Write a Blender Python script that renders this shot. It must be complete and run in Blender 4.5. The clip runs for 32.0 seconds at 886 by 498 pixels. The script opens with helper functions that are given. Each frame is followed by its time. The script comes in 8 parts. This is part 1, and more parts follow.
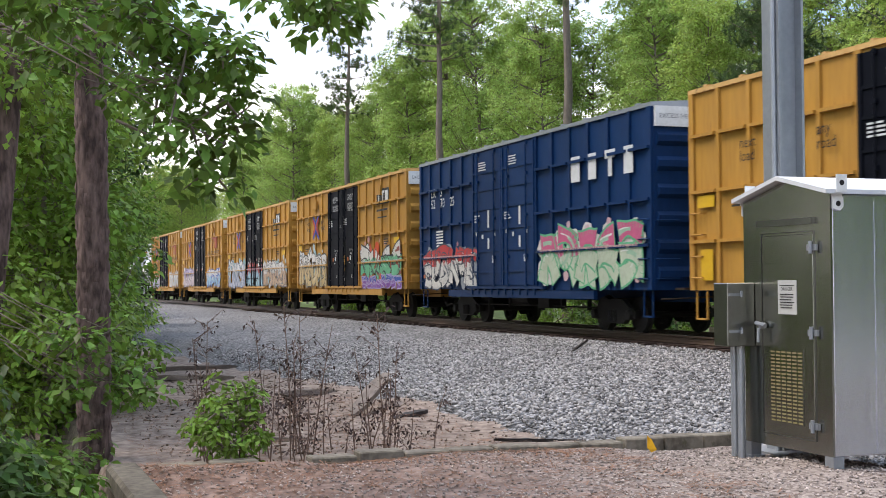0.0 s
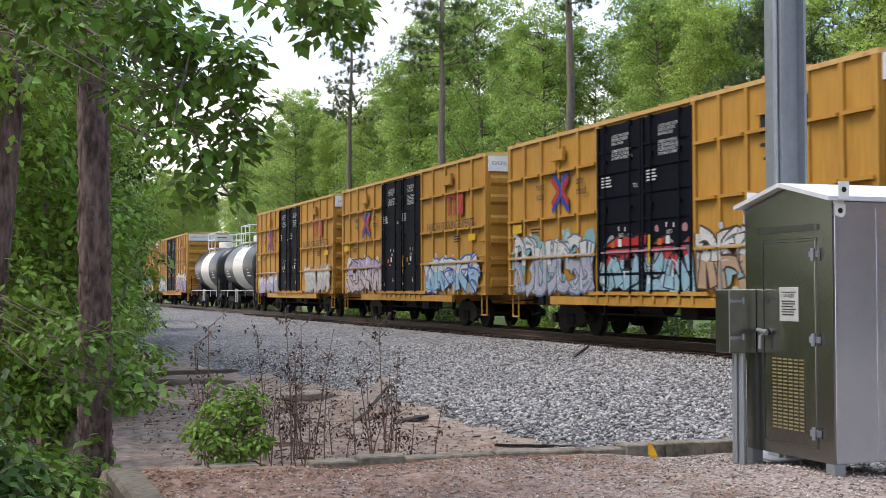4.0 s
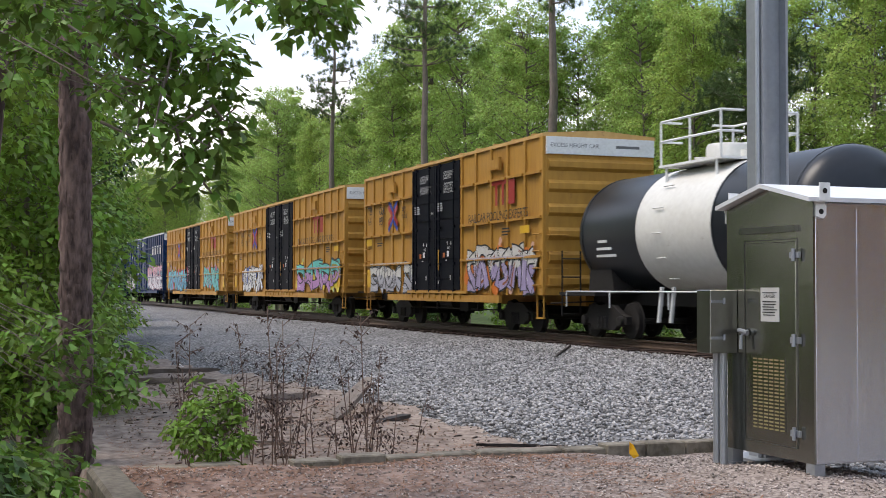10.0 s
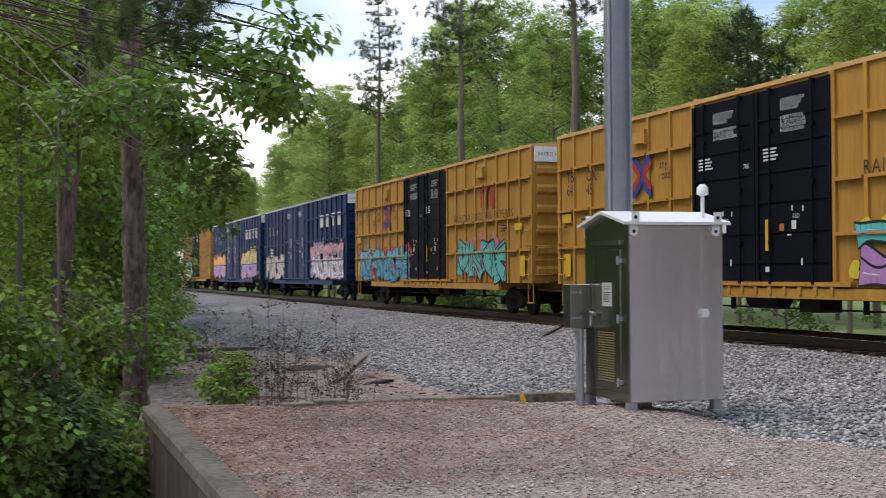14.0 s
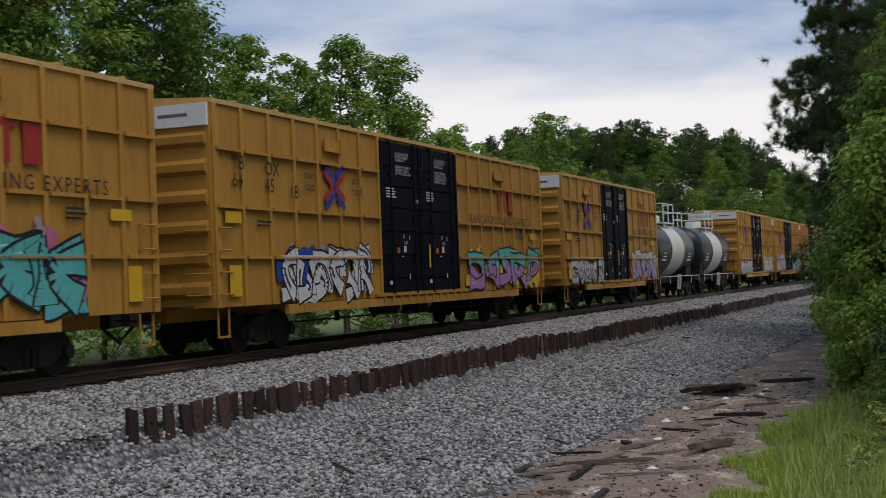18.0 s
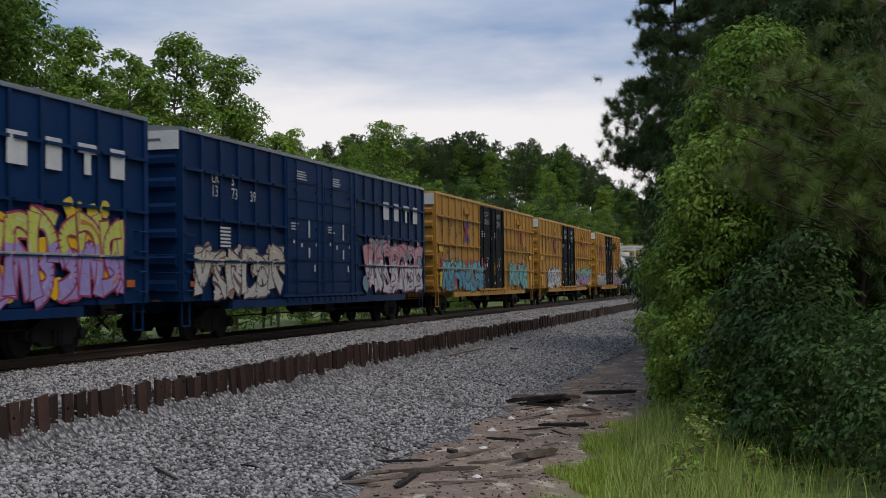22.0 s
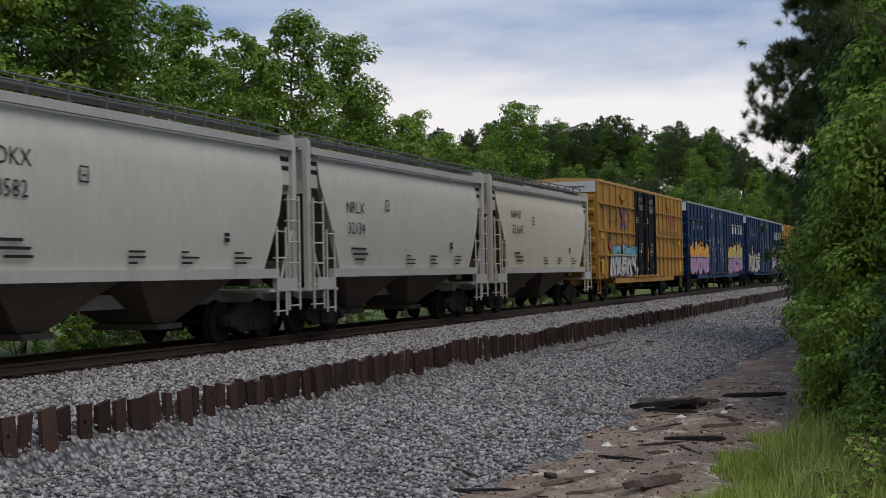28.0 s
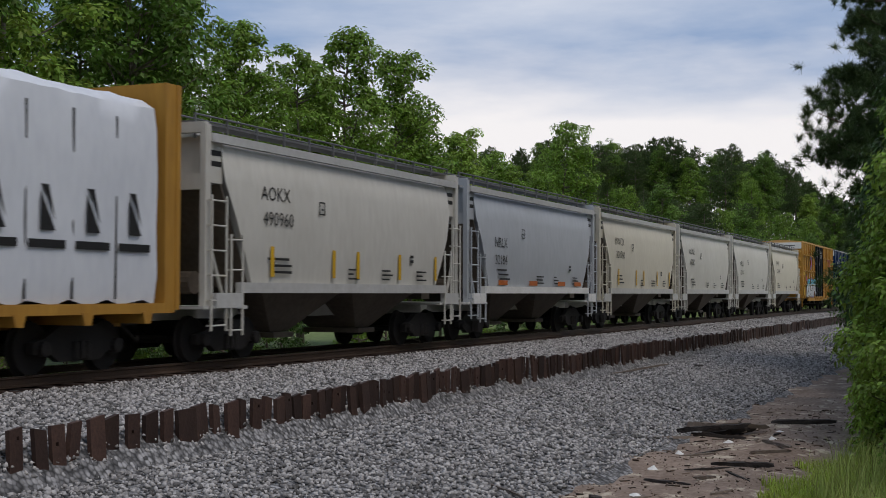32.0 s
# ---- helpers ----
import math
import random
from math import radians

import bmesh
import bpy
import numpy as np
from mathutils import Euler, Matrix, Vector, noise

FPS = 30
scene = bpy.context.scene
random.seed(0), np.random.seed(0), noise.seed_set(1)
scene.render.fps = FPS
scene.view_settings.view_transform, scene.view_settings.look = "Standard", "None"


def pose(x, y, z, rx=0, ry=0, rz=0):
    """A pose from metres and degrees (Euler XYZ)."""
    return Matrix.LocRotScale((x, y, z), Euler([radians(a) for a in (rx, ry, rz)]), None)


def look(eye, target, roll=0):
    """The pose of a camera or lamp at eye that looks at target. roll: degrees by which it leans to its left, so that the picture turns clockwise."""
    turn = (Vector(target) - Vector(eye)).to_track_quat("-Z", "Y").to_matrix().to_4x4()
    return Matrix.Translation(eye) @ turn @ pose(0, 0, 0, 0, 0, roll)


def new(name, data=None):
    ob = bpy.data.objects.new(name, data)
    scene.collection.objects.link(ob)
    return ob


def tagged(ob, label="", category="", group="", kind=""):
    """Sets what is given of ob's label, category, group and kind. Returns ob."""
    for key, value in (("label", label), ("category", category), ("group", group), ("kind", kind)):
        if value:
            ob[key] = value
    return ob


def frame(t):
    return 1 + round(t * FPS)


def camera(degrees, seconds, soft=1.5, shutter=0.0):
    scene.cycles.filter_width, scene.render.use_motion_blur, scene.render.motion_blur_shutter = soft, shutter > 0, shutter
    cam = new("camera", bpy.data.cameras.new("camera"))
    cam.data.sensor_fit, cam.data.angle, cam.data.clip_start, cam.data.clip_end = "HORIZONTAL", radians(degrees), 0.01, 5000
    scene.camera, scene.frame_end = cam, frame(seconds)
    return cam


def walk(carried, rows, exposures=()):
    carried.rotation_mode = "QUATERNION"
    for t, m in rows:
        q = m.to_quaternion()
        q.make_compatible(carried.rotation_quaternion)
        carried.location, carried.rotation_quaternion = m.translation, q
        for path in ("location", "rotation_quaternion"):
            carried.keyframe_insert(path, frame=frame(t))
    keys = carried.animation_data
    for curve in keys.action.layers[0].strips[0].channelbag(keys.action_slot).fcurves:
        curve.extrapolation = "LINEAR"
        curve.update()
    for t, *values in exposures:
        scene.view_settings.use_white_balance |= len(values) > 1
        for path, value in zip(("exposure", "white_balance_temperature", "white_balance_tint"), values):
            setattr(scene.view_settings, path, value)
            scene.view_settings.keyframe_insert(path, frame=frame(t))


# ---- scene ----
cam = camera(37.4, 32.0, soft=0.55, shutter=0.22)
PATH = [
    (0, pose(0.00, -15.41, 1.17, 91.52, 0.39, 70.26)),
    (0.5, pose(0.00, -15.41, 1.17, 91.53, 0.29, 70.22)),
    (1, pose(0.00, -15.41, 1.17, 91.52, 0.33, 70.14)),
    (1.5, pose(0.00, -15.41, 1.17, 91.53, 0.25, 70.05)),
    (2, pose(0.00, -15.41, 1.17, 91.62, 0.13, 69.99)),
    (2.5, pose(0.00, -15.41, 1.17, 91.63, 0.17, 70.07)),
    (3, pose(0.00, -15.41, 1.17, 91.74, 0.16, 70.16)),
    (3.5, pose(0.00, -15.41, 1.17, 91.74, 0.21, 70.34)),
    (5.5, pose(0.00, -15.41, 1.17, 91.82, -0.25, 70.03)),
    (6, pose(0.00, -15.41, 1.17, 91.84, -0.35, 69.94)),
    (6.5, pose(0.00, -15.41, 1.17, 91.88, -0.52, 69.90)),
    (7, pose(0.00, -15.41, 1.17, 91.83, -0.49, 69.86)),
    (7.5, pose(0.00, -15.41, 1.17, 91.79, -0.34, 69.83)),
    (8, pose(0.00, -15.41, 1.17, 91.81, -0.26, 69.79)),
    (8.5, pose(0.00, -15.41, 1.17, 91.79, -0.23, 69.72)),
    (9, pose(0.00, -15.41, 1.17, 91.77, -0.33, 69.56)),
    (9.5, pose(0.00, -15.41, 1.17, 91.77, -0.28, 69.37)),
    (10, pose(0.00, -15.41, 1.17, 91.72, -0.08, 69.55)),
    (10.5, pose(0.00, -15.41, 1.17, 91.71, 0.02, 69.48)),
    (11, pose(0.00, -15.41, 1.17, 91.72, -0.01, 69.48)),
    (11.5, pose(0.00, -15.41, 1.17, 91.76, 0.10, 69.40)),
    (12, pose(0.00, -15.41, 1.17, 91.80, 0.19, 69.36)),
    (12.5, pose(1.20, -15.01, 1.25, 91.27, 0.15, 72.72)),
    (13, pose(3.46, -15.53, 1.25, 91.24, 0.64, 73.61)),
    (13.5, pose(4.92, -15.73, 1.28, 91.13, 0.44, 74.41)),
    (14, pose(5.11, -15.75, 1.30, 91.07, 0.30, 72.23)),
    (14.5, pose(5.11, -15.66, 1.33, 90.96, -0.86, 62.70)),
    (15, pose(5.67, -15.92, 1.38, 91.56, -0.76, 43.52)),
    (15.5, pose(5.72, -16.53, 1.40, 91.37, -0.45, 16.07)),
    (17.5, pose(4.65, -15.10, 1.36, 91.19, 2.11, -62.75)),
    (18, pose(4.65, -15.10, 1.36, 91.37, 2.26, -68.12)),
    (18.5, pose(4.65, -15.10, 1.36, 91.51, 1.28, -71.56)),
    (19, pose(4.65, -15.10, 1.36, 91.11, 0.58, -73.28)),
    (19.5, pose(4.65, -15.10, 1.36, 90.90, 0.66, -74.54)),
    (20, pose(4.65, -15.10, 1.36, 90.84, 0.61, -75.25)),
    (20.5, pose(4.65, -15.10, 1.36, 90.95, 0.23, -75.35)),
    (21, pose(4.65, -15.10, 1.36, 91.08, 0.31, -75.34)),
    (21.5, pose(4.65, -15.10, 1.36, 91.26, 0.52, -75.36)),
    (22, pose(4.65, -15.10, 1.36, 91.50, 0.64, -75.46)),
    (22.5, pose(4.65, -15.10, 1.36, 91.45, 0.12, -75.62)),
    (23, pose(4.65, -15.10, 1.36, 91.53, 0.25, -75.65)),
    (23.5, pose(4.65, -15.10, 1.36, 91.46, 0.58, -75.70)),
    (24, pose(4.65, -15.10, 1.36, 91.69, 0.68, -75.51)),
    (24.5, pose(6.50, -15.00, 1.33, 91.60, 0.90, -74.50)),
    (25, pose(8.25, -14.82, 1.31, 91.40, 0.88, -73.29)),
    (25.5, pose(8.25, -14.82, 1.31, 91.21, 0.19, -73.30)),
    (26, pose(8.25, -14.82, 1.31, 91.17, -0.07, -72.46)),
    (26.5, pose(8.25, -14.82, 1.31, 91.29, 0.10, -70.81)),
    (28.5, pose(8.25, -14.82, 1.31, 91.24, 1.17, -68.73)),
    (29, pose(8.25, -14.82, 1.31, 91.62, 1.06, -68.67)),
    (29.5, pose(8.25, -14.82, 1.31, 91.52, 1.07, -68.56)),
    (30, pose(8.25, -14.82, 1.31, 91.43, 0.90, -68.26)),
    (30.5, pose(8.25, -14.82, 1.31, 91.54, 0.29, -67.87)),
    (31, pose(8.25, -14.82, 1.31, 91.78, 0.04, -67.34)),
    (31.5, pose(8.25, -14.82, 1.31, 91.90, -0.01, -66.90)),
    (32, pose(8.25, -14.82, 1.31, 91.92, -0.14, -66.84)),
]
walk(cam, PATH, exposures=[(0.0, 1.2, 7000, 15), (9.0, 0.98, 7000, 15), (12.0, 0.95, 7000, 15), (14.2, 0.7, 7000, 15), (15.0, 0.8, 7000, 15), (15.5, 0.5, 7000, 15), (17.5, -0.22, 6900, 14), (19.0, -0.28, 6900, 14), (32.0, -0.25, 6900, 14)])

# distance rolled by the train, seconds and metres
ROLLED = [(0, -0.00), (0.5, 5.42), (1, 10.73), (1.5, 16.05), (2, 21.13), (2.5, 26.39), (3, 31.49), (3.5, 36.77), (5.5, 57.36), (6, 62.46), (6.5, 67.57), (7, 72.66), (7.5, 77.78), (8, 82.76), (8.5, 87.88), (9, 93.04), (9.5, 98.14), (10, 103.23), (10.5, 108.47), (11, 113.59), (11.5, 118.57), (12, 123.54), (12.5, 128.00), (13, 132.20), (13.5, 137.40), (14, 143.40), (14.5, 150.00), (15, 157.00), (15.5, 164.20), (17.5, 191.90), (18, 198.50), (18.5, 205.06), (19, 211.62), (19.5, 218.22), (20, 224.89), (20.5, 231.49), (21, 238.10), (21.5, 244.49), (22, 250.90), (22.5, 257.51), (23, 264.06), (23.5, 270.61), (24, 277.28), (24.5, 282.60), (25, 287.50), (25.5, 293.27), (26, 298.95), (26.5, 304.80), (28.5, 327.02), (29, 332.64), (29.5, 338.28), (30, 343.76), (30.5, 349.20), (31, 354.67), (31.5, 360.30), (32, 365.96)]

# ---- world and sun ----
world = bpy.data.worlds.new("sky")
scene.world = world
world.use_nodes = True
wn, wl = world.node_tree.nodes, world.node_tree.links
wn.clear()
w_out = wn.new("ShaderNodeOutputWorld")
w_bg = wn.new("ShaderNodeBackground")
w_sky = wn.new("ShaderNodeTexSky")
w_sky.sky_type = 'NISHITA'
w_sky.sun_disc = False
SUN_EL, SUN_AZ = 61, 204
w_sky.sun_elevation, w_sky.sun_rotation = radians(SUN_EL), radians(SUN_AZ)
w_sky.air_density, w_sky.dust_density = 1.0, 2.0
w_co = wn.new("ShaderNodeTexCoord")
w_map = wn.new("ShaderNodeMapping")
w_map.inputs["Scale"].default_value = (1.0, 1.0, 4.2)
w_n1 = wn.new("ShaderNodeTexNoise")
w_n1.inputs["Scale"].default_value, w_n1.inputs["Detail"].default_value, w_n1.inputs["Roughness"].default_value = 2.3, 7, 0.55
w_ramp = wn.new("ShaderNodeValToRGB")
w_ramp.color_ramp.elements[0].position, w_ramp.color_ramp.elements[0].color = 0.38, (2.7, 4.2, 6.9, 1)
w_ramp.color_ramp.elements[1].position, w_ramp.color_ramp.elements[1].color = 0.62, (6.9, 7.9, 9.5, 1)
# bright clearing low over the horizon
w_sep = wn.new("ShaderNodeSeparateXYZ")
w_low = wn.new("ShaderNodeMapRange")
w_low.inputs[1].default_value, w_low.inputs[2].default_value = 0.185, 0.115
w_n2 = wn.new("ShaderNodeTexNoise")
w_n2.inputs["Scale"].default_value, w_n2.inputs["Detail"].default_value = 5.0, 6
w_add = wn.new("ShaderNodeMath")
w_add.operation = 'MULTIPLY_ADD'
w_add.inputs[1].default_value, w_add.inputs[2].default_value = 0.14, -0.07
w_sum = wn.new("ShaderNodeMath")
w_mix2 = wn.new("ShaderNodeMixRGB")
w_mix2.inputs[2].default_value = (10.6, 10.8, 11.2, 1)
w_mix = wn.new("ShaderNodeMixRGB")
w_mix.inputs[0].default_value = 0.86
wl.new(w_co.outputs["Generated"], w_map.inputs["Vector"])
wl.new(w_map.outputs["Vector"], w_n1.inputs["Vector"])
wl.new(w_map.outputs["Vector"], w_n2.inputs["Vector"])
wl.new(w_n1.outputs["Fac"], w_ramp.inputs["Fac"])
wl.new(w_co.outputs["Generated"], w_sep.inputs["Vector"])
wl.new(w_n2.outputs["Fac"], w_add.inputs[0])
wl.new(w_sep.outputs["Z"], w_sum.inputs[0])
wl.new(w_add.outputs[0], w_sum.inputs[1])
wl.new(w_sum.outputs[0], w_low.inputs[0])
wl.new(w_low.outputs[0], w_mix2.inputs[0])
wl.new(w_ramp.outputs["Color"], w_mix2.inputs[1])
wl.new(w_sky.outputs["Color"], w_mix.inputs[1])
wl.new(w_mix2.outputs["Color"], w_mix.inputs[2])
wl.new(w_mix.outputs["Color"], w_bg.inputs["Color"])
wl.new(w_bg.outputs["Background"], w_out.inputs["Surface"])
w_bg.inputs["Strength"].default_value = 0.108

sun = new("sun", bpy.data.lights.new("sun", 'SUN'))
sun.data.energy, sun.data.angle, sun.data.color = 1.6, radians(30), (1.0, 0.96, 0.9)
sun.matrix_world = look((0, 0, 60), (-60 * math.cos(radians(SUN_EL)) * math.sin(radians(SUN_AZ)), -60 * math.cos(radians(SUN_EL)) * math.cos(radians(SUN_AZ)), 60 - 60 * math.sin(radians(SUN_EL))))

# ---- materials ----
def surface(name, base, dark=None, rough=0.6, metal=0.0, fine=40.0, coarse=1.5, amount=0.5, bump=0.2, spots=None, spot_at=0.62, stretch=(1, 1, 1), spread=0.0, island=False, translucent=0.0, coat=0.0, shine=0.3):
    """A surface with variation at two scales; spots is a third colour for stains, spread varies by piece."""
    m = bpy.data.materials.new(name)
    m.use_nodes = True
    n, l = m.node_tree.nodes, m.node_tree.links
    p = n["Principled BSDF"]
    p.inputs["Roughness"].default_value, p.inputs["Metallic"].default_value = rough, metal
    p.inputs["Coat Weight"].default_value = coat
    p.inputs["Specular IOR Level"].default_value = shine
    dark = dark or tuple(c * 0.6 for c in base)
    co = n.new("ShaderNodeTexCoord")
    mp = n.new("ShaderNodeMapping")
    mp.inputs["Scale"].default_value = stretch
    l.new(co.outputs["Object"], mp.inputs["Vector"])
    n1 = n.new("ShaderNodeTexNoise")
    n1.inputs["Scale"].default_value, n1.inputs["Detail"].default_value = coarse, 5
    n2 = n.new("ShaderNodeTexNoise")
    n2.inputs["Scale"].default_value, n2.inputs["Detail"].default_value = fine, 4
    for k in (n1, n2):
        l.new(mp.outputs["Vector"], k.inputs["Vector"])
    mixf = n.new("ShaderNodeMath")
    mixf.operation = 'MULTIPLY_ADD'
    mixf.inputs[1].default_value = 0.5
    half = n.new("ShaderNodeMath")
    half.operation = 'MULTIPLY'
    half.inputs[1].default_value = 0.5
    l.new(n2.outputs["Fac"], half.inputs[0])
    l.new(n1.outputs["Fac"], mixf.inputs[0])
    l.new(half.outputs[0], mixf.inputs[2])
    ramp = n.new("ShaderNodeMapRange")
    ramp.inputs[1].default_value, ramp.inputs[2].default_value = 0.5 - 0.25 / max(amount, 0.05) * 0.5, 0.5 + 0.25 / max(amount, 0.05) * 0.5
    l.new(mixf.outputs[0], ramp.inputs[0])
    mix = n.new("ShaderNodeMixRGB")
    mix.inputs[1].default_value, mix.inputs[2].default_value = (*dark, 1), (*base, 1)
    l.new(ramp.outputs[0], mix.inputs[0])
    last = mix.outputs["Color"]
    if spots:
        n3 = n.new("ShaderNodeTexNoise")
        n3.inputs["Scale"].default_value, n3.inputs["Detail"].default_value, n3.inputs["Roughness"].default_value = coarse * 2.7, 8, 0.7
        l.new(mp.outputs["Vector"], n3.inputs["Vector"])
        r3 = n.new("ShaderNodeMapRange")
        r3.inputs[1].default_value, r3.inputs[2].default_value = spot_at, spot_at + 0.08
        l.new(n3.outputs["Fac"], r3.inputs[0])
        m3 = n.new("ShaderNodeMixRGB")
        m3.inputs[2].default_value = (*spots, 1)
        l.new(r3.outputs[0], m3.inputs[0])
        l.new(last, m3.inputs[1])
        last = m3.outputs["Color"]
    if spread:
        if island:
            src = n.new("ShaderNodeNewGeometry").outputs["Random Per Island"]
        else:
            src = n.new("ShaderNodeObjectInfo").outputs["Random"]
        hs = n.new("ShaderNodeHueSaturation")
        v = n.new("ShaderNodeMapRange")
        v.inputs[3].default_value, v.inputs[4].default_value = 1 - spread, 1 + spread
        l.new(src, v.inputs[0])
        l.new(v.outputs[0], hs.inputs["Value"])
        if translucent:
            h = n.new("ShaderNodeMapRange")
            h.inputs[3].default_value, h.inputs[4].default_value = 0.485, 0.515
            l.new(src, h.inputs[0])
            l.new(h.outputs[0], hs.inputs["Hue"])
        l.new(last, hs.inputs["Color"])
        last = hs.outputs["Color"]
    l.new(last, p.inputs["Base Color"])
    if bump:
        b = n.new("ShaderNodeBump")
        b.inputs["Strength"].default_value, b.inputs["Distance"].default_value = bump, 0.02
        l.new(mixf.outputs[0], b.inputs["Height"])
        l.new(b.outputs["Normal"], p.inputs["Normal"])
    if translucent:
        t = n.new("ShaderNodeBsdfTranslucent")
        l.new(last, t.inputs["Color"])
        ms = n.new("ShaderNodeMixShader")
        ms.inputs[0].default_value = translucent
        l.new(p.outputs[0], ms.inputs[1])
        l.new(t.outputs[0], ms.inputs[2])
        l.new(ms.outputs[0], n["Material Output"].inputs["Surface"])
    return m


def glow(name, colour, strength):
    m = bpy.data.materials.new(name)
    m.use_nodes = True
    p = m.node_tree.nodes["Principled BSDF"]
    p.inputs["Base Color"].default_value = (*colour, 1)
    p.inputs["Emission Color"].default_value = (*colour, 1)
    p.inputs["Emission Strength"].default_value = strength
    return m


YELLOW = surface("yellow_paint", (0.45, 0.235, 0.040), (0.31, 0.150, 0.026), 0.6, fine=7, coarse=0.7, amount=0.7, bump=0.05, spots=(0.22, 0.105, 0.03), spot_at=0.63, stretch=(1.6, 1, 0.22), spread=0.08)
# Yellow with rust spots; base paled to put sky light on the roof edge.
YELLOW_TOP = surface("yellow_roof_sky_lit", (0.58, 0.37, 0.14), (0.40, 0.21, 0.06), 0.6, fine=6, coarse=0.7, bump=0.05, spots=(0.17, 0.08, 0.03), spot_at=0.6)
BLUE = surface("blue_paint", (0.0045, 0.030, 0.098), (0.003, 0.018, 0.062), 0.5, shine=0.12, fine=9, coarse=0.8, bump=0.05, spots=(0.03, 0.05, 0.08), spot_at=0.71, stretch=(1, 1, 0.35), spread=0.12)
DOOR_BLACK = surface("black_door_paint", (0.0065, 0.0075, 0.012), (0.004, 0.0048, 0.0075), 0.6, fine=12, coarse=1, bump=0.05, spots=(0.03, 0.028, 0.026), spot_at=0.74, shine=0.06)
WHITE = surface("white_paint", (0.80, 0.80, 0.78), (0.55, 0.54, 0.5), 0.55, fine=14, coarse=1.2, bump=0.05, spots=(0.42, 0.38, 0.32), spot_at=0.68)
MARK_WHITE = surface("white_stencil", (0.62, 0.63, 0.62), (0.45, 0.46, 0.45), 0.6, fine=30, coarse=4, bump=0)
MARK_BLACK = surface("black_stencil", (0.022, 0.021, 0.02), (0.012, 0.012, 0.012), 0.6, fine=30, coarse=4, bump=0)
MARK_GREY = surface("faded_stencil", (0.16, 0.16, 0.155), (0.10, 0.10, 0.10), 0.6, fine=30, coarse=4, bump=0)
MARK_RED = surface("red_paint", (0.36, 0.030, 0.022), (0.24, 0.022, 0.018), 0.55, fine=30, coarse=4, bump=0)
MARK_BLUE = surface("blue_logo_paint", (0.016, 0.045, 0.30), (0.012, 0.032, 0.2), 0.55, fine=30, coarse=4, bump=0)
MARK_ORANGE = surface("orange_paint", (0.50, 0.13, 0.02), (0.36, 0.09, 0.015), 0.55, fine=30, coarse=4, bump=0)
MARK_YELLOW = surface("bright_yellow_paint", (0.62, 0.38, 0.02), (0.5, 0.28, 0.015), 0.55, fine=30, coarse=4, bump=0)
RUNNING = surface("running_gear_grime", (0.022, 0.019, 0.017), (0.010, 0.009, 0.008), 0.8, fine=25, coarse=2, bump=0.3, spots=(0.06, 0.036, 0.022), spot_at=0.66)
UNDER = surface("underframe_rust", (0.05, 0.032, 0.022), (0.02, 0.015, 0.012), 0.8, fine=25, coarse=2, bump=0.3)
TANK_BLACK = surface("tank_black_paint", (0.013, 0.016, 0.020), (0.008, 0.010, 0.013), 0.33, fine=10, coarse=0.7, bump=0.04, spots=(0.035, 0.035, 0.034), spot_at=0.7)
TANK_WHITE = surface("tank_white_band", (0.66, 0.65, 0.60), (0.50, 0.48, 0.43), 0.4, fine=8, coarse=0.7, bump=0.04, spots=(0.36, 0.32, 0.26), spot_at=0.66)
HOPPER_BEIGE = surface("hopper_beige_paint", (0.56, 0.545, 0.49), (0.43, 0.41, 0.36), 0.55, fine=6, coarse=0.5, bump=0.04, spots=(0.24, 0.20, 0.15), spot_at=0.70, stretch=(1, 1, 0.3))
HOPPER_GREY = surface("hopper_grey_paint", (0.43, 0.455, 0.48), (0.33, 0.35, 0.37), 0.5, fine=6, coarse=0.5, bump=0.04, spots=(0.22, 0.21, 0.20), spot_at=0.72, stretch=(1, 1, 0.3))
HOPPER_CREAM = surface("hopper_cream_paint", (0.60, 0.56, 0.455), (0.47, 0.43, 0.34), 0.55, fine=6, coarse=0.5, bump=0.04, spots=(0.36, 0.18, 0.05), spot_at=0.69, stretch=(1, 1, 0.4))
# Grime of the chutes; on the slope sheets it paints the shade.
HOPPER_GRIME_SHADE = surface("hopper_grime_and_end_shade", (0.16, 0.13, 0.10), (0.07, 0.055, 0.045), 0.75, fine=10, coarse=1.2, bump=0.1)
HOPPER_ROOF = surface("hopper_roof_paint", (0.50, 0.50, 0.48), (0.36, 0.35, 0.33), 0.5, fine=8, coarse=0.8, bump=0.05)
GALV = surface("galvanised_steel", (0.35, 0.37, 0.39), (0.26, 0.28, 0.30), 0.42, 0.6, fine=18, coarse=3, bump=0.05)
GRATE = surface("steel_grating", (0.20, 0.20, 0.20), (0.12, 0.12, 0.12), 0.6, 0.5, fine=30, coarse=3, bump=0.1)
WRAP = surface("white_lumber_wrap", (0.66, 0.68, 0.70), (0.52, 0.54, 0.58), 0.45, fine=6, coarse=0.6, bump=0.25, stretch=(1, 1, 0.4))
RAIL = surface("rail_steel", (0.10, 0.065, 0.045), (0.05, 0.032, 0.024), 0.6, 0.3, fine=30, coarse=3, bump=0.1)
RAIL_TOP = surface("polished_rail_head", (0.45, 0.44, 0.43), (0.3, 0.29, 0.28), 0.25, 0.9, fine=40, coarse=4, bump=0)
SLEEPER = surface("creosoted_timber", (0.055, 0.033, 0.024), (0.024, 0.015, 0.012), 0.85, fine=30, coarse=3, bump=0.5, stretch=(5, 1, 1), spread=0.35)
PILE = surface("rusty_tie_plates", (0.062, 0.033, 0.024), (0.022, 0.012, 0.010), 0.8, fine=30, coarse=4, bump=0.4, spread=0.5, spots=(0.13, 0.072, 0.042), spot_at=0.62)


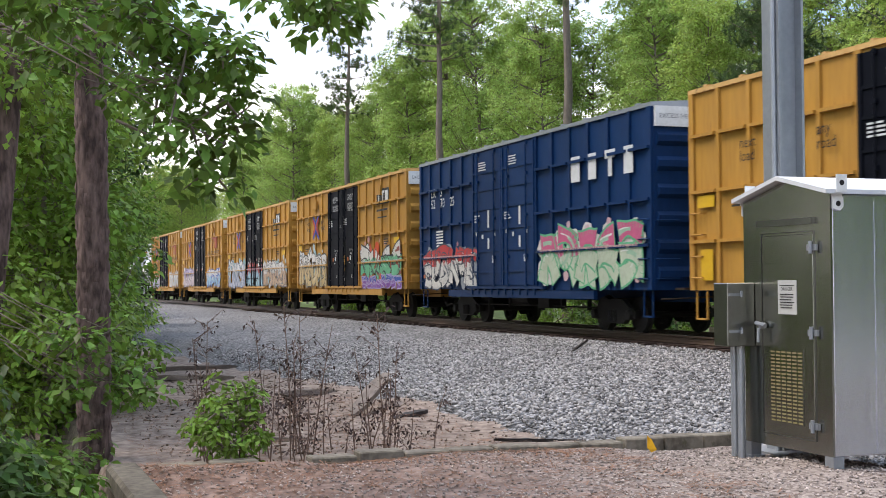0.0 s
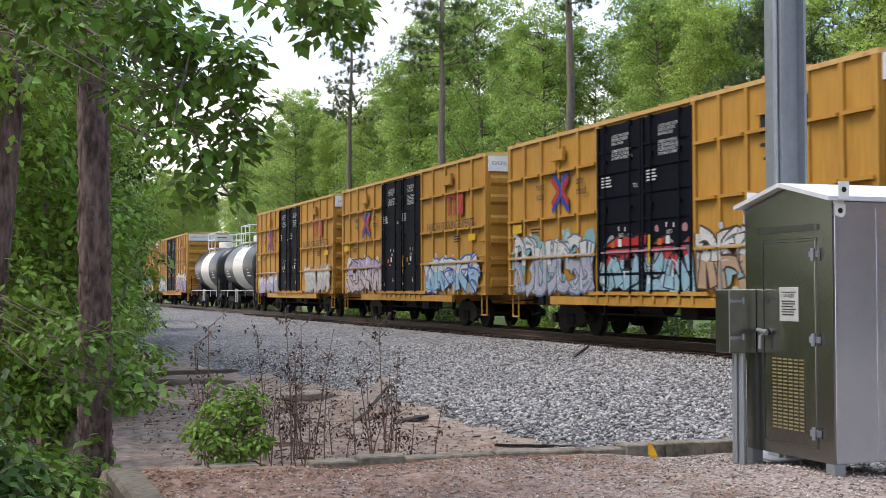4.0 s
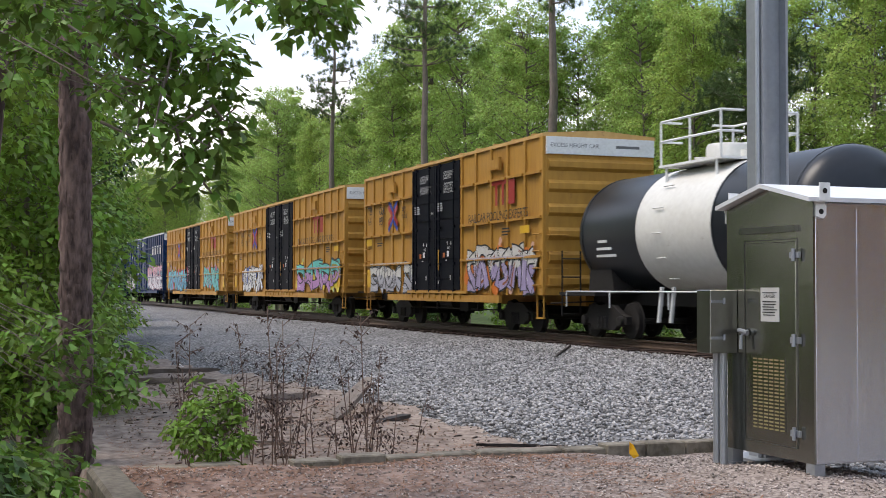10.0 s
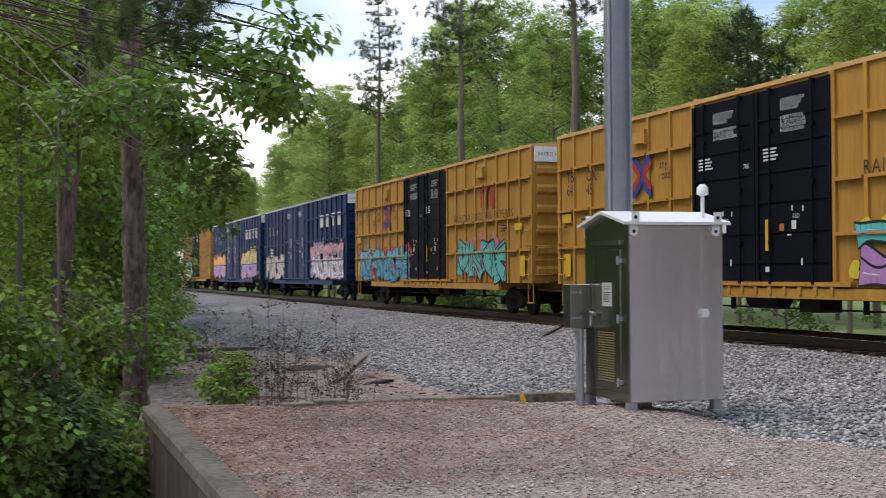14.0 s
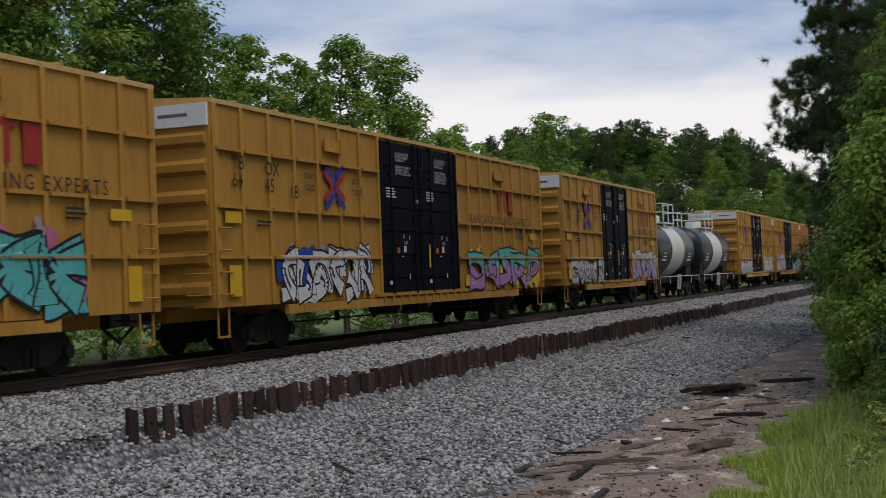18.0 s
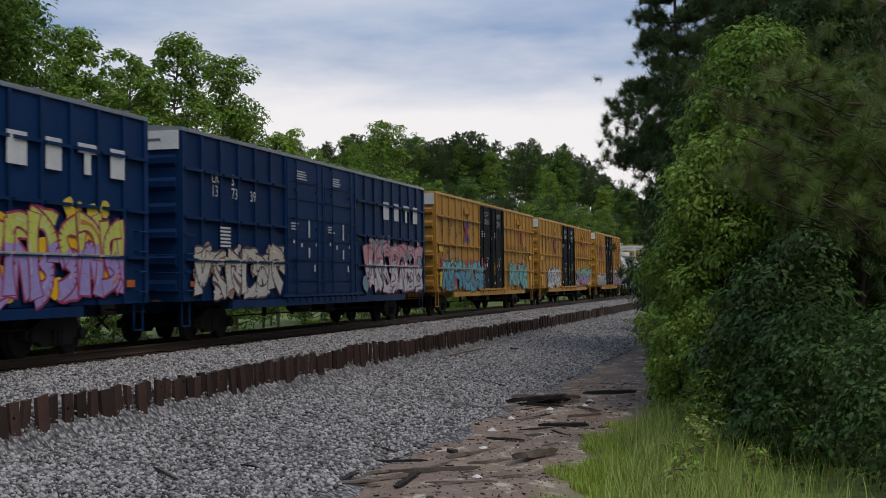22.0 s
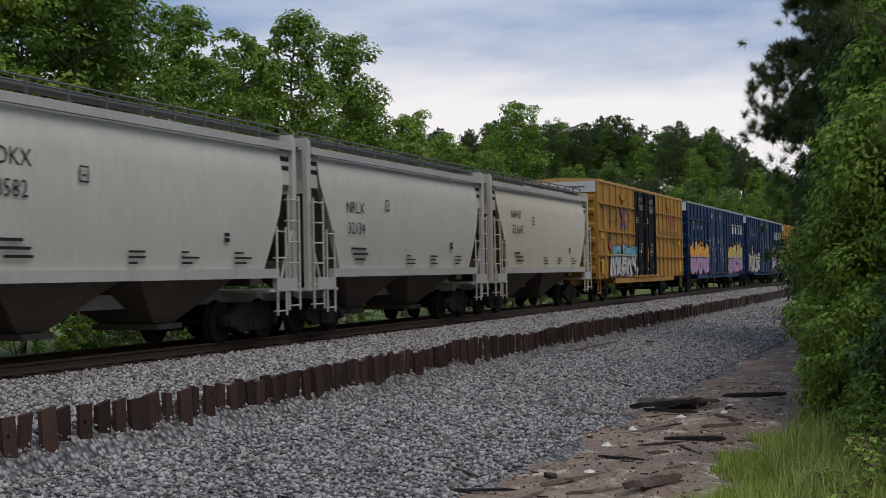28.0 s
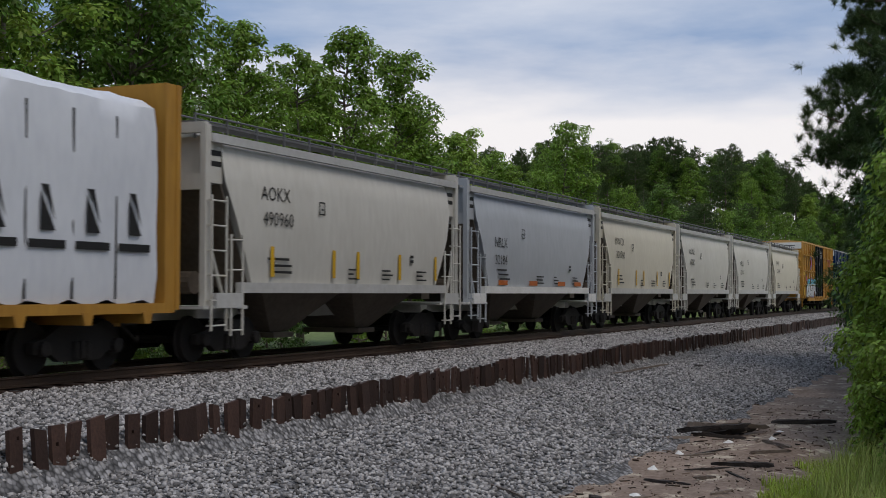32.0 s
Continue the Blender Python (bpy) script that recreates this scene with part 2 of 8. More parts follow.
def stone_bed(name, light, dark, scale):
    """Packed broken stone: a cell for each stone, shade in the gaps painted into the colour."""
    m = bpy.data.materials.new(name)
    m.use_nodes = True
    n, l = m.node_tree.nodes, m.node_tree.links
    p = n["Principled BSDF"]
    p.inputs["Roughness"].default_value = 0.92
    co = n.new("ShaderNodeTexCoord")
    cell = n.new("ShaderNodeTexVoronoi")
    cell.inputs["Scale"].default_value = scale
    big = n.new("ShaderNodeTexNoise")
    big.inputs["Scale"].default_value, big.inputs["Detail"].default_value = 0.7, 5
    for k in (cell, big):
        l.new(co.outputs["Object"], k.inputs["Vector"])
    sep = n.new("ShaderNodeSeparateColor")
    l.new(cell.outputs["Color"], sep.inputs[0])
    mix = n.new("ShaderNodeMixRGB")
    mix.inputs[1].default_value, mix.inputs[2].default_value = (*dark, 1), (*light, 1)
    l.new(sep.outputs[0], mix.inputs[0])
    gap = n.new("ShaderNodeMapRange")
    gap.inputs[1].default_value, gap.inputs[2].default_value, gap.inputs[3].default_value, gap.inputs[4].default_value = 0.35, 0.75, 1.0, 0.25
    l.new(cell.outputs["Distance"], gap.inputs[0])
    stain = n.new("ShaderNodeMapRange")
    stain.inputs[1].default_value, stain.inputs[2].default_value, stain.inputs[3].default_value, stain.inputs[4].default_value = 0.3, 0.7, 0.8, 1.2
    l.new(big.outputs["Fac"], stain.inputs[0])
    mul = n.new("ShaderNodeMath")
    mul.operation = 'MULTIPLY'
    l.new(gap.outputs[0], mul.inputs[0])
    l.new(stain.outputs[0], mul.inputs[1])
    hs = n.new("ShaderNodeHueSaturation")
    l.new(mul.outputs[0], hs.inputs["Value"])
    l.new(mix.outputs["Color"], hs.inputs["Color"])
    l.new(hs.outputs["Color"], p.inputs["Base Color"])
    b = n.new("ShaderNodeBump")
    b.inputs["Strength"].default_value, b.inputs["Distance"].default_value, b.invert = 1.0, 0.04, True
    l.new(cell.outputs["Distance"], b.inputs["Height"])
    l.new(b.outputs["Normal"], p.inputs["Normal"])
    return m


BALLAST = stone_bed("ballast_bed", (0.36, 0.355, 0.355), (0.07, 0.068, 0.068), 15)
STONES = surface("ballast_stones", (0.31, 0.298, 0.288), (0.20, 0.192, 0.186), 0.9, fine=30, coarse=0.8, bump=0.2, spread=0.75, island=True)
GRAVEL = surface("pinkish_gravel_bits", (0.42, 0.36, 0.32), (0.26, 0.21, 0.185), 0.9, fine=30, coarse=0.8, bump=0.2, spread=0.55, island=True)
RUBBLE = surface("earth_crumbs", (0.30, 0.23, 0.18), (0.17, 0.125, 0.10), 0.95, fine=20, coarse=1.0, amount=1.0, bump=0.2, spread=0.5, island=True)
OLD_WOOD = surface("weathered_timber", (0.24, 0.195, 0.16), (0.075, 0.058, 0.048), 0.9, fine=25, coarse=3, bump=0.6, stretch=(1, 6, 6), spread=0.4)
WALL_WOOD = surface("dark_damp_planks", (0.115, 0.088, 0.066), (0.035, 0.027, 0.022), 0.9, fine=25, coarse=3, bump=0.6, stretch=(6, 6, 1), spread=0.4, spots=(0.06, 0.065, 0.035), spot_at=0.6)
BARK_PINE = surface("pine_bark", (0.19, 0.130, 0.112), (0.050, 0.033, 0.029), 0.95, fine=22, coarse=7, amount=1.1, bump=1.0, stretch=(1, 1, 0.3))
BARK_DARK = surface("dark_twig_bark", (0.075, 0.052, 0.042), (0.035, 0.025, 0.02), 0.95, fine=20, coarse=4, bump=0.3)
BARK = surface("grey_bark", (0.22, 0.185, 0.15), (0.10, 0.08, 0.065), 0.95, fine=20, coarse=4, bump=0.8, stretch=(1, 1, 0.25))
DRY = surface("dry_brown_stems", (0.21, 0.14, 0.105), (0.10, 0.062, 0.048), 0.9, fine=20, coarse=4, bump=0, spread=0.3, island=True)
LEAF = surface("broad_leaves", (0.145, 0.250, 0.040), (0.085, 0.165, 0.027), 0.5, fine=3, coarse=0.25, bump=0, spread=0.5, island=True, translucent=0.35)
LEAF_BRIGHT = surface("young_leaves", (0.215, 0.335, 0.050), (0.125, 0.225, 0.032), 0.5, fine=3, coarse=0.4, bump=0, spread=0.5, island=True, translucent=0.38)
# Leaf colour brightened to paint light on shrub edges and dim trees.
LEAF_LIME = surface("maple_leaves_painted_lit", (0.300, 0.420, 0.070), (0.180, 0.290, 0.045), 0.5, fine=3, coarse=0.5, bump=0, spread=0.5, island=True, translucent=0.42)
LEAF_WOOD = surface("light_woodland_leaves", (0.350, 0.470, 0.130), (0.210, 0.320, 0.075), 0.5, fine=2, coarse=0.22, amount=1.2, bump=0, spread=0.4, island=True, translucent=0.58)
LEAF_WOOD_YELLOW = surface("yellowish_woodland_leaves", (0.390, 0.490, 0.120), (0.210, 0.310, 0.070), 0.5, fine=2, coarse=0.22, amount=1.2, bump=0, spread=0.4, island=True, translucent=0.58)
LEAF_DARK = surface("dark_leaves", (0.080, 0.150, 0.032), (0.042, 0.088, 0.020), 0.5, fine=3, coarse=0.3, bump=0, spread=0.5, island=True, translucent=0.28)
NEEDLE_WARM = surface("olive_pine_needles", (0.165, 0.245, 0.055), (0.110, 0.120, 0.036), 0.5, fine=3, coarse=0.9, amount=0.9, bump=0, spread=0.5, island=True, translucent=0.25)
GRASS_PALE = surface("pale_grass_blades", (0.44, 0.48, 0.145), (0.24, 0.32, 0.075), 0.6, fine=4, coarse=0.8, bump=0, spread=0.4, island=True, translucent=0.35)
WITHERED = surface("withered_leaves", (0.09, 0.060, 0.050), (0.05, 0.034, 0.030), 0.9, fine=20, coarse=4, bump=0, spread=0.4, island=True)
CHAR = surface("charred_timber", (0.055, 0.045, 0.040), (0.014, 0.012, 0.011), 0.85, fine=25, coarse=3, amount=0.8, bump=0.8, stretch=(1, 6, 6), spread=0.4)
NEEDLE = surface("pine_needles", (0.085, 0.135, 0.038), (0.048, 0.085, 0.025), 0.55, fine=3, coarse=0.4, bump=0, spread=0.35, island=True, translucent=0.22)
GRASS = surface("grass_blades", (0.37, 0.48, 0.078), (0.25, 0.32, 0.052), 0.6, fine=4, coarse=0.6, bump=0, spread=0.35, island=True, translucent=0.35)
# Same aluminium as the sides; dark olive base stands in for reflected woods.
CAB_REFLECT = surface("brushed_aluminium_front", (0.34, 0.345, 0.31), (0.26, 0.265, 0.24), 0.22, fine=12, coarse=1.2, bump=0.02, metal=1.0)
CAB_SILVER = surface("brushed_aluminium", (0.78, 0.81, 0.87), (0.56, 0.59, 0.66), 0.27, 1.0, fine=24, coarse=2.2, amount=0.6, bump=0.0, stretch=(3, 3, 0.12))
# Box and trim base darkened to match the front's painted reflection.
CAB_BOX = surface("aluminium_box_front_tone", (0.26, 0.26, 0.25), (0.20, 0.20, 0.19), 0.3, fine=12, coarse=1.2, bump=0.02, metal=1.0)
SCRAP = surface("wood_scraps", (0.17, 0.12, 0.09), (0.05, 0.036, 0.028), 0.9, fine=20, coarse=2, amount=1.0, bump=0.2, spread=0.7, island=True)
STRAW = surface("pine_straw", (0.24, 0.115, 0.06), (0.13, 0.06, 0.035), 0.9, fine=20, coarse=1.0, bump=0, spread=0.6, island=True)
MOSSY_KERB = surface("weathered_kerb", (0.23, 0.20, 0.155), (0.10, 0.085, 0.065), 0.95, fine=16, coarse=2.5, amount=1.0, bump=0.6, spots=(0.09, 0.085, 0.05), spot_at=0.58)
MOSSY = surface("dirty_concrete", (0.15, 0.13, 0.10), (0.065, 0.055, 0.042), 0.95, fine=16, coarse=2.2, amount=1.0, bump=0.6, spots=(0.05, 0.055, 0.03), spot_at=0.6)
NOTICE = surface("faded_notice_plate", (0.45, 0.45, 0.43), (0.36, 0.36, 0.34), 0.6, fine=20, coarse=4, bump=0)
CAB_TOP = surface("pale_roof_sheet", (0.68, 0.69, 0.70), (0.55, 0.56, 0.58), 0.45, 0.2, fine=10, coarse=1, bump=0.03)
VENT = surface("vent_filter_olive", (0.26, 0.22, 0.09), (0.17, 0.145, 0.06), 0.6, fine=30, coarse=6, bump=0.1)
ASPHALT = surface("grey_asphalt", (0.30, 0.30, 0.305), (0.22, 0.22, 0.225), 0.85, fine=60, coarse=0.8, bump=0.3, spots=(0.10, 0.10, 0.10), spot_at=0.68)
ROAD_WHITE = surface("white_road_paint", (0.62, 0.61, 0.58), (0.42, 0.41, 0.39), 0.7, fine=40, coarse=4, bump=0.1)
ROAD_YELLOW = surface("yellow_road_paint", (0.55, 0.30, 0.045), (0.40, 0.21, 0.035), 0.7, fine=40, coarse=4, bump=0.1)
FLAG = surface("yellow_plastic_flag", (0.75, 0.42, 0.02), (0.6, 0.33, 0.02), 0.5, fine=30, coarse=5, bump=0)
ARM_RED = surface("red_reflective_stripe", (0.40, 0.018, 0.018), (0.3, 0.014, 0.014), 0.4, fine=30, coarse=5, bump=0)
ARM_WHITE = surface("white_reflective_stripe", (0.70, 0.70, 0.69), (0.6, 0.6, 0.59), 0.4, fine=30, coarse=5, bump=0)
LAMP_RED = glow("lit_red_lamp", (1.0, 0.035, 0.02), 9.0)


def ground_material():
    """Earth, grass and gravel by place."""
    m = surface("earth_and_grass", (0.275, 0.210, 0.165), (0.140, 0.098, 0.075), 0.95, fine=14, coarse=0.8, amount=0.9, bump=0.7, spots=(0.46, 0.40, 0.31), spot_at=0.55)
    n, l = m.node_tree.nodes, m.node_tree.links
    p = n["Principled BSDF"]
    base = p.inputs["Base Color"].links[0].from_socket
    co = n.new("ShaderNodeTexCoord")
    sep = n.new("ShaderNodeSeparateXYZ")
    l.new(co.outputs["Object"], sep.inputs[0])
    wob = n.new("ShaderNodeTexNoise")
    wob.inputs["Scale"].default_value, wob.inputs["Detail"].default_value = 0.9, 6
    l.new(co.outputs["Object"], wob.inputs["Vector"])

    def band(out, lo, hi, wobble):
        a = n.new("ShaderNodeMath")
        a.operation = 'MULTIPLY_ADD'
        a.inputs[1].default_value = wobble
        l.new(wob.outputs["Fac"], a.inputs[0])
        l.new(out, a.inputs[2])
        r = n.new("ShaderNodeMapRange")
        r.inputs[1].default_value, r.inputs[2].default_value = lo + wobble / 2, hi + wobble / 2
        l.new(a.outputs[0], r.inputs[0])
        return r.outputs[0]

    def times(a, b):
        k = n.new("ShaderNodeMath")
        k.operation = 'MULTIPLY'
        l.new(a, k.inputs[0])
        l.new(b, k.inputs[1])
        return k.outputs[0]

    def lay(fac, colour, dark, scale, under):
        r = n.new("ShaderNodeMapRange")
        if scale > 20:
            t = n.new("ShaderNodeTexVoronoi")
            t.inputs["Scale"].default_value = scale
            k = n.new("ShaderNodeSeparateColor")
            l.new(t.outputs["Color"], k.inputs[0])
            src = k.outputs[0]
            r.inputs[1].default_value, r.inputs[2].default_value = 0.0, 1.0
        else:
            t = n.new("ShaderNodeTexNoise")
            t.inputs["Scale"].default_value, t.inputs["Detail"].default_value = scale, 6
            src = t.outputs["Fac"]
            r.inputs[1].default_value, r.inputs[2].default_value = 0.3, 0.7
        l.new(co.outputs["Object"], t.inputs["Vector"])
        l.new(src, r.inputs[0])
        c = n.new("ShaderNodeMixRGB")
        c.inputs[1].default_value, c.inputs[2].default_value = (*dark, 1), (*colour, 1)
        l.new(r.outputs[0], c.inputs[0])
        mm = n.new("ShaderNodeMixRGB")
        l.new(fac, mm.inputs[0])
        l.new(under, mm.inputs[1])
        l.new(c.outputs["Color"], mm.inputs[2])
        return mm.outputs["Color"]

    x, y = sep.outputs["X"], sep.outputs["Y"]
    pad = times(times(band(x, -11.1, -10.7, 0.0), band(x, 30, 29, 0.0)), times(band(y, -5.6, -6.4, 0.8), band(x, 9.5, 7.5, 1.5)))
    last = lay(pad, (0.33, 0.275, 0.24), (0.12, 0.09, 0.074), 38, base)
    straw = times(times(band(x, -3.5, -7.5, 2.5), band(y, -10.4, -12.6, 2.0)), pad)
    last = lay(straw, (0.32, 0.225, 0.18), (0.13, 0.08, 0.062), 11, last)
    litter = band(x, -10.9, -11.5, 1.0)
    last = lay(litter, (0.32, 0.255, 0.205), (0.12, 0.085, 0.068), 7, last)
    verge = times(band(x, 9.0, 13.0, 2.0), band(y, -12.2, -12.9, 1.6))
    last = lay(verge, (0.21, 0.27, 0.07), (0.13, 0.16, 0.05), 5, last)
    far = band(y, 4.6, 6.2, 1.5)
    last = lay(far, (0.16, 0.21, 0.06), (0.08, 0.12, 0.035), 3, last)
    l.new(last, p.inputs["Base Color"])
    return m


GROUND = ground_material()

# ---- building tools ----
def box(bm, x0, x1, y0, y1, z0, z1):
    v = [bm.verts.new(c) for c in ((x0, y0, z0), (x1, y0, z0), (x1, y1, z0), (x0, y1, z0), (x0, y0, z1), (x1, y0, z1), (x1, y1, z1), (x0, y1, z1))]
    for f in ((0, 3, 2, 1), (4, 5, 6, 7), (0, 1, 5, 4), (1, 2, 6, 5), (2, 3, 7, 6), (3, 0, 4, 7)):
        bm.faces.new([v[i] for i in f])
    return v


def rod(bm, a, b, r, n=8, r2=None):
    a, b = Vector(a), Vector(b)
    d = (b - a).normalized()
    s = d.cross(Vector((0, 0, 1)) if abs(d.z) < 0.9 else Vector((1, 0, 0))).normalized()
    t = d.cross(s)
    rings = []
    for p, rr in ((a, r), (b, r if r2 is None else r2)):
        rings.append([bm.verts.new(p + (s * math.cos(6.2832 * i / n) + t * math.sin(6.2832 * i / n)) * rr) for i in range(n)])
    for i in range(n):
        j = (i + 1) % n
        bm.faces.new((rings[0][i], rings[0][j], rings[1][j], rings[1][i]))
    bm.faces.new(rings[0][::-1])
    bm.faces.new(rings[1])


def lathe(bm, profile, axis='x', n=24, centre=(0, 0, 0)):
    """Turns a profile of (along, radius) about an axis through centre."""
    rings = []
    for a, r in profile:
        ring = []
        for i in range(n):
            c, s = math.cos(6.2832 * i / n) * r, math.sin(6.2832 * i / n) * r
            o = {'x': (a, c, s), 'y': (c, a, s), 'z': (c, s, a)}[axis]
            ring.append(bm.verts.new(Vector(centre) + Vector(o)))
        rings.append(ring)
    for k in range(len(rings) - 1):
        for i in range(n):
            j = (i + 1) % n
            bm.faces.new((rings[k][i], rings[k][j], rings[k + 1][j], rings[k + 1][i]))
    bm.faces.new(rings[0][::-1])
    bm.faces.new(rings[-1])


def prism(bm, outline, y0, y1):
    """An outline in x and z, drawn out along y."""
    a = [bm.verts.new((x, y0, z)) for x, z in outline]
    b = [bm.verts.new((x, y1, z)) for x, z in outline]
    n = len(outline)
    bm.faces.new(a)
    bm.faces.new(b[::-1])
    for i in range(n):
        j = (i + 1) % n
        bm.faces.new((a[j], a[i], b[i], b[j]))


def to_mesh(name, bm, material, smooth=False, bevel=0.0):
    if bevel:
        bmesh.ops.bevel(bm, geom=bm.edges[:], offset=bevel, segments=1, affect='EDGES')
    bmesh.ops.recalc_face_normals(bm, faces=bm.faces[:])
    me = bpy.data.meshes.new(name)
    bm.to_mesh(me)
    bm.free()
    me.materials.append(material)
    if smooth:
        me.polygons.foreach_set("use_smooth", [True] * len(me.polygons))
        me.set_sharp_from_angle(angle=radians(40))
    return me


def part(name, bm, material, parent, label="", at=None, smooth=False, bevel=0.0):
    """Links a bmesh (or a mesh made before) as one mesh object under a thing or a part."""
    me = bm if isinstance(bm, bpy.types.Mesh) else to_mesh(name, bm, material, smooth, bevel)
    ob = new(name, me)
    ob.parent = parent
    if at is not None:
        ob.matrix_basis = at
    if label:
        tagged(ob, label)
    return ob


def thing(name, label, category, group="", at=None, kind=""):
    ob = new(name)
    ob.empty_display_size = 0.2
    if at is not None:
        ob.matrix_basis = at
    return tagged(ob, label, category, group, kind)


def solid(name, bm, material, label, category="", group="", kind="", at=None, smooth=False, bevel=0.0):
    ob = new(name, bm if isinstance(bm, bpy.types.Mesh) else to_mesh(name, bm, material, smooth, bevel))
    if at is not None:
        ob.matrix_basis = at
    return tagged(ob, label, category, group, kind)


def mesh_from(name, verts, faces, material, smooth=False):
    """A mesh from arrays; faces all have the same number of corners."""
    verts, faces = np.asarray(verts, np.float32), np.asarray(faces, np.int32)
    me = bpy.data.meshes.new(name)
    k = faces.shape[1]
    me.vertices.add(len(verts))
    me.vertices.foreach_set("co", verts.ravel())
    me.loops.add(faces.size)
    me.loops.foreach_set("vertex_index", faces.ravel())
    me.polygons.add(len(faces))
    me.polygons.foreach_set("loop_start", np.arange(0, faces.size, k, dtype=np.int32))
    me.polygons.foreach_set("loop_total", np.full(len(faces), k, np.int32))
    me.update(calc_edges=True)
    me.materials.append(material)
    if smooth:
        me.polygons.foreach_set("use_smooth", [True] * len(faces))
    return me


LETTERS = {}


def lettering(text, size, material, spread=1.0):
    """A flat mesh of the text in the x-z plane, facing -y, its left bottom at the origin."""
    key = (text, size, material.name, spread)
    if key not in LETTERS:
        cu = bpy.data.curves.new("letters", 'FONT')
        cu.body, cu.size, cu.space_character, cu.space_line, cu.resolution_u = text, size, spread, 0.85, 2
        ob = bpy.data.objects.new("letters", cu)
        scene.collection.objects.link(ob)
        dg = bpy.context.evaluated_depsgraph_get()
        me = bpy.data.meshes.new_from_object(ob.evaluated_get(dg))
        bpy.data.objects.remove(ob)
        me.transform(Matrix.Rotation(radians(90), 4, 'X'))
        me.materials.clear()
        me.materials.append(material)
        LETTERS[key] = me
    return LETTERS[key]


def smooth01(a, b, v):
    t = np.clip((v - a) / (b - a), 0, 1)
    return t * t * (3 - 2 * t)

# ---- ground, road and track ----
ROAD_DIR = Vector((-0.31, 0.951, 0))
ROAD_MID = Vector((0.85, -7.0, 0))
ROAD_HALF = 3.65


def road_across(x, y):
    """Distance from the road's middle line."""
    return (x - ROAD_MID.x) * ROAD_DIR.y - (y - ROAD_MID.y) * ROAD_DIR.x


def ground_height(x, y):
    x, y = np.asarray(x, float), np.asarray(y, float)
    z = -1.06 + 0.50 * smooth01(4.0, -4.0, x) - 0.3 * smooth01(-18, -40, x)
    pad = smooth01(-10.95, -10.75, x) * smooth01(11.0, 7.0, x)
    z = z * (1 - pad) - 0.32 * pad
    ditch = smooth01(-14.15, -14.5, y) * smooth01(-3.2, -3.9, x)
    z = z - ditch * (0.75 + 0.55 * pad)
    z = z - 0.15 * smooth01(-11.5, -13.0, y) * smooth01(11, 14, x)
    bed = smooth01(-9.5, -4.0, y) * smooth01(9.5, 4.0, y)
    z = z * (1 - bed) + (-1.05) * bed
    rd = smooth01(5.2, 3.6, np.abs(road_across(x, y)))
    z = z * (1 - rd) + (-0.10 - 0.22 * smooth01(2, 14, np.abs(y))) * rd
    far = smooth01(60, 260, np.hypot(x, y))
    z = z + 3.0 * far * smooth01(8, 60, y) + 13.0 * smooth01(130, 300, x) * smooth01(6, 34, y)
    wave = 0.05 * np.sin(x * 1.7 + 0.6 * y) * np.sin(y * 1.3 - 0.4 * x) + 0.02 * np.sin(5.1 * x) * np.sin(4.3 * y + 1)
    return z + wave * (1 - rd) * smooth01(2.0, 4.0, np.abs(y))


def build_ground():
    gx = np.unique(np.concatenate([np.linspace(-3000, -160, 10), np.linspace(-160, -40, 50), np.linspace(-40, 50, 361), np.linspace(50, 200, 60), np.linspace(200, 3000, 10)]))
    gy = np.unique(np.concatenate([np.linspace(-3000, -60, 10), np.linspace(-60, -20, 20), np.linspace(-20, 12, 161), np.linspace(12, 80, 40), np.linspace(80, 3000, 12)]))
    xx, yy = np.meshgrid(gx, gy)
    zz = ground_height(xx, yy)
    v = np.stack([xx, yy, zz], -1).reshape(-1, 3)
    nx, ny = len(gx), len(gy)
    i = (np.arange(ny - 1)[:, None] * nx + np.arange(nx - 1)[None, :]).ravel()
    f = np.stack([i, i + 1, i + nx + 1, i + nx], -1)
    tagged(new("ground", mesh_from("ground", v, f, GROUND, True)), "bare earth, pinkish gravel and rough grass beside the track", "ground", kind="structure")


def ballast_height(x, y):
    """Top of the ballast bank; a lower slope before the row of upright ties."""
    a = np.abs(y)
    z = np.interp(a, [0, 1.5, 3.0, 5.55, 5.75, 7.6, 10.0, 11.0], [-0.22, -0.21, -0.25, -0.30, -0.70, -0.84, -1.02, -1.4])
    west = np.interp(a, [0, 1.5, 3.0, 5.5, 7.8, 9.2, 11.0], [-0.22, -0.24, -0.32, -0.38, -0.44, -0.50, -1.25])
    w = smooth01(8.5, 10.0, x)
    far = np.interp(a, [0, 1.5, 2.6, 4.6, 6], [-0.22, -0.22, -0.3, -0.75, -1.3])
    z = np.where(y > 0, far, z * w + west * (1 - w))
    return z


def build_ballast():
    gx = np.unique(np.concatenate([np.linspace(-160, -40, 60), np.linspace(-40, 60, 300), np.linspace(60, 260, 60)]))
    gy = np.linspace(-10.9, 5.6, 92)
    rng = np.random.default_rng(3)
    xx, yy = np.meshgrid(gx, gy)
    zz = ballast_height(xx, yy) + rng.normal(0, 0.008, xx.shape)
    gap = smooth01(4.4, 3.9, np.abs(road_across(xx, yy)))
    zz = zz - 0.5 * gap * (np.abs(yy) > -1)
    v = np.stack([xx, yy, zz], -1).reshape(-1, 3)
    nx, ny = len(gx), len(gy)
    i = (np.arange(ny - 1)[:, None] * nx + np.arange(nx - 1)[None, :]).ravel()
    f = np.stack([i, i + 1, i + nx + 1, i + nx], -1)
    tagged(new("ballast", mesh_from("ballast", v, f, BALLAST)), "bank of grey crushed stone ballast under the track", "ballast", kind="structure")


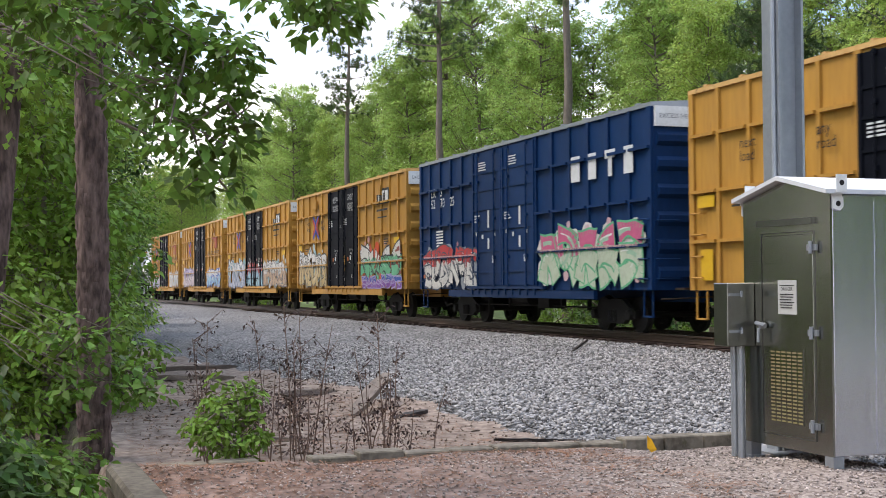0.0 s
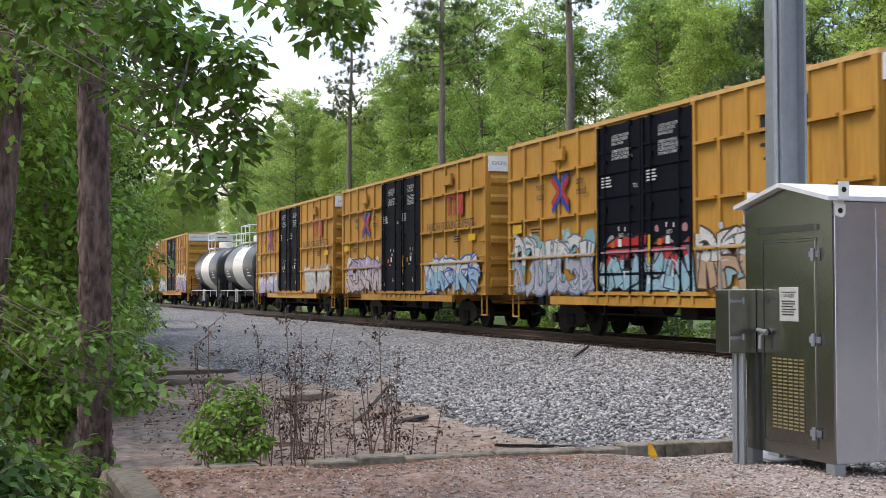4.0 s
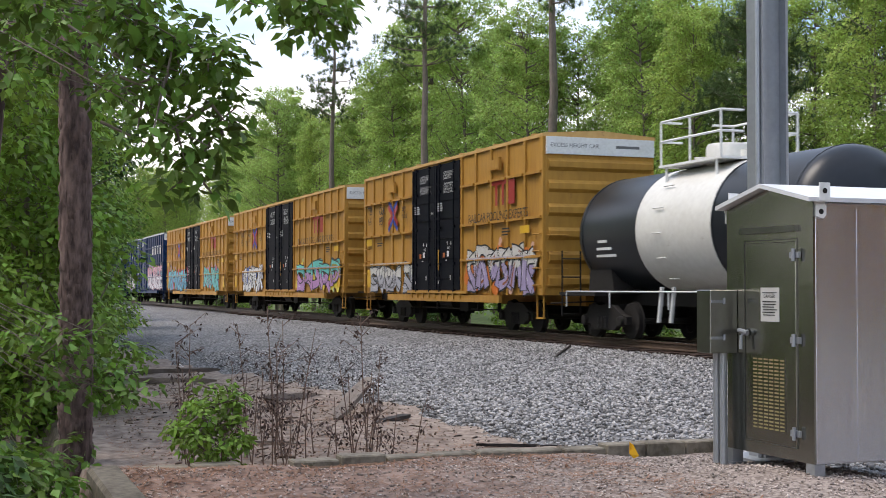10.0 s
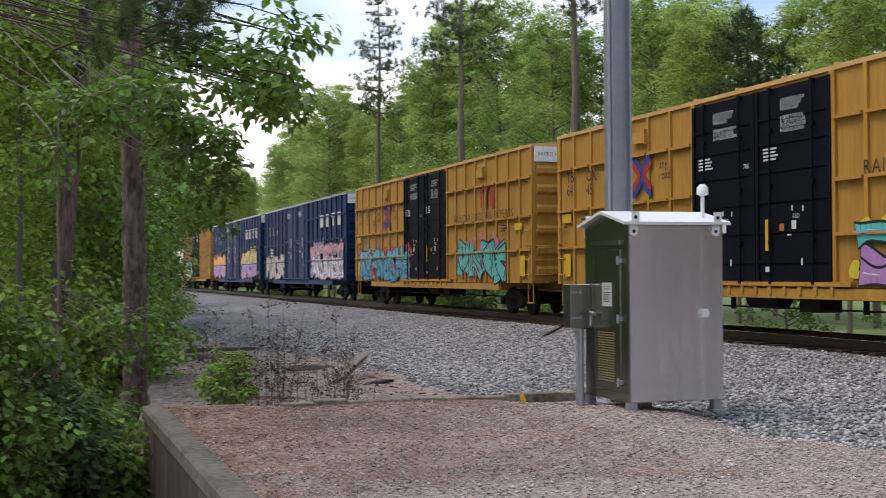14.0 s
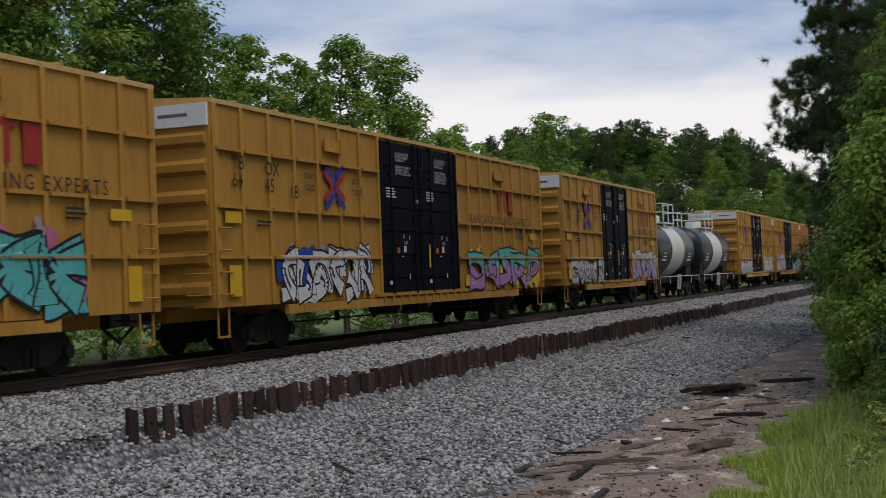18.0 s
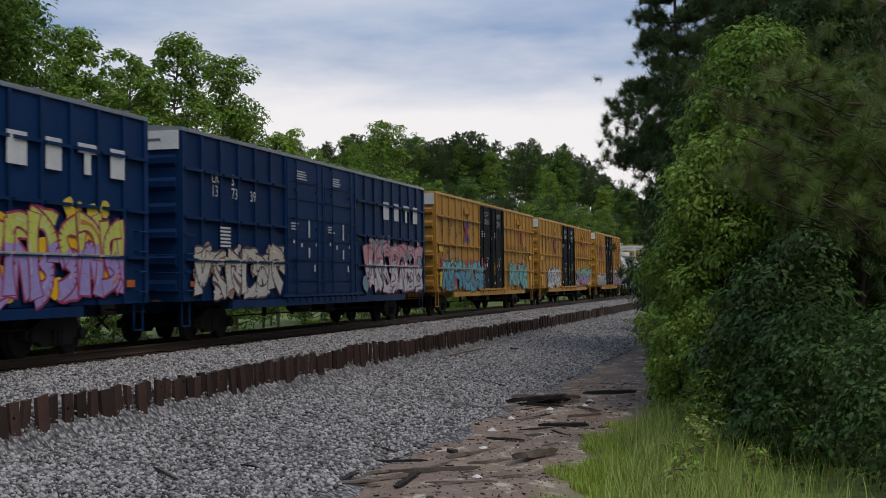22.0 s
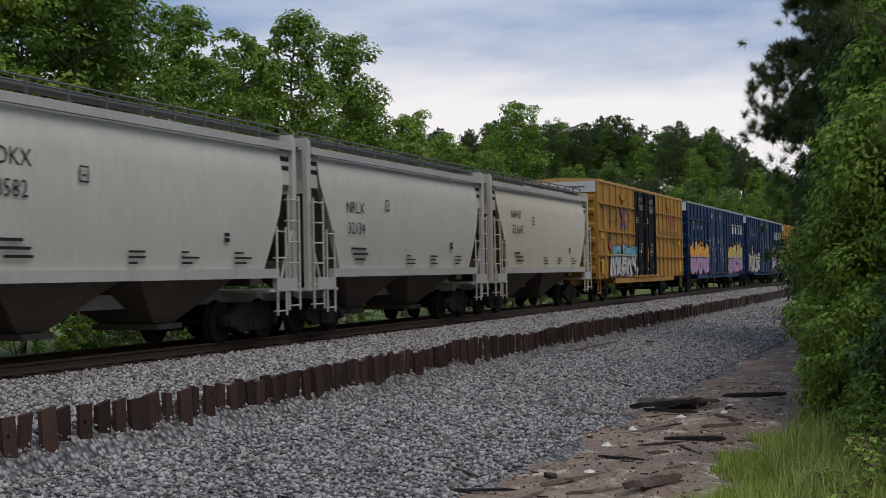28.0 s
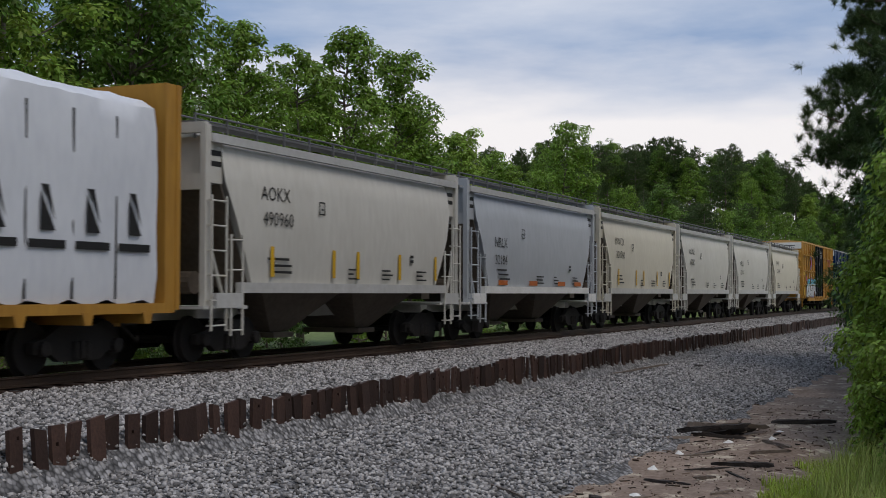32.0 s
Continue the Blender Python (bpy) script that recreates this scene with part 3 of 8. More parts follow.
def stones(name, count, place, size, material, label, seed, sink=0.3):
    """Loose broken stones scattered by place(rng, n), which gives x, y, z."""
    rng = np.random.default_rng(seed)
    ico = np.array([(1, 0, 0), (-1, 0, 0), (0, 1, 0), (0, -1, 0), (0.25, 0.2, 1), (0.5, -0.5, 0.8), (-0.5, 0.4, 0.75), (0, 0, -0.7)]) * 1.05
    tri = np.array([(4, 0, 2), (4, 5, 0), (5, 3, 0), (4, 6, 5), (6, 3, 5), (6, 1, 3), (4, 2, 6), (6, 2, 1), (0, 3, 7), (3, 1, 7), (1, 2, 7), (2, 0, 7)])
    x, y, z = place(rng, count)
    n = len(x)
    s = rng.uniform(size[0], size[1], n)
    shape = ico[None] * rng.uniform(0.65, 1.2, (n, 8, 1)) * rng.uniform(0.6, 1.25, (n, 1, 3)) * s[:, None, None]
    a = rng.uniform(0, 6.28, n)
    c, q = np.cos(a)[:, None], np.sin(a)[:, None]
    sx = shape[:, :, 0] * c - shape[:, :, 1] * q
    sy = shape[:, :, 0] * q + shape[:, :, 1] * c
    v = np.stack([sx + x[:, None], sy + y[:, None], shape[:, :, 2] * 0.8 + (z + s * sink)[:, None]], -1).reshape(-1, 3)
    f = (tri[None] + (np.arange(n) * 8)[:, None, None]).reshape(-1, 3)
    tagged(new(name, mesh_from(name, v, f, material)), label, "gravel", kind="stuff")


def build_stones():
    def west(rng, n):
        x = -1.5 - 32 * rng.random(n) ** 1.1
        y = rng.uniform(-9.6, -1.2, n)
        k = np.abs(road_across(x, y)) > 3.9
        x, y = x[k], y[k]
        return x, y, ballast_height(x, y)

    def east(rng, n):
        x = 13 + 42 * rng.random(n) ** 1.45
        y = rng.uniform(-10.0, -1.2, n)
        return x, y, ballast_height(x, y)

    def pad(rng, n):
        x = rng.uniform(-10.7, 2.0, n)
        y = rng.uniform(-14.3, -6.0, n)
        k = np.abs(road_across(x, y)) > 3.7
        x, y = x[k], y[k]
        return x, y, ground_height(x, y)

    def mid(rng, n):
        x = rng.uniform(3, 14, n)
        y = rng.uniform(-9.5, -1.2, n)
        k = np.abs(road_across(x, y)) > 3.9
        x, y = x[k], y[k]
        return x, y, np.maximum(ballast_height(x, y), ground_height(x, y))

    stones("ballast_stones", 62000, west, (0.016, 0.036), STONES, "loose grey crushed stones on the bank", 5)
    stones("ballast_stones", 80000, east, (0.022, 0.046), STONES, "loose grey crushed stones on the bank", 6)
    def east_far(rng, n):
        x = 50 + 65 * rng.random(n) ** 1.3
        y = rng.uniform(-9.5, -1.2, n)
        return x, y, ballast_height(x, y)

    stones("ballast_stones", 22000, east_far, (0.03, 0.06), STONES, "loose grey crushed stones on the far bank", 10)
    stones("gravel", 42000, pad, (0.006, 0.017), GRAVEL, "fine pinkish gravel on the pad round the cabinet", 7)
    def dirt(rng, n):
        x = np.where(rng.random(n) < 0.45, rng.uniform(-26, -11.2, n), rng.uniform(14, 40, n))
        y = rng.uniform(-13.6, -9.0, n)
        return x, y, ground_height(x, y)

    stones("rubble", 9000, dirt, (0.006, 0.02), RUBBLE, "crumbs of earth, bark and broken stone on the bare ground", 9)
    stones("ballast_stones", 4000, mid, (0.022, 0.048), STONES, "loose grey crushed stones beside the crossing", 8)


def build_road():
    nrm = Vector((ROAD_DIR.y, -ROAD_DIR.x, 0))

    def strip(u0, u1, s0, s1, dz, name, material, label, thick=0.12, kind="structure"):
        bm = bmesh.new()
        n = max(2, int((s1 - s0) / 1.0))
        rows = []
        for i in range(n + 1):
            s = s0 + (s1 - s0) * i / n
            row = []
            for u in (u0, u1):
                p = ROAD_MID + ROAD_DIR * s + nrm * u
                z = float(-0.02 - 0.25 * smooth01(2.2, 14, abs(p.y)))
                row.append((bm.verts.new((p.x, p.y, z + dz)), bm.verts.new((p.x, p.y, z + dz - thick))))
            rows.append(row)
        for a, b in zip(rows, rows[1:]):
            bm.faces.new((a[0][0], a[1][0], b[1][0], b[0][0]))
            bm.faces.new((a[0][1], b[0][1], b[1][1], a[1][1]))
            bm.faces.new((a[0][0], b[0][0], b[0][1], a[0][1]))
            bm.faces.new((a[1][0], a[1][1], b[1][1], b[1][0]))
        ob = new(name, to_mesh(name, bm, material))
        return tagged(ob, label, "road", kind=kind)

    strip(-ROAD_HALF, ROAD_HALF, -30, 5.3, 0, "road", ASPHALT, "worn grey asphalt road up to the crossing")
    strip(-ROAD_HALF, ROAD_HALF, 9.4, 70, 0, "road", ASPHALT, "worn grey asphalt road beyond the crossing")
    strip(-ROAD_HALF, ROAD_HALF, 6.55, 8.1, 0.0, "road", ASPHALT, "asphalt panel between the rails")
    for u in (-3.32, 3.2):
        strip(u, u + 0.12, -30, 1.4, 0.013, "trim", ROAD_WHITE, "white painted edge line on the road", 0.004)
    for u in (-0.19, 0.07):
        strip(u, u + 0.12, -30, 1.4, 0.013, "trim", ROAD_YELLOW, "double yellow painted centre line on the road", 0.004)
    bm = bmesh.new()
    box(bm, -3.2, 4.2, -5.53, -5.50, -0.12, float(-0.02 - 0.25 * smooth01(2.2, 14, 5.5)) + 0.004)
    tagged(new("trim", to_mesh("trim", bm, RUNNING)), "dark sealed joint across the road", "road", kind="structure")


def build_track():
    prof = [(-0.07, -0.17), (0.07, -0.17), (0.07, -0.155), (0.012, -0.13), (0.012, -0.045), (0.036, -0.035), (0.036, 0.0), (-0.036, 0.0), (-0.036, -0.035), (-0.012, -0.045), (-0.012, -0.13), (-0.07, -0.155)]
    for y in (-0.755, 0.755):
        bm = bmesh.new()
        a = [bm.verts.new((-400, y + u, z)) for u, z in prof]
        b = [bm.verts.new((500, y + u, z)) for u, z in prof]
        for i in range(len(prof)):
            j = (i + 1) % len(prof)
            bm.faces.new((a[i], a[j], b[j], b[i]))
        bm.faces.new(a)
        bm.faces.new(b[::-1])
        rail = solid("rail", bm, RAIL, "rusty steel rail with a worn bright head", "rail", "rails of the track")
        bm = bmesh.new()
        box(bm, -400, 500, y - 0.03, y + 0.03, 0.0015, 0.004)
        part("rail_head", bm, RAIL_TOP, rail, "worn bright running surface")
    bm = bmesh.new()
    box(bm, -0.115, 0.115, -1.3, 1.3, -0.35, -0.172)
    me = to_mesh("sleeper", bm, SLEEPER, bevel=0.012)
    rng = random.Random(4)
    x, k = -72.0, 0
    while x < 95:
        ob = new("sleeper", me)
        ob.matrix_basis = pose(x + rng.uniform(-0.03, 0.03), rng.uniform(-0.09, 0.09), rng.uniform(-0.012, 0.008), 0, 0, rng.uniform(-1.5, 1.5))
        tagged(ob, "dark creosoted timber sleeper under the rails", "sleeper", "sleepers of the track")
        x += 0.56


def build_tie_wall():
    """Row of upright old tie plates and stubs that holds back the upper ballast."""
    rng = random.Random(11)
    wall = thing("tie_wall", "row of rusty upright tie stubs holding back the ballast", "retaining wall")
    shapes = []
    for k in range(7):
        bm = bmesh.new()
        w = (0.19, 0.2, 0.22, 0.2, 0.17, 0.21, 0.34)[k] / 2
        if k % 2:
            # a bolt hole through the plate
            hx, hz, hr = (0.03, -0.1, 0.02) if k % 4 == 1 else (-0.02, -0.2, 0.022)
            box(bm, -w, w, -0.025, 0.025, -0.6, hz - hr)
            box(bm, -w, w, -0.025, 0.025, hz + hr, 0.0)
            box(bm, -w, hx - hr, -0.0245, 0.0245, hz - hr - 0.002, hz + hr + 0.002)
            box(bm, hx + hr, w, -0.0245, 0.0245, hz - hr - 0.002, hz + hr + 0.002)
        else:
            box(bm, -w, w, -0.03, 0.03, -0.6, 0.0)
        for v in bm.verts:
            if v.co.z > -0.01:
                v.co.z += (0.012, -0.015, 0.02, 0, -0.02, 0.012, 0.006)[k] * (1 if v.co.x > 0 else -1)
        shapes.append(to_mesh("upright", bm, PILE))
    x, k = 18.0, 0
    run = 0.0
    while x < 80:
        if k % 9 == 0:
            run = rng.uniform(-0.05, 0.05)
        ob = new("upright", rng.choice(shapes))
        ob.parent = wall
        top = -0.075 + run + rng.uniform(-0.035, 0.03)
        ob.matrix_basis = pose(x, -5.62 + rng.uniform(-0.03, 0.03), top, rng.uniform(-5, 3), rng.uniform(-3, 3), rng.uniform(-9, 9))
        x += rng.uniform(0.21, 0.27) if x > 24 else rng.uniform(0.28, 0.40)
        k += 1
    # the far run of the row, joined
    bm = bmesh.new()
    while x < 190:
        w, top = rng.uniform(0.08, 0.11), -0.075 + rng.uniform(-0.06, 0.05)
        box(bm, x - w, x + w, -5.65, -5.59, -0.7, top)
        x += rng.uniform(0.22, 0.28)
    tagged(part("far_upright", bm, PILE, wall, "far run of upright tie stubs"), kind="stuff")


build_ground()
build_ballast()
build_road()
build_track()
build_stones()
build_tie_wall()

# ---- the train ----
SIDE = 1.55          # half width of the car bodies
WHEEL_R = 0.42
MESHES = {}


def shared(key, make):
    if key not in MESHES:
        MESHES[key] = make()
    return MESHES[key]


def wheel_mesh():
    bm = bmesh.new()
    lathe(bm, [(-0.07, 0.36), (-0.065, 0.415), (0.04, 0.42), (0.05, 0.455), (0.075, 0.455), (0.075, 0.3), (0.02, 0.26), (0.03, 0.11), (0.08, 0.1)], 'y', 20)
    return to_mesh("wheel", bm, RUNNING, True)


def frame_mesh():
    """One cast side frame of a truck, with its spring nest and bearing boxes."""
    bm = bmesh.new()
    prism(bm, [(-1.12, 0.34), (-0.72, 0.34), (-0.5, 0.2), (0.5, 0.2), (0.72, 0.34), (1.12, 0.34), (1.12, 0.52), (0.85, 0.58), (0.45, 0.78), (-0.45, 0.78), (-0.85, 0.58), (-1.12, 0.52)], -0.07, 0.07)
    for x in (-0.14, 0.02, 0.16):
        rod(bm, (x, -0.09, 0.24), (x, -0.09, 0.52), 0.055, 8)
    for x in (-0.9, 0.9):
        lathe(bm, [(-0.16, 0.09), (-0.15, 0.12), (0.0, 0.13)], 'y', 12, (x, 0, 0.42))
    return to_mesh("side_frame", bm, RUNNING)


def truck(car, x):
    bm = bmesh.new()
    box(bm, -0.18, 0.18, -1.0, 1.0, 0.5, 0.8)
    t = part("truck", bm, RUNNING, car, "grimy four-wheel truck", pose(x, 0, 0))
    for y in (-1.0, 1.0):
        part("side_frame", shared("frame", frame_mesh), RUNNING, t, at=pose(0, y, 0))
    for ax in (-0.9, 0.9):
        for y in (-0.78, 0.78):
            part("wheel", shared("wheel", wheel_mesh), RUNNING, t, at=pose(ax, y, WHEEL_R, 0, 0, 0 if y < 0 else 180))
        b2 = bmesh.new()
        rod(b2, (ax, -0.72, WHEEL_R), (ax, 0.72, WHEEL_R), 0.075, 8)
        part("axle", b2, RUNNING, t)


def coupler_mesh():
    bm = bmesh.new()
    box(bm, 0, 0.55, -0.09, 0.09, 0.74, 0.96)
    prism(bm, [(0.5, 0.70), (0.86, 0.72), (0.86, 0.98), (0.5, 1.0)], -0.16, 0.12)
    rod(bm, (0.05, -0.3, 0.75), (0.55, -0.34, 0.42), 0.03, 6)
    rod(bm, (0.55, -0.34, 0.42), (0.75, -0.2, 0.5), 0.03, 6)
    return to_mesh("coupler", bm, RUNNING)


def couplers(car, half):
    for s in (1, -1):
        part("coupler", shared("coupler", coupler_mesh), RUNNING, car, "knuckle coupler with an air hose", pose(s * (half - 0.05), 0, 0, 0, 0, 0 if s > 0 else 180))


def ladder(car, x, z0, z1, n, material, y=-SIDE - 0.09, w=0.42, stiles=True):
    def rung():
        bm = bmesh.new()
        rod(bm, (-w / 2, 0, 0), (w / 2, 0, 0), 0.018, 6)
        for s in (-1, 1):
            box(bm, s * w / 2 - 0.016, s * w / 2 + 0.016, -0.015, 0.09, -0.016, 0.016)
        return to_mesh("rung", bm, material)
    owner = car
    if stiles:
        bm = bmesh.new()
        for s in (-1, 1):
            box(bm, x + s * w / 2 - 0.02, x + s * w / 2 + 0.02, y - 0.02, y + 0.015, z0 - 0.1, z1 + 0.1)
        owner = part("ladder", bm, material, car)
    for i in range(n):
        part("rung" if stiles else "grab_iron", shared(("rung", w, material.name), rung), material, owner, at=pose(x, y, z0 + (z1 - z0) * i / (n - 1)))


def stirrup(car, x, material):
    bm = bmesh.new()
    for s in (-0.2, 0.2):
        box(bm, x + s - 0.018, x + s + 0.018, -SIDE + 0.02, -SIDE + 0.05, 0.42, 0.98)
    box(bm, x - 0.2, x + 0.2, -SIDE, -SIDE + 0.07, 0.40, 0.44)
    part("step", bm, material, car)


def letters(car, text, size, x, z, material, y, name="lettering", label="", spread=1.0):
    return part(name, lettering(text, size, material, spread), material, car, label, pose(x, y, z))


def bars(car, rects, material, y, name="marking", label=""):
    """Rows of small print as plain bars: x, z, width, height."""
    if len(rects) > 8:
        bm = bmesh.new()
        for x, z, w, h in rects:
            box(bm, x, x + w, y - 0.003, y, z, z + h)
        return tagged(part(name, bm, material, car, label), kind="stuff")
    ob = None
    for x, z, w, h in rects:
        bm = bmesh.new()
        box(bm, x, x + w, y - 0.003, y, z, z + h)
        ob = part(name, bm, material, car, label)
    return ob


PAINTS = {}


def paint(rgb):
    if rgb not in PAINTS:
        PAINTS[rgb] = surface("spray_paint", rgb, tuple(c * 0.7 for c in rgb), 0.55, fine=8, coarse=2, bump=0)
    return PAINTS[rgb]


# bent strokes of a sprayed piece, as three guide points in a unit cell
STROKES = [
    ((0.12, 0.0), (0.02, 0.6), (0.18, 1.0)), ((0.1, 0.95), (1.05, 0.98), (0.9, 0.45)), ((0.85, 0.95), (-0.15, 0.85), (0.5, 0.5)), ((0.5, 0.5), (1.15, 0.2), (0.1, 0.04)),
    ((0.9, 0.9), (-0.4, 0.8), (0.85, 0.05)), ((0.1, 0.45), (0.5, 0.6), (0.95, 0.4)), ((0.15, 0.0), (0.35, 1.3), (0.85, 0.0)), ((0.85, 0.0), (1.0, 0.5), (0.8, 1.05)),
    ((0.1, 1.0), (0.3, -0.35), (0.9, 0.95)), ((0.2, 0.5), (0.6, 0.35), (0.95, 0.0)), ((0.1, 0.06), (0.6, -0.06), (0.95, 0.1)), ((0.05, 0.92), (0.5, 1.08), (0.95, 0.9)),
]


def band(bm, pts, width, y):
    """A flat ribbon along points in the side plane, with its own width at each."""
    rows = []
    for i, (x, z) in enumerate(pts):
        ax, az = pts[max(i - 1, 0)]
        bx, bz = pts[min(i + 1, len(pts) - 1)]
        n = math.hypot(bx - ax, bz - az) + 1e-6
        nx, nz = -(bz - az) / n * width[i], (bx - ax) / n * width[i]
        rows.append((bm.verts.new((x + nx, y, z + nz)), bm.verts.new((x - nx, y, z - nz))))
    for a, b in zip(rows, rows[1:]):
        bm.faces.new((a[0], b[0], b[1], a[1]))


def blot(bm, x, z, r, y, rng):
    """A puff of paint with an uneven rim."""
    pts = []
    for i in range(10):
        t, q = 6.2832 * i / 10, r * rng.uniform(0.78, 1.15)
        pts.append(bm.verts.new((x + q * math.cos(t), y, z + 0.85 * q * math.sin(t))))
    bm.faces.new(pts)


def graffiti(car, x0, x1, z0, z1, fill, edge, cloud, accent, seed, count=5):
    """Spray-painted piece: a puffed backing, bent outlined strokes in two colours, a second colour inside and thin shines."""
    rng = random.Random(seed)
    y = -SIDE - 0.062
    w, h = (x1 - x0) / count, z1 - z0
    back, puff = bmesh.new(), bmesh.new()
    for i in range(int((x1 - x0) * 5)):
        x = x0 + rng.uniform(0.0, 1.0) * (x1 - x0)
        y -= 0.00008
        blot(back, x, z0 + h * rng.uniform(0.12, 0.9), min(0.3, h * 0.17), y, rng)
    for i in range(int((x1 - x0) * 1.6)):
        x = x0 + rng.uniform(0.02, 0.98) * (x1 - x0)
        y -= 0.00008
        blot(puff, x, z0 + h * rng.choice((rng.uniform(0.9, 1.05), rng.uniform(0.05, 0.3))), h * rng.uniform(0.05, 0.11), y, rng)
    tag = tagged(part("graffiti", back, paint(cloud), car, "sprayed backing colour of a tag"), kind="stuff")
    warm = tuple(0.55 * a + 0.45 * b for a, b in zip(cloud, accent))
    tagged(part("graffiti_puff", puff, paint(warm), tag), kind="stuff")
    layers = {k: bmesh.new() for k in ("edge", "fill", "accent", "shade", "shine")}
    for i in range(count):
        gx, gz = x0 + (i + 0.04) * w, z0 + rng.uniform(-0.02, 0.05) * h
        gw, gh = w * rng.uniform(0.9, 1.12), h * rng.uniform(0.84, 1.0)
        lean = rng.uniform(-0.15, 0.15)
        r = min(w * 0.17, h * 0.13) * rng.uniform(0.9, 1.2)
        ye = y - 0.003 - 0.0022 * i
        for k, guide in enumerate(rng.sample(STROKES, 4)):
            p = [(gx + (a + lean * b + rng.uniform(-0.06, 0.06)) * gw, gz + r + (b + rng.uniform(-0.05, 0.05)) * (gh - 2 * r)) for a, b in guide]
            n = 9
            line, wide = [], []
            for j in range(n):
                t = j / (n - 1)
                line.append(tuple(p[0][c] * (1 - t) ** 2 + 2 * p[1][c] * t * (1 - t) + p[2][c] * t * t for c in (0, 1)))
                wide.append(r * (0.72 + 0.5 * abs(2 * t - 1) ** 1.5 + 0.12 * math.sin(9 * t + k)))
            yk = ye - 0.0005 * k
            rim = 0.035 + 0.1 * r
            ext = [(line[0][0] * 1.1 - line[1][0] * 0.1, line[0][1] * 1.1 - line[1][1] * 0.1)] + line[1:-1] + [(line[-1][0] * 1.1 - line[-2][0] * 0.1, line[-1][1] * 1.1 - line[-2][1] * 0.1)]
            band(layers["edge"], ext, [q + rim for q in wide], yk)
            for j in range(n - 1):
                key = "accent" if (line[j][1] + line[j + 1][1]) / 2 > z0 + (0.56 + 0.06 * math.sin(4 * line[j][0])) * h else "fill"
                band(layers[key], line[j:j + 2], wide[j:j + 2], yk - 0.0001)
            if rng.random() < 0.55:
                a, b = sorted(rng.sample(range(n), 2))
                if b - a > 1:
                    o = r * rng.uniform(-0.35, 0.35)
                    band(layers["shade"], [(q[0] + o, q[1]) for q in line[a:b + 1]], [0.3 * q for q in wide[a:b + 1]], yk - 0.0002)
            if rng.random() < 0.6:
                a = rng.randrange(n - 4)
                band(layers["shine"], [(q[0] - r * 0.5, q[1] + r * 0.15) for q in line[a:a + 4]], [0.09 * q for q in wide[a:a + 4]], yk - 0.0003)
    light = tuple(min(0.75, 0.45 + 0.4 * c) for c in fill)
    shade = tuple(0.6 * a + 0.4 * b for a, b in zip(edge, cloud))
    for key, col in (("edge", edge), ("fill", fill), ("accent", accent), ("shade", shade), ("shine", light)):
        tagged(part("graffiti_" + key, layers[key], paint(col), tag), kind="stuff")
    bm = bmesh.new()
    box(bm, x0 + 0.1, x1 - 0.1, -SIDE - 0.105, -SIDE - 0.066, 1.98, 2.025)
    part("ledge", bm, paint(tuple(0.5 * (a + b) for a, b in zip(fill, accent))), car)


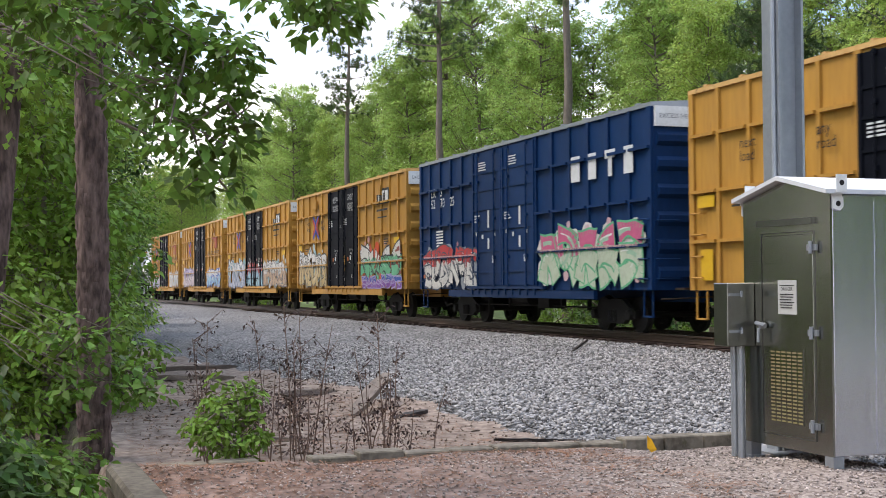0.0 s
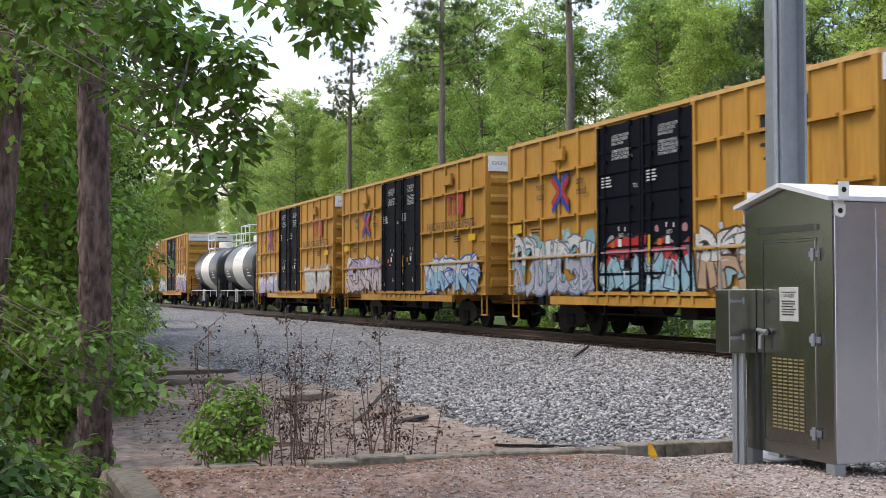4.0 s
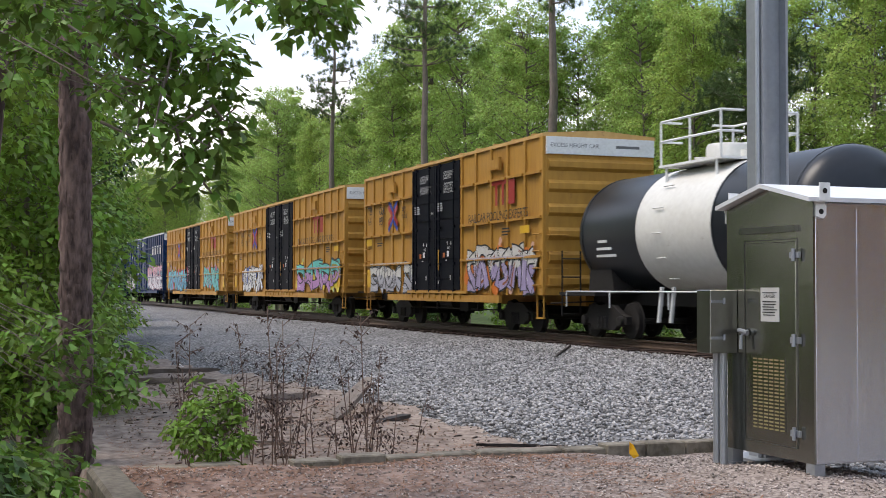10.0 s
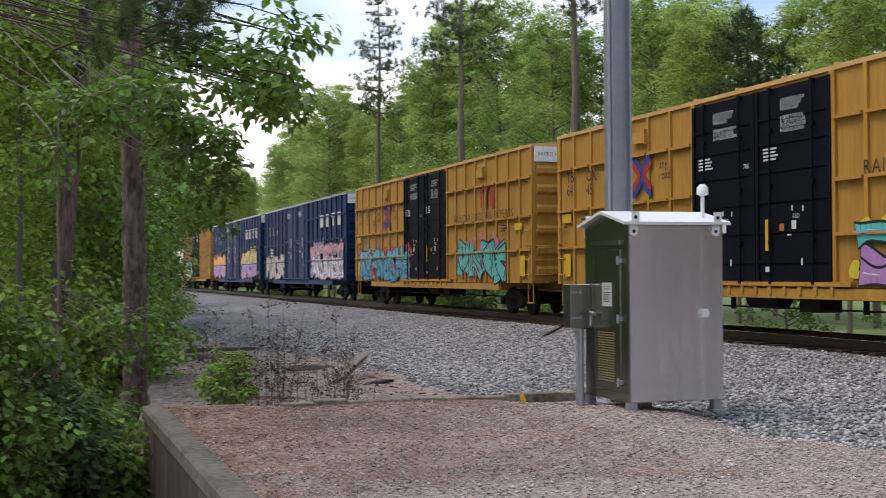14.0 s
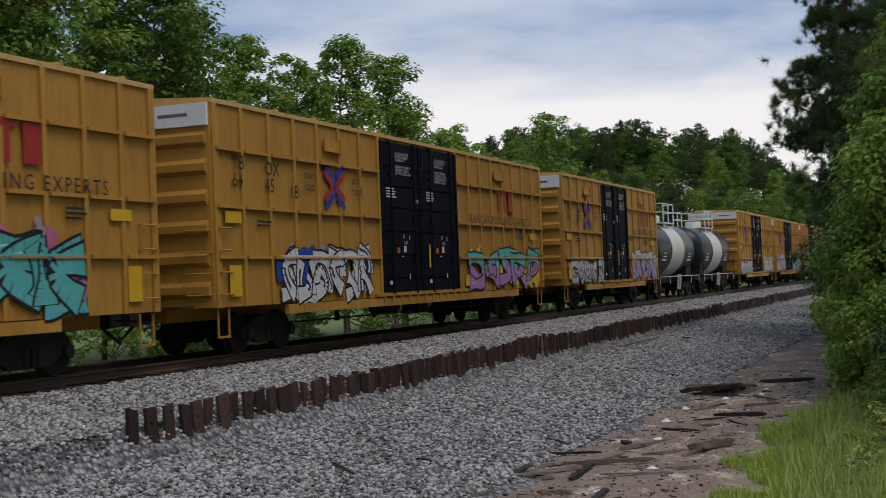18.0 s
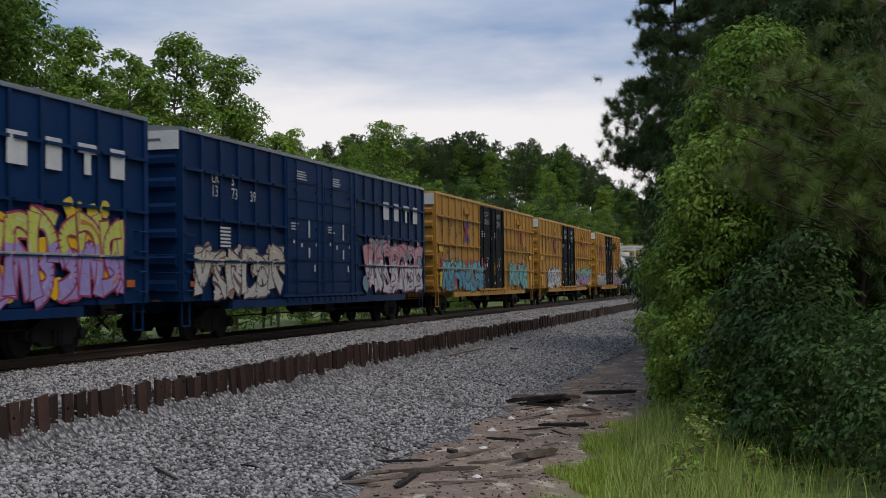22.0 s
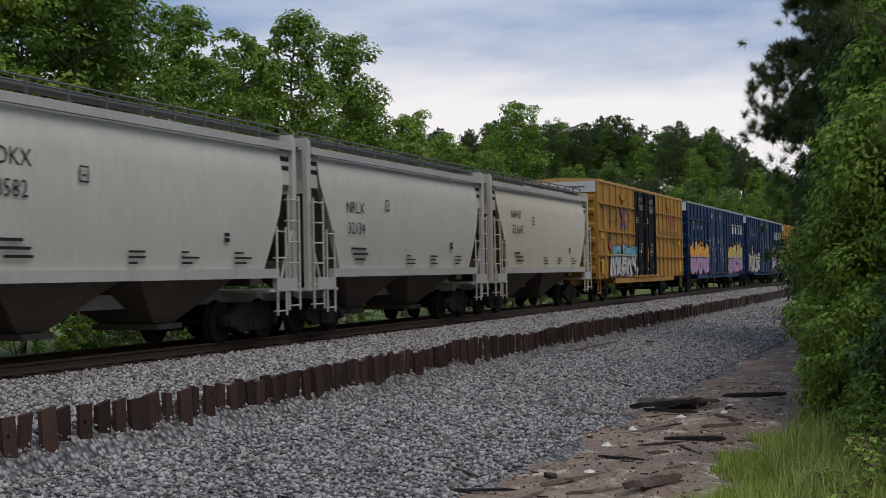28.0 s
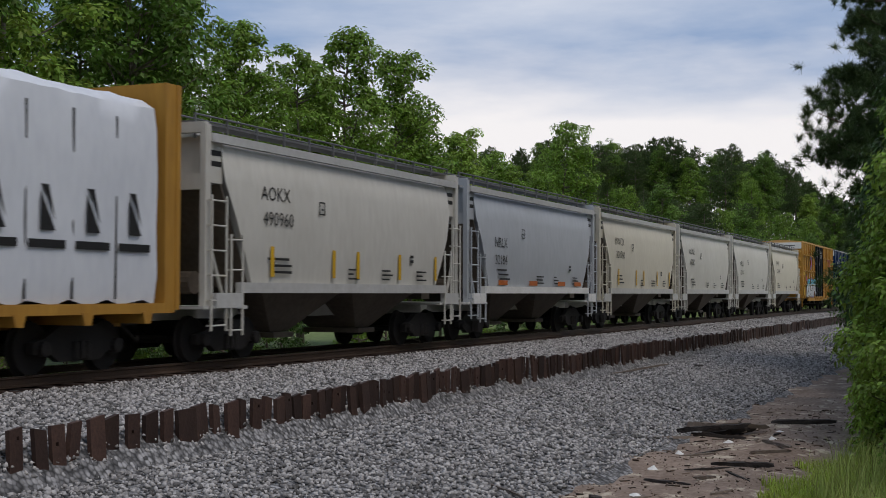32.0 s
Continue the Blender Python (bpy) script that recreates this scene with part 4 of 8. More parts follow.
def boxcar(L, scheme, style):
    """A 60-foot style high-cube boxcar, front towards +x, L metres of body."""
    body, dark = (YELLOW, DOOR_BLACK) if scheme == "yellow" else (BLUE, BLUE)
    label = {"yellow": "yellow high-cube boxcar with black plug doors and sprayed graffiti", "blue": "dark blue high-cube boxcar with white stencils and sprayed graffiti"}[scheme]
    car = thing("boxcar", label, "boxcar", "cars of the freight train")
    h = L / 2
    d0, d1 = (-h + 0.350 * L, -h + 0.628 * L) if L < 17 else (-h + 0.368 * L, -h + 0.618 * L)      # door opening
    if scheme == "blue":
        d0, d1 = -h + 0.31 * L, -h + 0.60 * L

    def body_mesh():
        bm = bmesh.new()
        box(bm, -h, h, -SIDE, SIDE, 1.0, 5.02)
        return to_mesh("body", bm, body)
    part("body", shared(("body", L, scheme), body_mesh), body, car)

    def roof_mesh():
        bm = bmesh.new()
        n = 12
        prof = [(-SIDE - 0.05, 5.0), (-SIDE - 0.05, 5.09), (0, 5.2), (SIDE + 0.05, 5.09), (SIDE + 0.05, 5.0)]
        a = [bm.verts.new((-h - 0.02, y, z)) for y, z in prof]
        b = [bm.verts.new((h + 0.02, y, z)) for y, z in prof]
        for i in range(len(prof)):
            j = (i + 1) % len(prof)
            bm.faces.new((a[i], a[j], b[j], b[i]))
        bm.faces.new(a)
        bm.faces.new(b[::-1])
        return to_mesh("roof", bm, YELLOW_TOP if scheme == "yellow" else GALV)
    roof = part("roof", shared(("roof", L, scheme), roof_mesh), body, car)

    def seam_mesh():
        bm = bmesh.new()
        box(bm, -0.05, 0.05, -SIDE - 0.055, SIDE + 0.055, 5.085, 5.13)
        return to_mesh("roof_seam", bm, YELLOW_TOP if scheme == "yellow" else GALV)
    for i in range(12):
        part("roof_seam", shared(("roof_seam", scheme), seam_mesh), body, roof, at=pose(-h + L * (i + 0.5) / 12, 0, 0))

    def slab(x0, x1, y0, y1, z0, z1, name, mat):
        def make():
            bm = bmesh.new()
            box(bm, x0, x1, y0, y1, z0, z1)
            return to_mesh(name, bm, mat)
        return make
    for a, b in ((-h, d0), (d1, h)):
        n = max(4, round((b - a) / 1.06))
        for i in range(n + 1):
            w = 0.09 if i in (0, n) else 0.055
            x = a + (b - a) * i / n
            x = min(max(x, -h + w), h - w)
            part("post", shared(("post", w, scheme), slab(-w, w, -SIDE - 0.055, -SIDE, 1.0, 5.0, "post", body)), body, car, at=pose(x, 0, 0))
        step = (b - a) / n
        for z in (4.12, 2.98, 1.98):
            for i in range(n):
                part("ledge", shared(("ledge", round(step, 3), scheme), slab(0.075, step - 0.075, -SIDE - 0.105, -SIDE, -0.03, 0.035, "ledge", body)), body, car, at=pose(a + step * i, 0, z))

    def sill_mesh():
        bm = bmesh.new()
        for s in (-1, 1):
            y0, y1 = sorted((s * (SIDE - 0.03), s * (SIDE + 0.07)))
            box(bm, -h + 2.8, h - 2.8, y0, y1, 0.78, 0.98)
            box(bm, d0 - 0.4, d1 + 0.6, y0 - 0.04, y1 + 0.04, 1.02, 1.1)
            n = int((d1 - d0) / 0.5)
            for i in range(n + 1):
                x = d0 + (d1 - d0) * i / n
                box(bm, x - 0.05, x + 0.05, y0 - 0.03, y1 + 0.03, 0.86, 1.03)
        box(bm, -h + 0.1, h - 0.1, -0.35, 0.35, 0.72, 1.0)
        return to_mesh("sill", bm, body if scheme == "blue" else YELLOW)
    part("sill", shared(("sill", L, scheme), sill_mesh), body, car)

    def under_mesh():
        bm = bmesh.new()
        rod(bm, (-h + 3.5, -1.0, 0.56), (h - 3.5, -1.0, 0.56), 0.022, 6)
        for x in (-h * 0.4, -0.2 * h, 0.25 * h, 0.45 * h):
            box(bm, x - 0.03, x + 0.03, -1.05, -0.95, 0.5, 0.85)
        rod(bm, (-1.6, -0.8, 0.74), (-0.4, -0.8, 0.74), 0.2, 12)
        box(bm, 0.6, 1.3, -1.1, -0.6, 0.5, 0.9)
        return to_mesh("brake_rigging", bm, RUNNING)
    part("brake_rigging", shared(("under", L), under_mesh), RUNNING, car)

    # ends: pressed ribs and a white top panel
    def end_mesh():
        bm = bmesh.new()
        box(bm, 0, 0.03, -SIDE + 0.003, SIDE - 0.003, 1.0, 5.0)
        return to_mesh("end_wall", bm, body)

    def end_rib():
        bm = bmesh.new()
        prism(bm, [(0.03, -0.16), (0.115, -0.07), (0.115, 0.07), (0.03, 0.16)], -SIDE + 0.08, SIDE - 0.08)
        return to_mesh("end_rib", bm, body)

    def top_mesh():
        bm = bmesh.new()
        box(bm, 0.03, 0.09, -SIDE + 0.02, SIDE - 0.02, 4.56, 5.0)
        return to_mesh("end_panel", bm, WHITE)
    for s in (1, -1):
        at = pose(s * h, 0, 0, 0, 0, 0 if s > 0 else 180)
        e = part("end_wall", shared(("end", scheme), end_mesh), body, car, at=at)
        panel = part("end_panel", shared("end_panel", top_mesh), WHITE, e, "white painted top panel")
        part("lettering", lettering("EXCESS HEIGHT CAR", 0.145, MARK_GREY), None, panel, at=pose(0.093, -SIDE + 0.12, 4.74, 0, 0, 90))
        bm = bmesh.new()
        box(bm, 0.09, 0.093, 0.42, 1.1, 4.75, 4.82)
        part("marking", bm, MARK_GREY, panel, "faded dark print")
        for z in (1.35, 1.95, 2.55, 3.15, 3.75, 4.3):
            part("end_rib", shared(("end_rib", scheme), end_rib), body, e, at=pose(0, 0, z))
        bm = bmesh.new()
        ys = -1 if s > 0 else 1
        for i in range(4):
            z = 1.25 + 0.42 * i
            rod(bm, (0.16, ys * (SIDE - 0.55), z), (0.16, ys * (SIDE - 0.05), z), 0.018, 6)
            for q in (0.55, 0.05):
                rod(bm, (0.0, ys * (SIDE - q), z), (0.16, ys * (SIDE - q), z), 0.016, 6)
        part("end_ladder", bm, body, e)
        bm = bmesh.new()
        box(bm, 0.1, 0.5, -1.1, 1.1, 1.0, 1.05)
        rod(bm, (0.12, -SIDE + 0.1, 0.8), (0.45, -0.3, 0.85), 0.02, 6)
        part("crossover_step", bm, UNDER, e)
    for x in (-h + 0.32, h - 0.32):
        ladder(car, x, 1.25, 2.55, 4, body, stiles=False)
        stirrup(car, x, body)

    # two plug doors with their rods and ledges
    mid = (d0 + d1) / 2

    for k, (a, b) in enumerate(((d0, mid), (mid, d1))):
        w = b - a
        door = part("door", shared(("door", L, scheme, k), slab(a + 0.02, b - 0.02, -SIDE - 0.05, -SIDE - 0.002, 1.12, 4.93, "door", dark)), dark, car, "black plug door with white stencils" if scheme == "yellow" else "blue plug door with white stencils")
        for z in (1.5, 2.1, 2.7, 3.3, 3.85, 4.35):
            part("door_ledge", shared(("dledge", round(w, 3), scheme), slab(0.12, w - 0.12, -SIDE - 0.075, -SIDE - 0.05, -0.03, 0.03, "door_ledge", dark)), dark, door, at=pose(a, 0, z))
        for x in (a + 0.07, b - 0.07):
            part("stile", shared(("stile", scheme), slab(-0.05, 0.05, -SIDE - 0.085, -SIDE - 0.05, 1.12, 4.93, "stile", dark)), dark, door, at=pose(x, 0, 0))

        def rod_mesh():
            bm = bmesh.new()
            rod(bm, (0, -SIDE - 0.1, 1.06), (0, -SIDE - 0.1, 4.95), 0.022, 6)
            for z in (1.1, 1.9, 3.0, 4.1, 4.9):
                box(bm, -0.05, 0.05, -SIDE - 0.12, -SIDE - 0.06, z - 0.04, z + 0.04)
            return to_mesh("lock_rod", bm, dark)
        for f in (0.22, 0.78):
            part("lock_rod", shared(("rod", scheme), rod_mesh), dark, door, at=pose(a + w * f, 0, 0))
        y, w = -SIDE - 0.078, b - a
        rng = random.Random(k + 3)
        if scheme == "yellow":
            lines = (["CLOSE THIS DOOR", "BEFORE CLOSING", "MAIN DOOR", "", "CIERRE ESTA PUERTA", "ANTES DE CERRAR", "LA PUERTA PRINCIPAL"], ["CLOSE AND LOCK", "DOORS BEFORE", "MOVING CAR", "", "CIERRE Y PONGA", "EL SEGURO EN LAS", "PUERTAS ANTES DE", "MOVER EL CARRO"])[k]
            letters(door, "\n".join(lines), 0.1, a + w * 0.36, 4.62, MARK_WHITE, y, label="white door instructions in two languages")
            small = [(a + w * 0.12, 3.72 - 0.07 * i, w * rng.uniform(0.16, 0.28), 0.035) for i in range(4)]
            small += [(a + w * 0.5, 2.12, 0.16, 0.17), (a + w * 0.5, 2.48, 0.05, 0.1), (a + w * 0.64, 2.46, 0.05, 0.1), (a + w * 0.62, 1.42, 0.05, 0.14), (a + w * 0.14, 1.3, 0.16, 0.1), (a + w * 0.44, 2.0, 0.14, 0.03)]
            letters(door, "ASD", 0.13, a + w * 0.51, 2.33, MARK_WHITE, y, label="white stencil")
            bars(door, small, MARK_WHITE, y, label="rows of small white print")
            bars(door, [(a + w * 0.34, 2.1, 0.16, 0.14)], MARK_ORANGE, y, label="orange placard")
            if k == 0:
                letters(door, "70K", 0.14, a + w * 0.83, 3.42, MARK_WHITE, y, label="white stencil")
            else:
                bars(door, [(a + w * 0.14, 1.72, 0.11, 0.62)], MARK_YELLOW, y, label="yellow stripe")
        else:
            small = [(a + w * 0.25, 4.62 - 0.07 * i, w * rng.uniform(0.2, 0.3), 0.035) for i in range(4)]
            small += [(a + w * f, z, 0.12, hh) for f, z, hh in ((0.55, 2.75, 0.5), (0.55, 2.15, 0.3), (0.15, 2.55, 0.1), (0.35, 2.45, 0.12), (0.75, 2.5, 0.1), (0.7, 1.75, 0.2))]
            small += [(a + w * 0.1, 3.1 - 0.08 * i, w * rng.uniform(0.12, 0.22), 0.04) for i in range(3)]
            bars(door, small, MARK_WHITE, y, label="rows of small white print")

    y = -SIDE - 0.062
    if scheme == "yellow":
        cx = -h + (0.218 if L < 17 else 0.248) * L
        cross = bmesh.new()
        band(cross, [(cx - 0.48, 4.12), (cx - 0.1, 3.84), (cx + 0.02, 3.72), (cx + 0.05, 3.62), (cx + 0.02, 3.52), (cx - 0.1, 3.40), (cx - 0.48, 3.12)], [0.075] * 7, y - 0.001)
        for s in (1, -1):
            band(cross, [(cx + 0.1, 3.62 + s * 0.22), (cx + 0.5, 3.62 + s * 0.5)], [0.075, 0.075], y - 0.0014)
        part("emblem", cross, MARK_BLUE, car, "blue and red crossing-arrows emblem")
        for s in (1, -1):
            for a, b in (((-0.5, 0.32), (-0.08, 0.02)), ((0.1, 0.02), (0.5, 0.32))):
                cross = bmesh.new()
                band(cross, [(cx + a[0], 3.62 + s * a[1]), (cx + b[0], 3.62 + s * b[1])], [0.085, 0.085], y - 0.002)
                part("emblem_arrow", cross, MARK_RED, car)
        letters(car, "next\nload", 0.3, cx - 1.5, 3.72, MARK_BLACK, y, label="black slogan")
        letters(car, "any\nroad", 0.3, cx + 0.92, 3.72, MARK_BLACK, y, label="black slogan")
        if style.get("number"):
            a, b, c = style["number"]
            nx = -h + 0.032 * L
            letters(car, "TB\n" + a, 0.42, nx, 3.75, MARK_BLACK, y, label="black reporting mark")
            letters(car, "OX\n" + b, 0.42, nx + 1.3, 3.70, MARK_BLACK, y, label="black reporting mark")
            letters(car, c, 0.42, nx + 2.35, 3.26, MARK_BLACK, y, label="black reporting mark")
        fx = d1 + (h - d1) * 0.42
        for bx in (cx - 0.05, fx + 0.3):
            bm = bmesh.new()
            box(bm, bx - 0.42, bx + 0.3, -SIDE - 0.085, -SIDE - 0.056, 4.44, 4.68)
            box(bm, bx + 0.3, bx + 0.36, -SIDE - 0.14, -SIDE - 0.056, 4.36, 4.72)
            box(bm, bx - 0.42, bx + 0.3, -SIDE - 0.11, -SIDE - 0.056, 4.40, 4.44)
            part("card_board", bm, body, car, "small routing card board")
        if style.get("new", True):
            bars(car, [(fx, 3.98, 1.0, 0.13), (fx + 0.24, 3.42, 0.14, 0.56), (fx + 0.7, 3.42, 0.14, 0.56), (fx + 1.15, 3.42, 0.42, 0.66)], MARK_RED, y, "emblem", "red block emblem")
            letters(car, "RAILCAR POOLING EXPERTS", 0.36, d1 + (h - d1) * 0.12, 3.02, MARK_BLACK, y - 0.02, label="dark slogan along the side", spread=(h - d1) / 6.4)
        else:
            bars(car, [(fx, 4.05, 1.5, 0.55)], MARK_BLACK, y, "emblem", "black emblem plate with white shapes")
            bars(car, [(fx + 0.08, 4.42, 0.4, 0.1), (fx + 0.22, 4.12, 0.1, 0.3), (fx + 0.55, 4.42, 0.4, 0.1), (fx + 0.7, 4.12, 0.1, 0.3), (fx + 1.05, 4.15, 0.32, 0.36)], MARK_WHITE, y - 0.004, "emblem")
            bars(car, [(fx, 3.8, 1.3, 0.07), (fx + 0.1, 3.55, 1.1, 0.05)], MARK_BLACK, y)
        bars(car, [(-h + 0.35, 2.66, 0.62, 0.24), (h - 1.4, 2.6, 0.6, 0.2)], MARK_YELLOW, y, "plate", "yellow label plate")
        bars(car, [(h - 2.6, 2.75, 0.5, 0.04), (h - 2.6, 2.67, 0.55, 0.04), (h - 2.6, 2.59, 0.4, 0.04), (-h + 1.6, 2.7, 0.6, 0.04), (-h + 1.6, 2.62, 0.5, 0.04)], MARK_BLACK, y)
        bars(car, [(-h + 0.45, 1.2, 0.45, 0.62), (h - 0.95, 1.2, 0.4, 0.62)], MARK_YELLOW, y, "stripe", "bright yellow patch")
    else:
        gx = d1 + (h - d1) * 0.36
        sx = (h - d1) * 0.13
        for i in range(4):
            x = gx + i * sx * 1.12
            g = [[(0, 0, 0.7, 1)], [(0.06, 0, 0.6, 1)], [(0, 0.68, 0.76, 0.32), (0.25, 0, 0.27, 0.68)], [(0.05, 0, 0.64, 1)]][i]
            bars(car, [(x + a * sx * 0.85, 3.62 + b * 0.62, c * sx * 0.85, e * 0.62) for a, b, c, e in g], MARK_WHITE, y, "emblem", "white block emblem")
        nx = -h + 0.075 * L
        for i, words in enumerate(style.get("mark", ("LR\n13", "S\n73", "\n39"))):
            letters(car, words, 0.4, nx + i * 0.056 * L, 3.9, MARK_WHITE, y, label="white reporting mark")
        bars(car, [(nx + 0.5, 2.78 - i * 0.09, 0.62, 0.05) for i in range(6)], MARK_WHITE, y, label="rows of small white print")
        bars(car, [(-h + 0.4, 1.35, 0.35, 0.12), (h - 1.0, 1.35, 0.35, 0.16)], MARK_ORANGE, y)
    for g in style.get("tags", ()):
        a, b = -h + g[0] * L, -h + g[1] * L
        graffiti(car, a, b, g[2], g[3], *g[4:8], seed=g[8], count=g[9])
    for x in (-h + 2.9, h - 2.9):
        truck(car, x)
    couplers(car, h + 0.0)
    return car


def tank_car(L, first):
    car = thing("tank_car", "black tank car with a white band and railed platform", "tank car", "cars of the freight train")
    h, r, cz = L / 2, 1.38, 2.45
    e = h - 0.35

    def shell(a, b, grow, mat, name):
        bm = bmesh.new()
        lathe(bm, [(a, r + grow), (b, r + grow)], 'x', 40, (0, 0, cz))
        return to_mesh(name, bm, mat, True)

    def tank():
        bm = bmesh.new()
        dome = [(-e + 0.7 * (1 - math.cos(t)), r * math.sin(t)) for t in [math.pi / 2 * i / 8 for i in range(1, 9)]]
        lathe(bm, [(-e, 0.12)] + dome + [(-x, y) for x, y in dome[::-1]] + [(e, 0.12)], 'x', 40, (0, 0, cz))
        return to_mesh("tank", bm, TANK_BLACK, True)
    body = part("tank", shared(("tank", L), tank), TANK_BLACK, car)
    part("band", shared(("band", L), lambda: shell(-1.55, 1.55, 0.006, TANK_WHITE, "band")), TANK_WHITE, body, "stained white band")
    for x in (-e + 0.75, -1.56, 1.56, e - 0.75):
        part("seam", shared(("seam", x, L), lambda: shell(x - 0.025, x + 0.025, 0.012, TANK_BLACK, "seam")), TANK_BLACK, body)
    bm = bmesh.new()
    for i in range(6):
        t = radians(20 + i * 22)
        for s in (-0.55,):
            p = Vector((s, -math.sin(t) * (r + 0.06), cz - math.cos(t) * (r + 0.06)))
            rod(bm, p + Vector((-0.2, 0, 0)), p + Vector((0.2, 0, 0)), 0.018, 6)
    part("ladder", bm, TANK_WHITE, car)
    bm = bmesh.new()
    lathe(bm, [(cz + r - 0.1, 0.45), (cz + r + 0.35, 0.45), (cz + r + 0.42, 0.4)], 'z', 18)
    for x in (-0.9, 0.9):
        lathe(bm, [(cz + r - 0.1, 0.14), (cz + r + 0.22, 0.14)], 'z', 10, (x, -0.1, 0))
    part("dome", bm, TANK_WHITE, car, smooth=True)
    bm = bmesh.new()
    box(bm, -1.25, 1.25, -0.95, 0.95, cz + r - 0.02, cz + r + 0.03)
    for x in (-1.0, 1.0):
        for y in (-0.9, 0.9):
            rod(bm, (x, y, cz + 0.9), (x, y, cz + r), 0.03, 6)
    part("platform", bm, WHITE, car, "white grating platform")
    for y in (-0.92, 0.92):
        bm = bmesh.new()
        for z in (cz + r + 0.55, cz + r + 0.98):
            rod(bm, (-1.2, y, z), (1.2, y, z), 0.028, 6)
            for x in (-1.2, 1.2):
                rod(bm, (x, y, z), (x, y * 0.43, z), 0.028, 6)
        for x in (-1.2, 0, 1.2):
            rod(bm, (x, y, cz + r), (x, y, cz + r + 0.98), 0.028, 6)
        part("railing", bm, WHITE, car, "white tubular railing")
    bm = bmesh.new()
    box(bm, -h + 0.1, h - 0.1, -0.4, 0.4, 0.78, 1.08)
    for s in (-1, 1):
        box(bm, min(s * (h - 1.9), s * h), max(s * (h - 1.9), s * h), -1.45, 1.45, 1.0, 1.08)
        prism(bm, [(s * (h - 2.2), 1.05), (s * (h - 0.9), 1.05), (s * (h - 1.0), 1.9), (s * (h - 2.0), 1.9)], -1.1, 1.1)
    part("underframe", bm, RUNNING, car)
    bm = bmesh.new()
    for y in (-1.45,):
        rod(bm, (-h + 0.4, y, 1.1), (h - 0.4, y, 1.1), 0.02, 6)
        for x in (-h + 0.4, -h * 0.5, 0, h * 0.5, h - 0.4):
            rod(bm, (x, y, 1.1), (x, y, 1.08 - 0.35), 0.018, 6)
    part("hand_rail", bm, MARK_WHITE, car, "thin white side hand rail")
    for s in (-1, 1):
        bm = bmesh.new()
        x = s * (h - 0.15)
        for q in (-1.45, -0.95):
            rod(bm, (x, q, 0.5), (x, q, 2.1), 0.022, 6)
        for i in range(4):
            rod(bm, (x, -1.45, 0.55 + 0.45 * i), (x, -0.95, 0.55 + 0.45 * i), 0.018, 6)
        part("end_ladder", bm, RUNNING, car)
    bm = bmesh.new()
    for x in (-0.5, 0.0):
        prism(bm, [(x - 0.04, 0.45), (x + 0.04, 0.45), (x + 0.18, 1.2), (x + 0.1, 1.2)], -1.42, -1.36)
    part("bottom_braces", bm, MARK_WHITE, car)
    bm = bmesh.new()
    for s in (-1, 1):
        for i in range(3):
            t = radians(112 - i * 7)
            p = Vector((0, -math.sin(t) * (r + 0.012), cz + math.cos(t) * (r + 0.012)))
            box(bm, s * 3.0 - 0.55 + 0.1 * i, s * 3.0 + 0.4 - 0.15 * i, p.y - 0.004, p.y + 0.02, p.z - 0.03, p.z + 0.03)
    part("marking", bm, MARK_WHITE, car, "rows of white print")
    for x in (-h + 1.6, h - 1.6):
        truck(car, x)
    couplers(car, h)
    return car


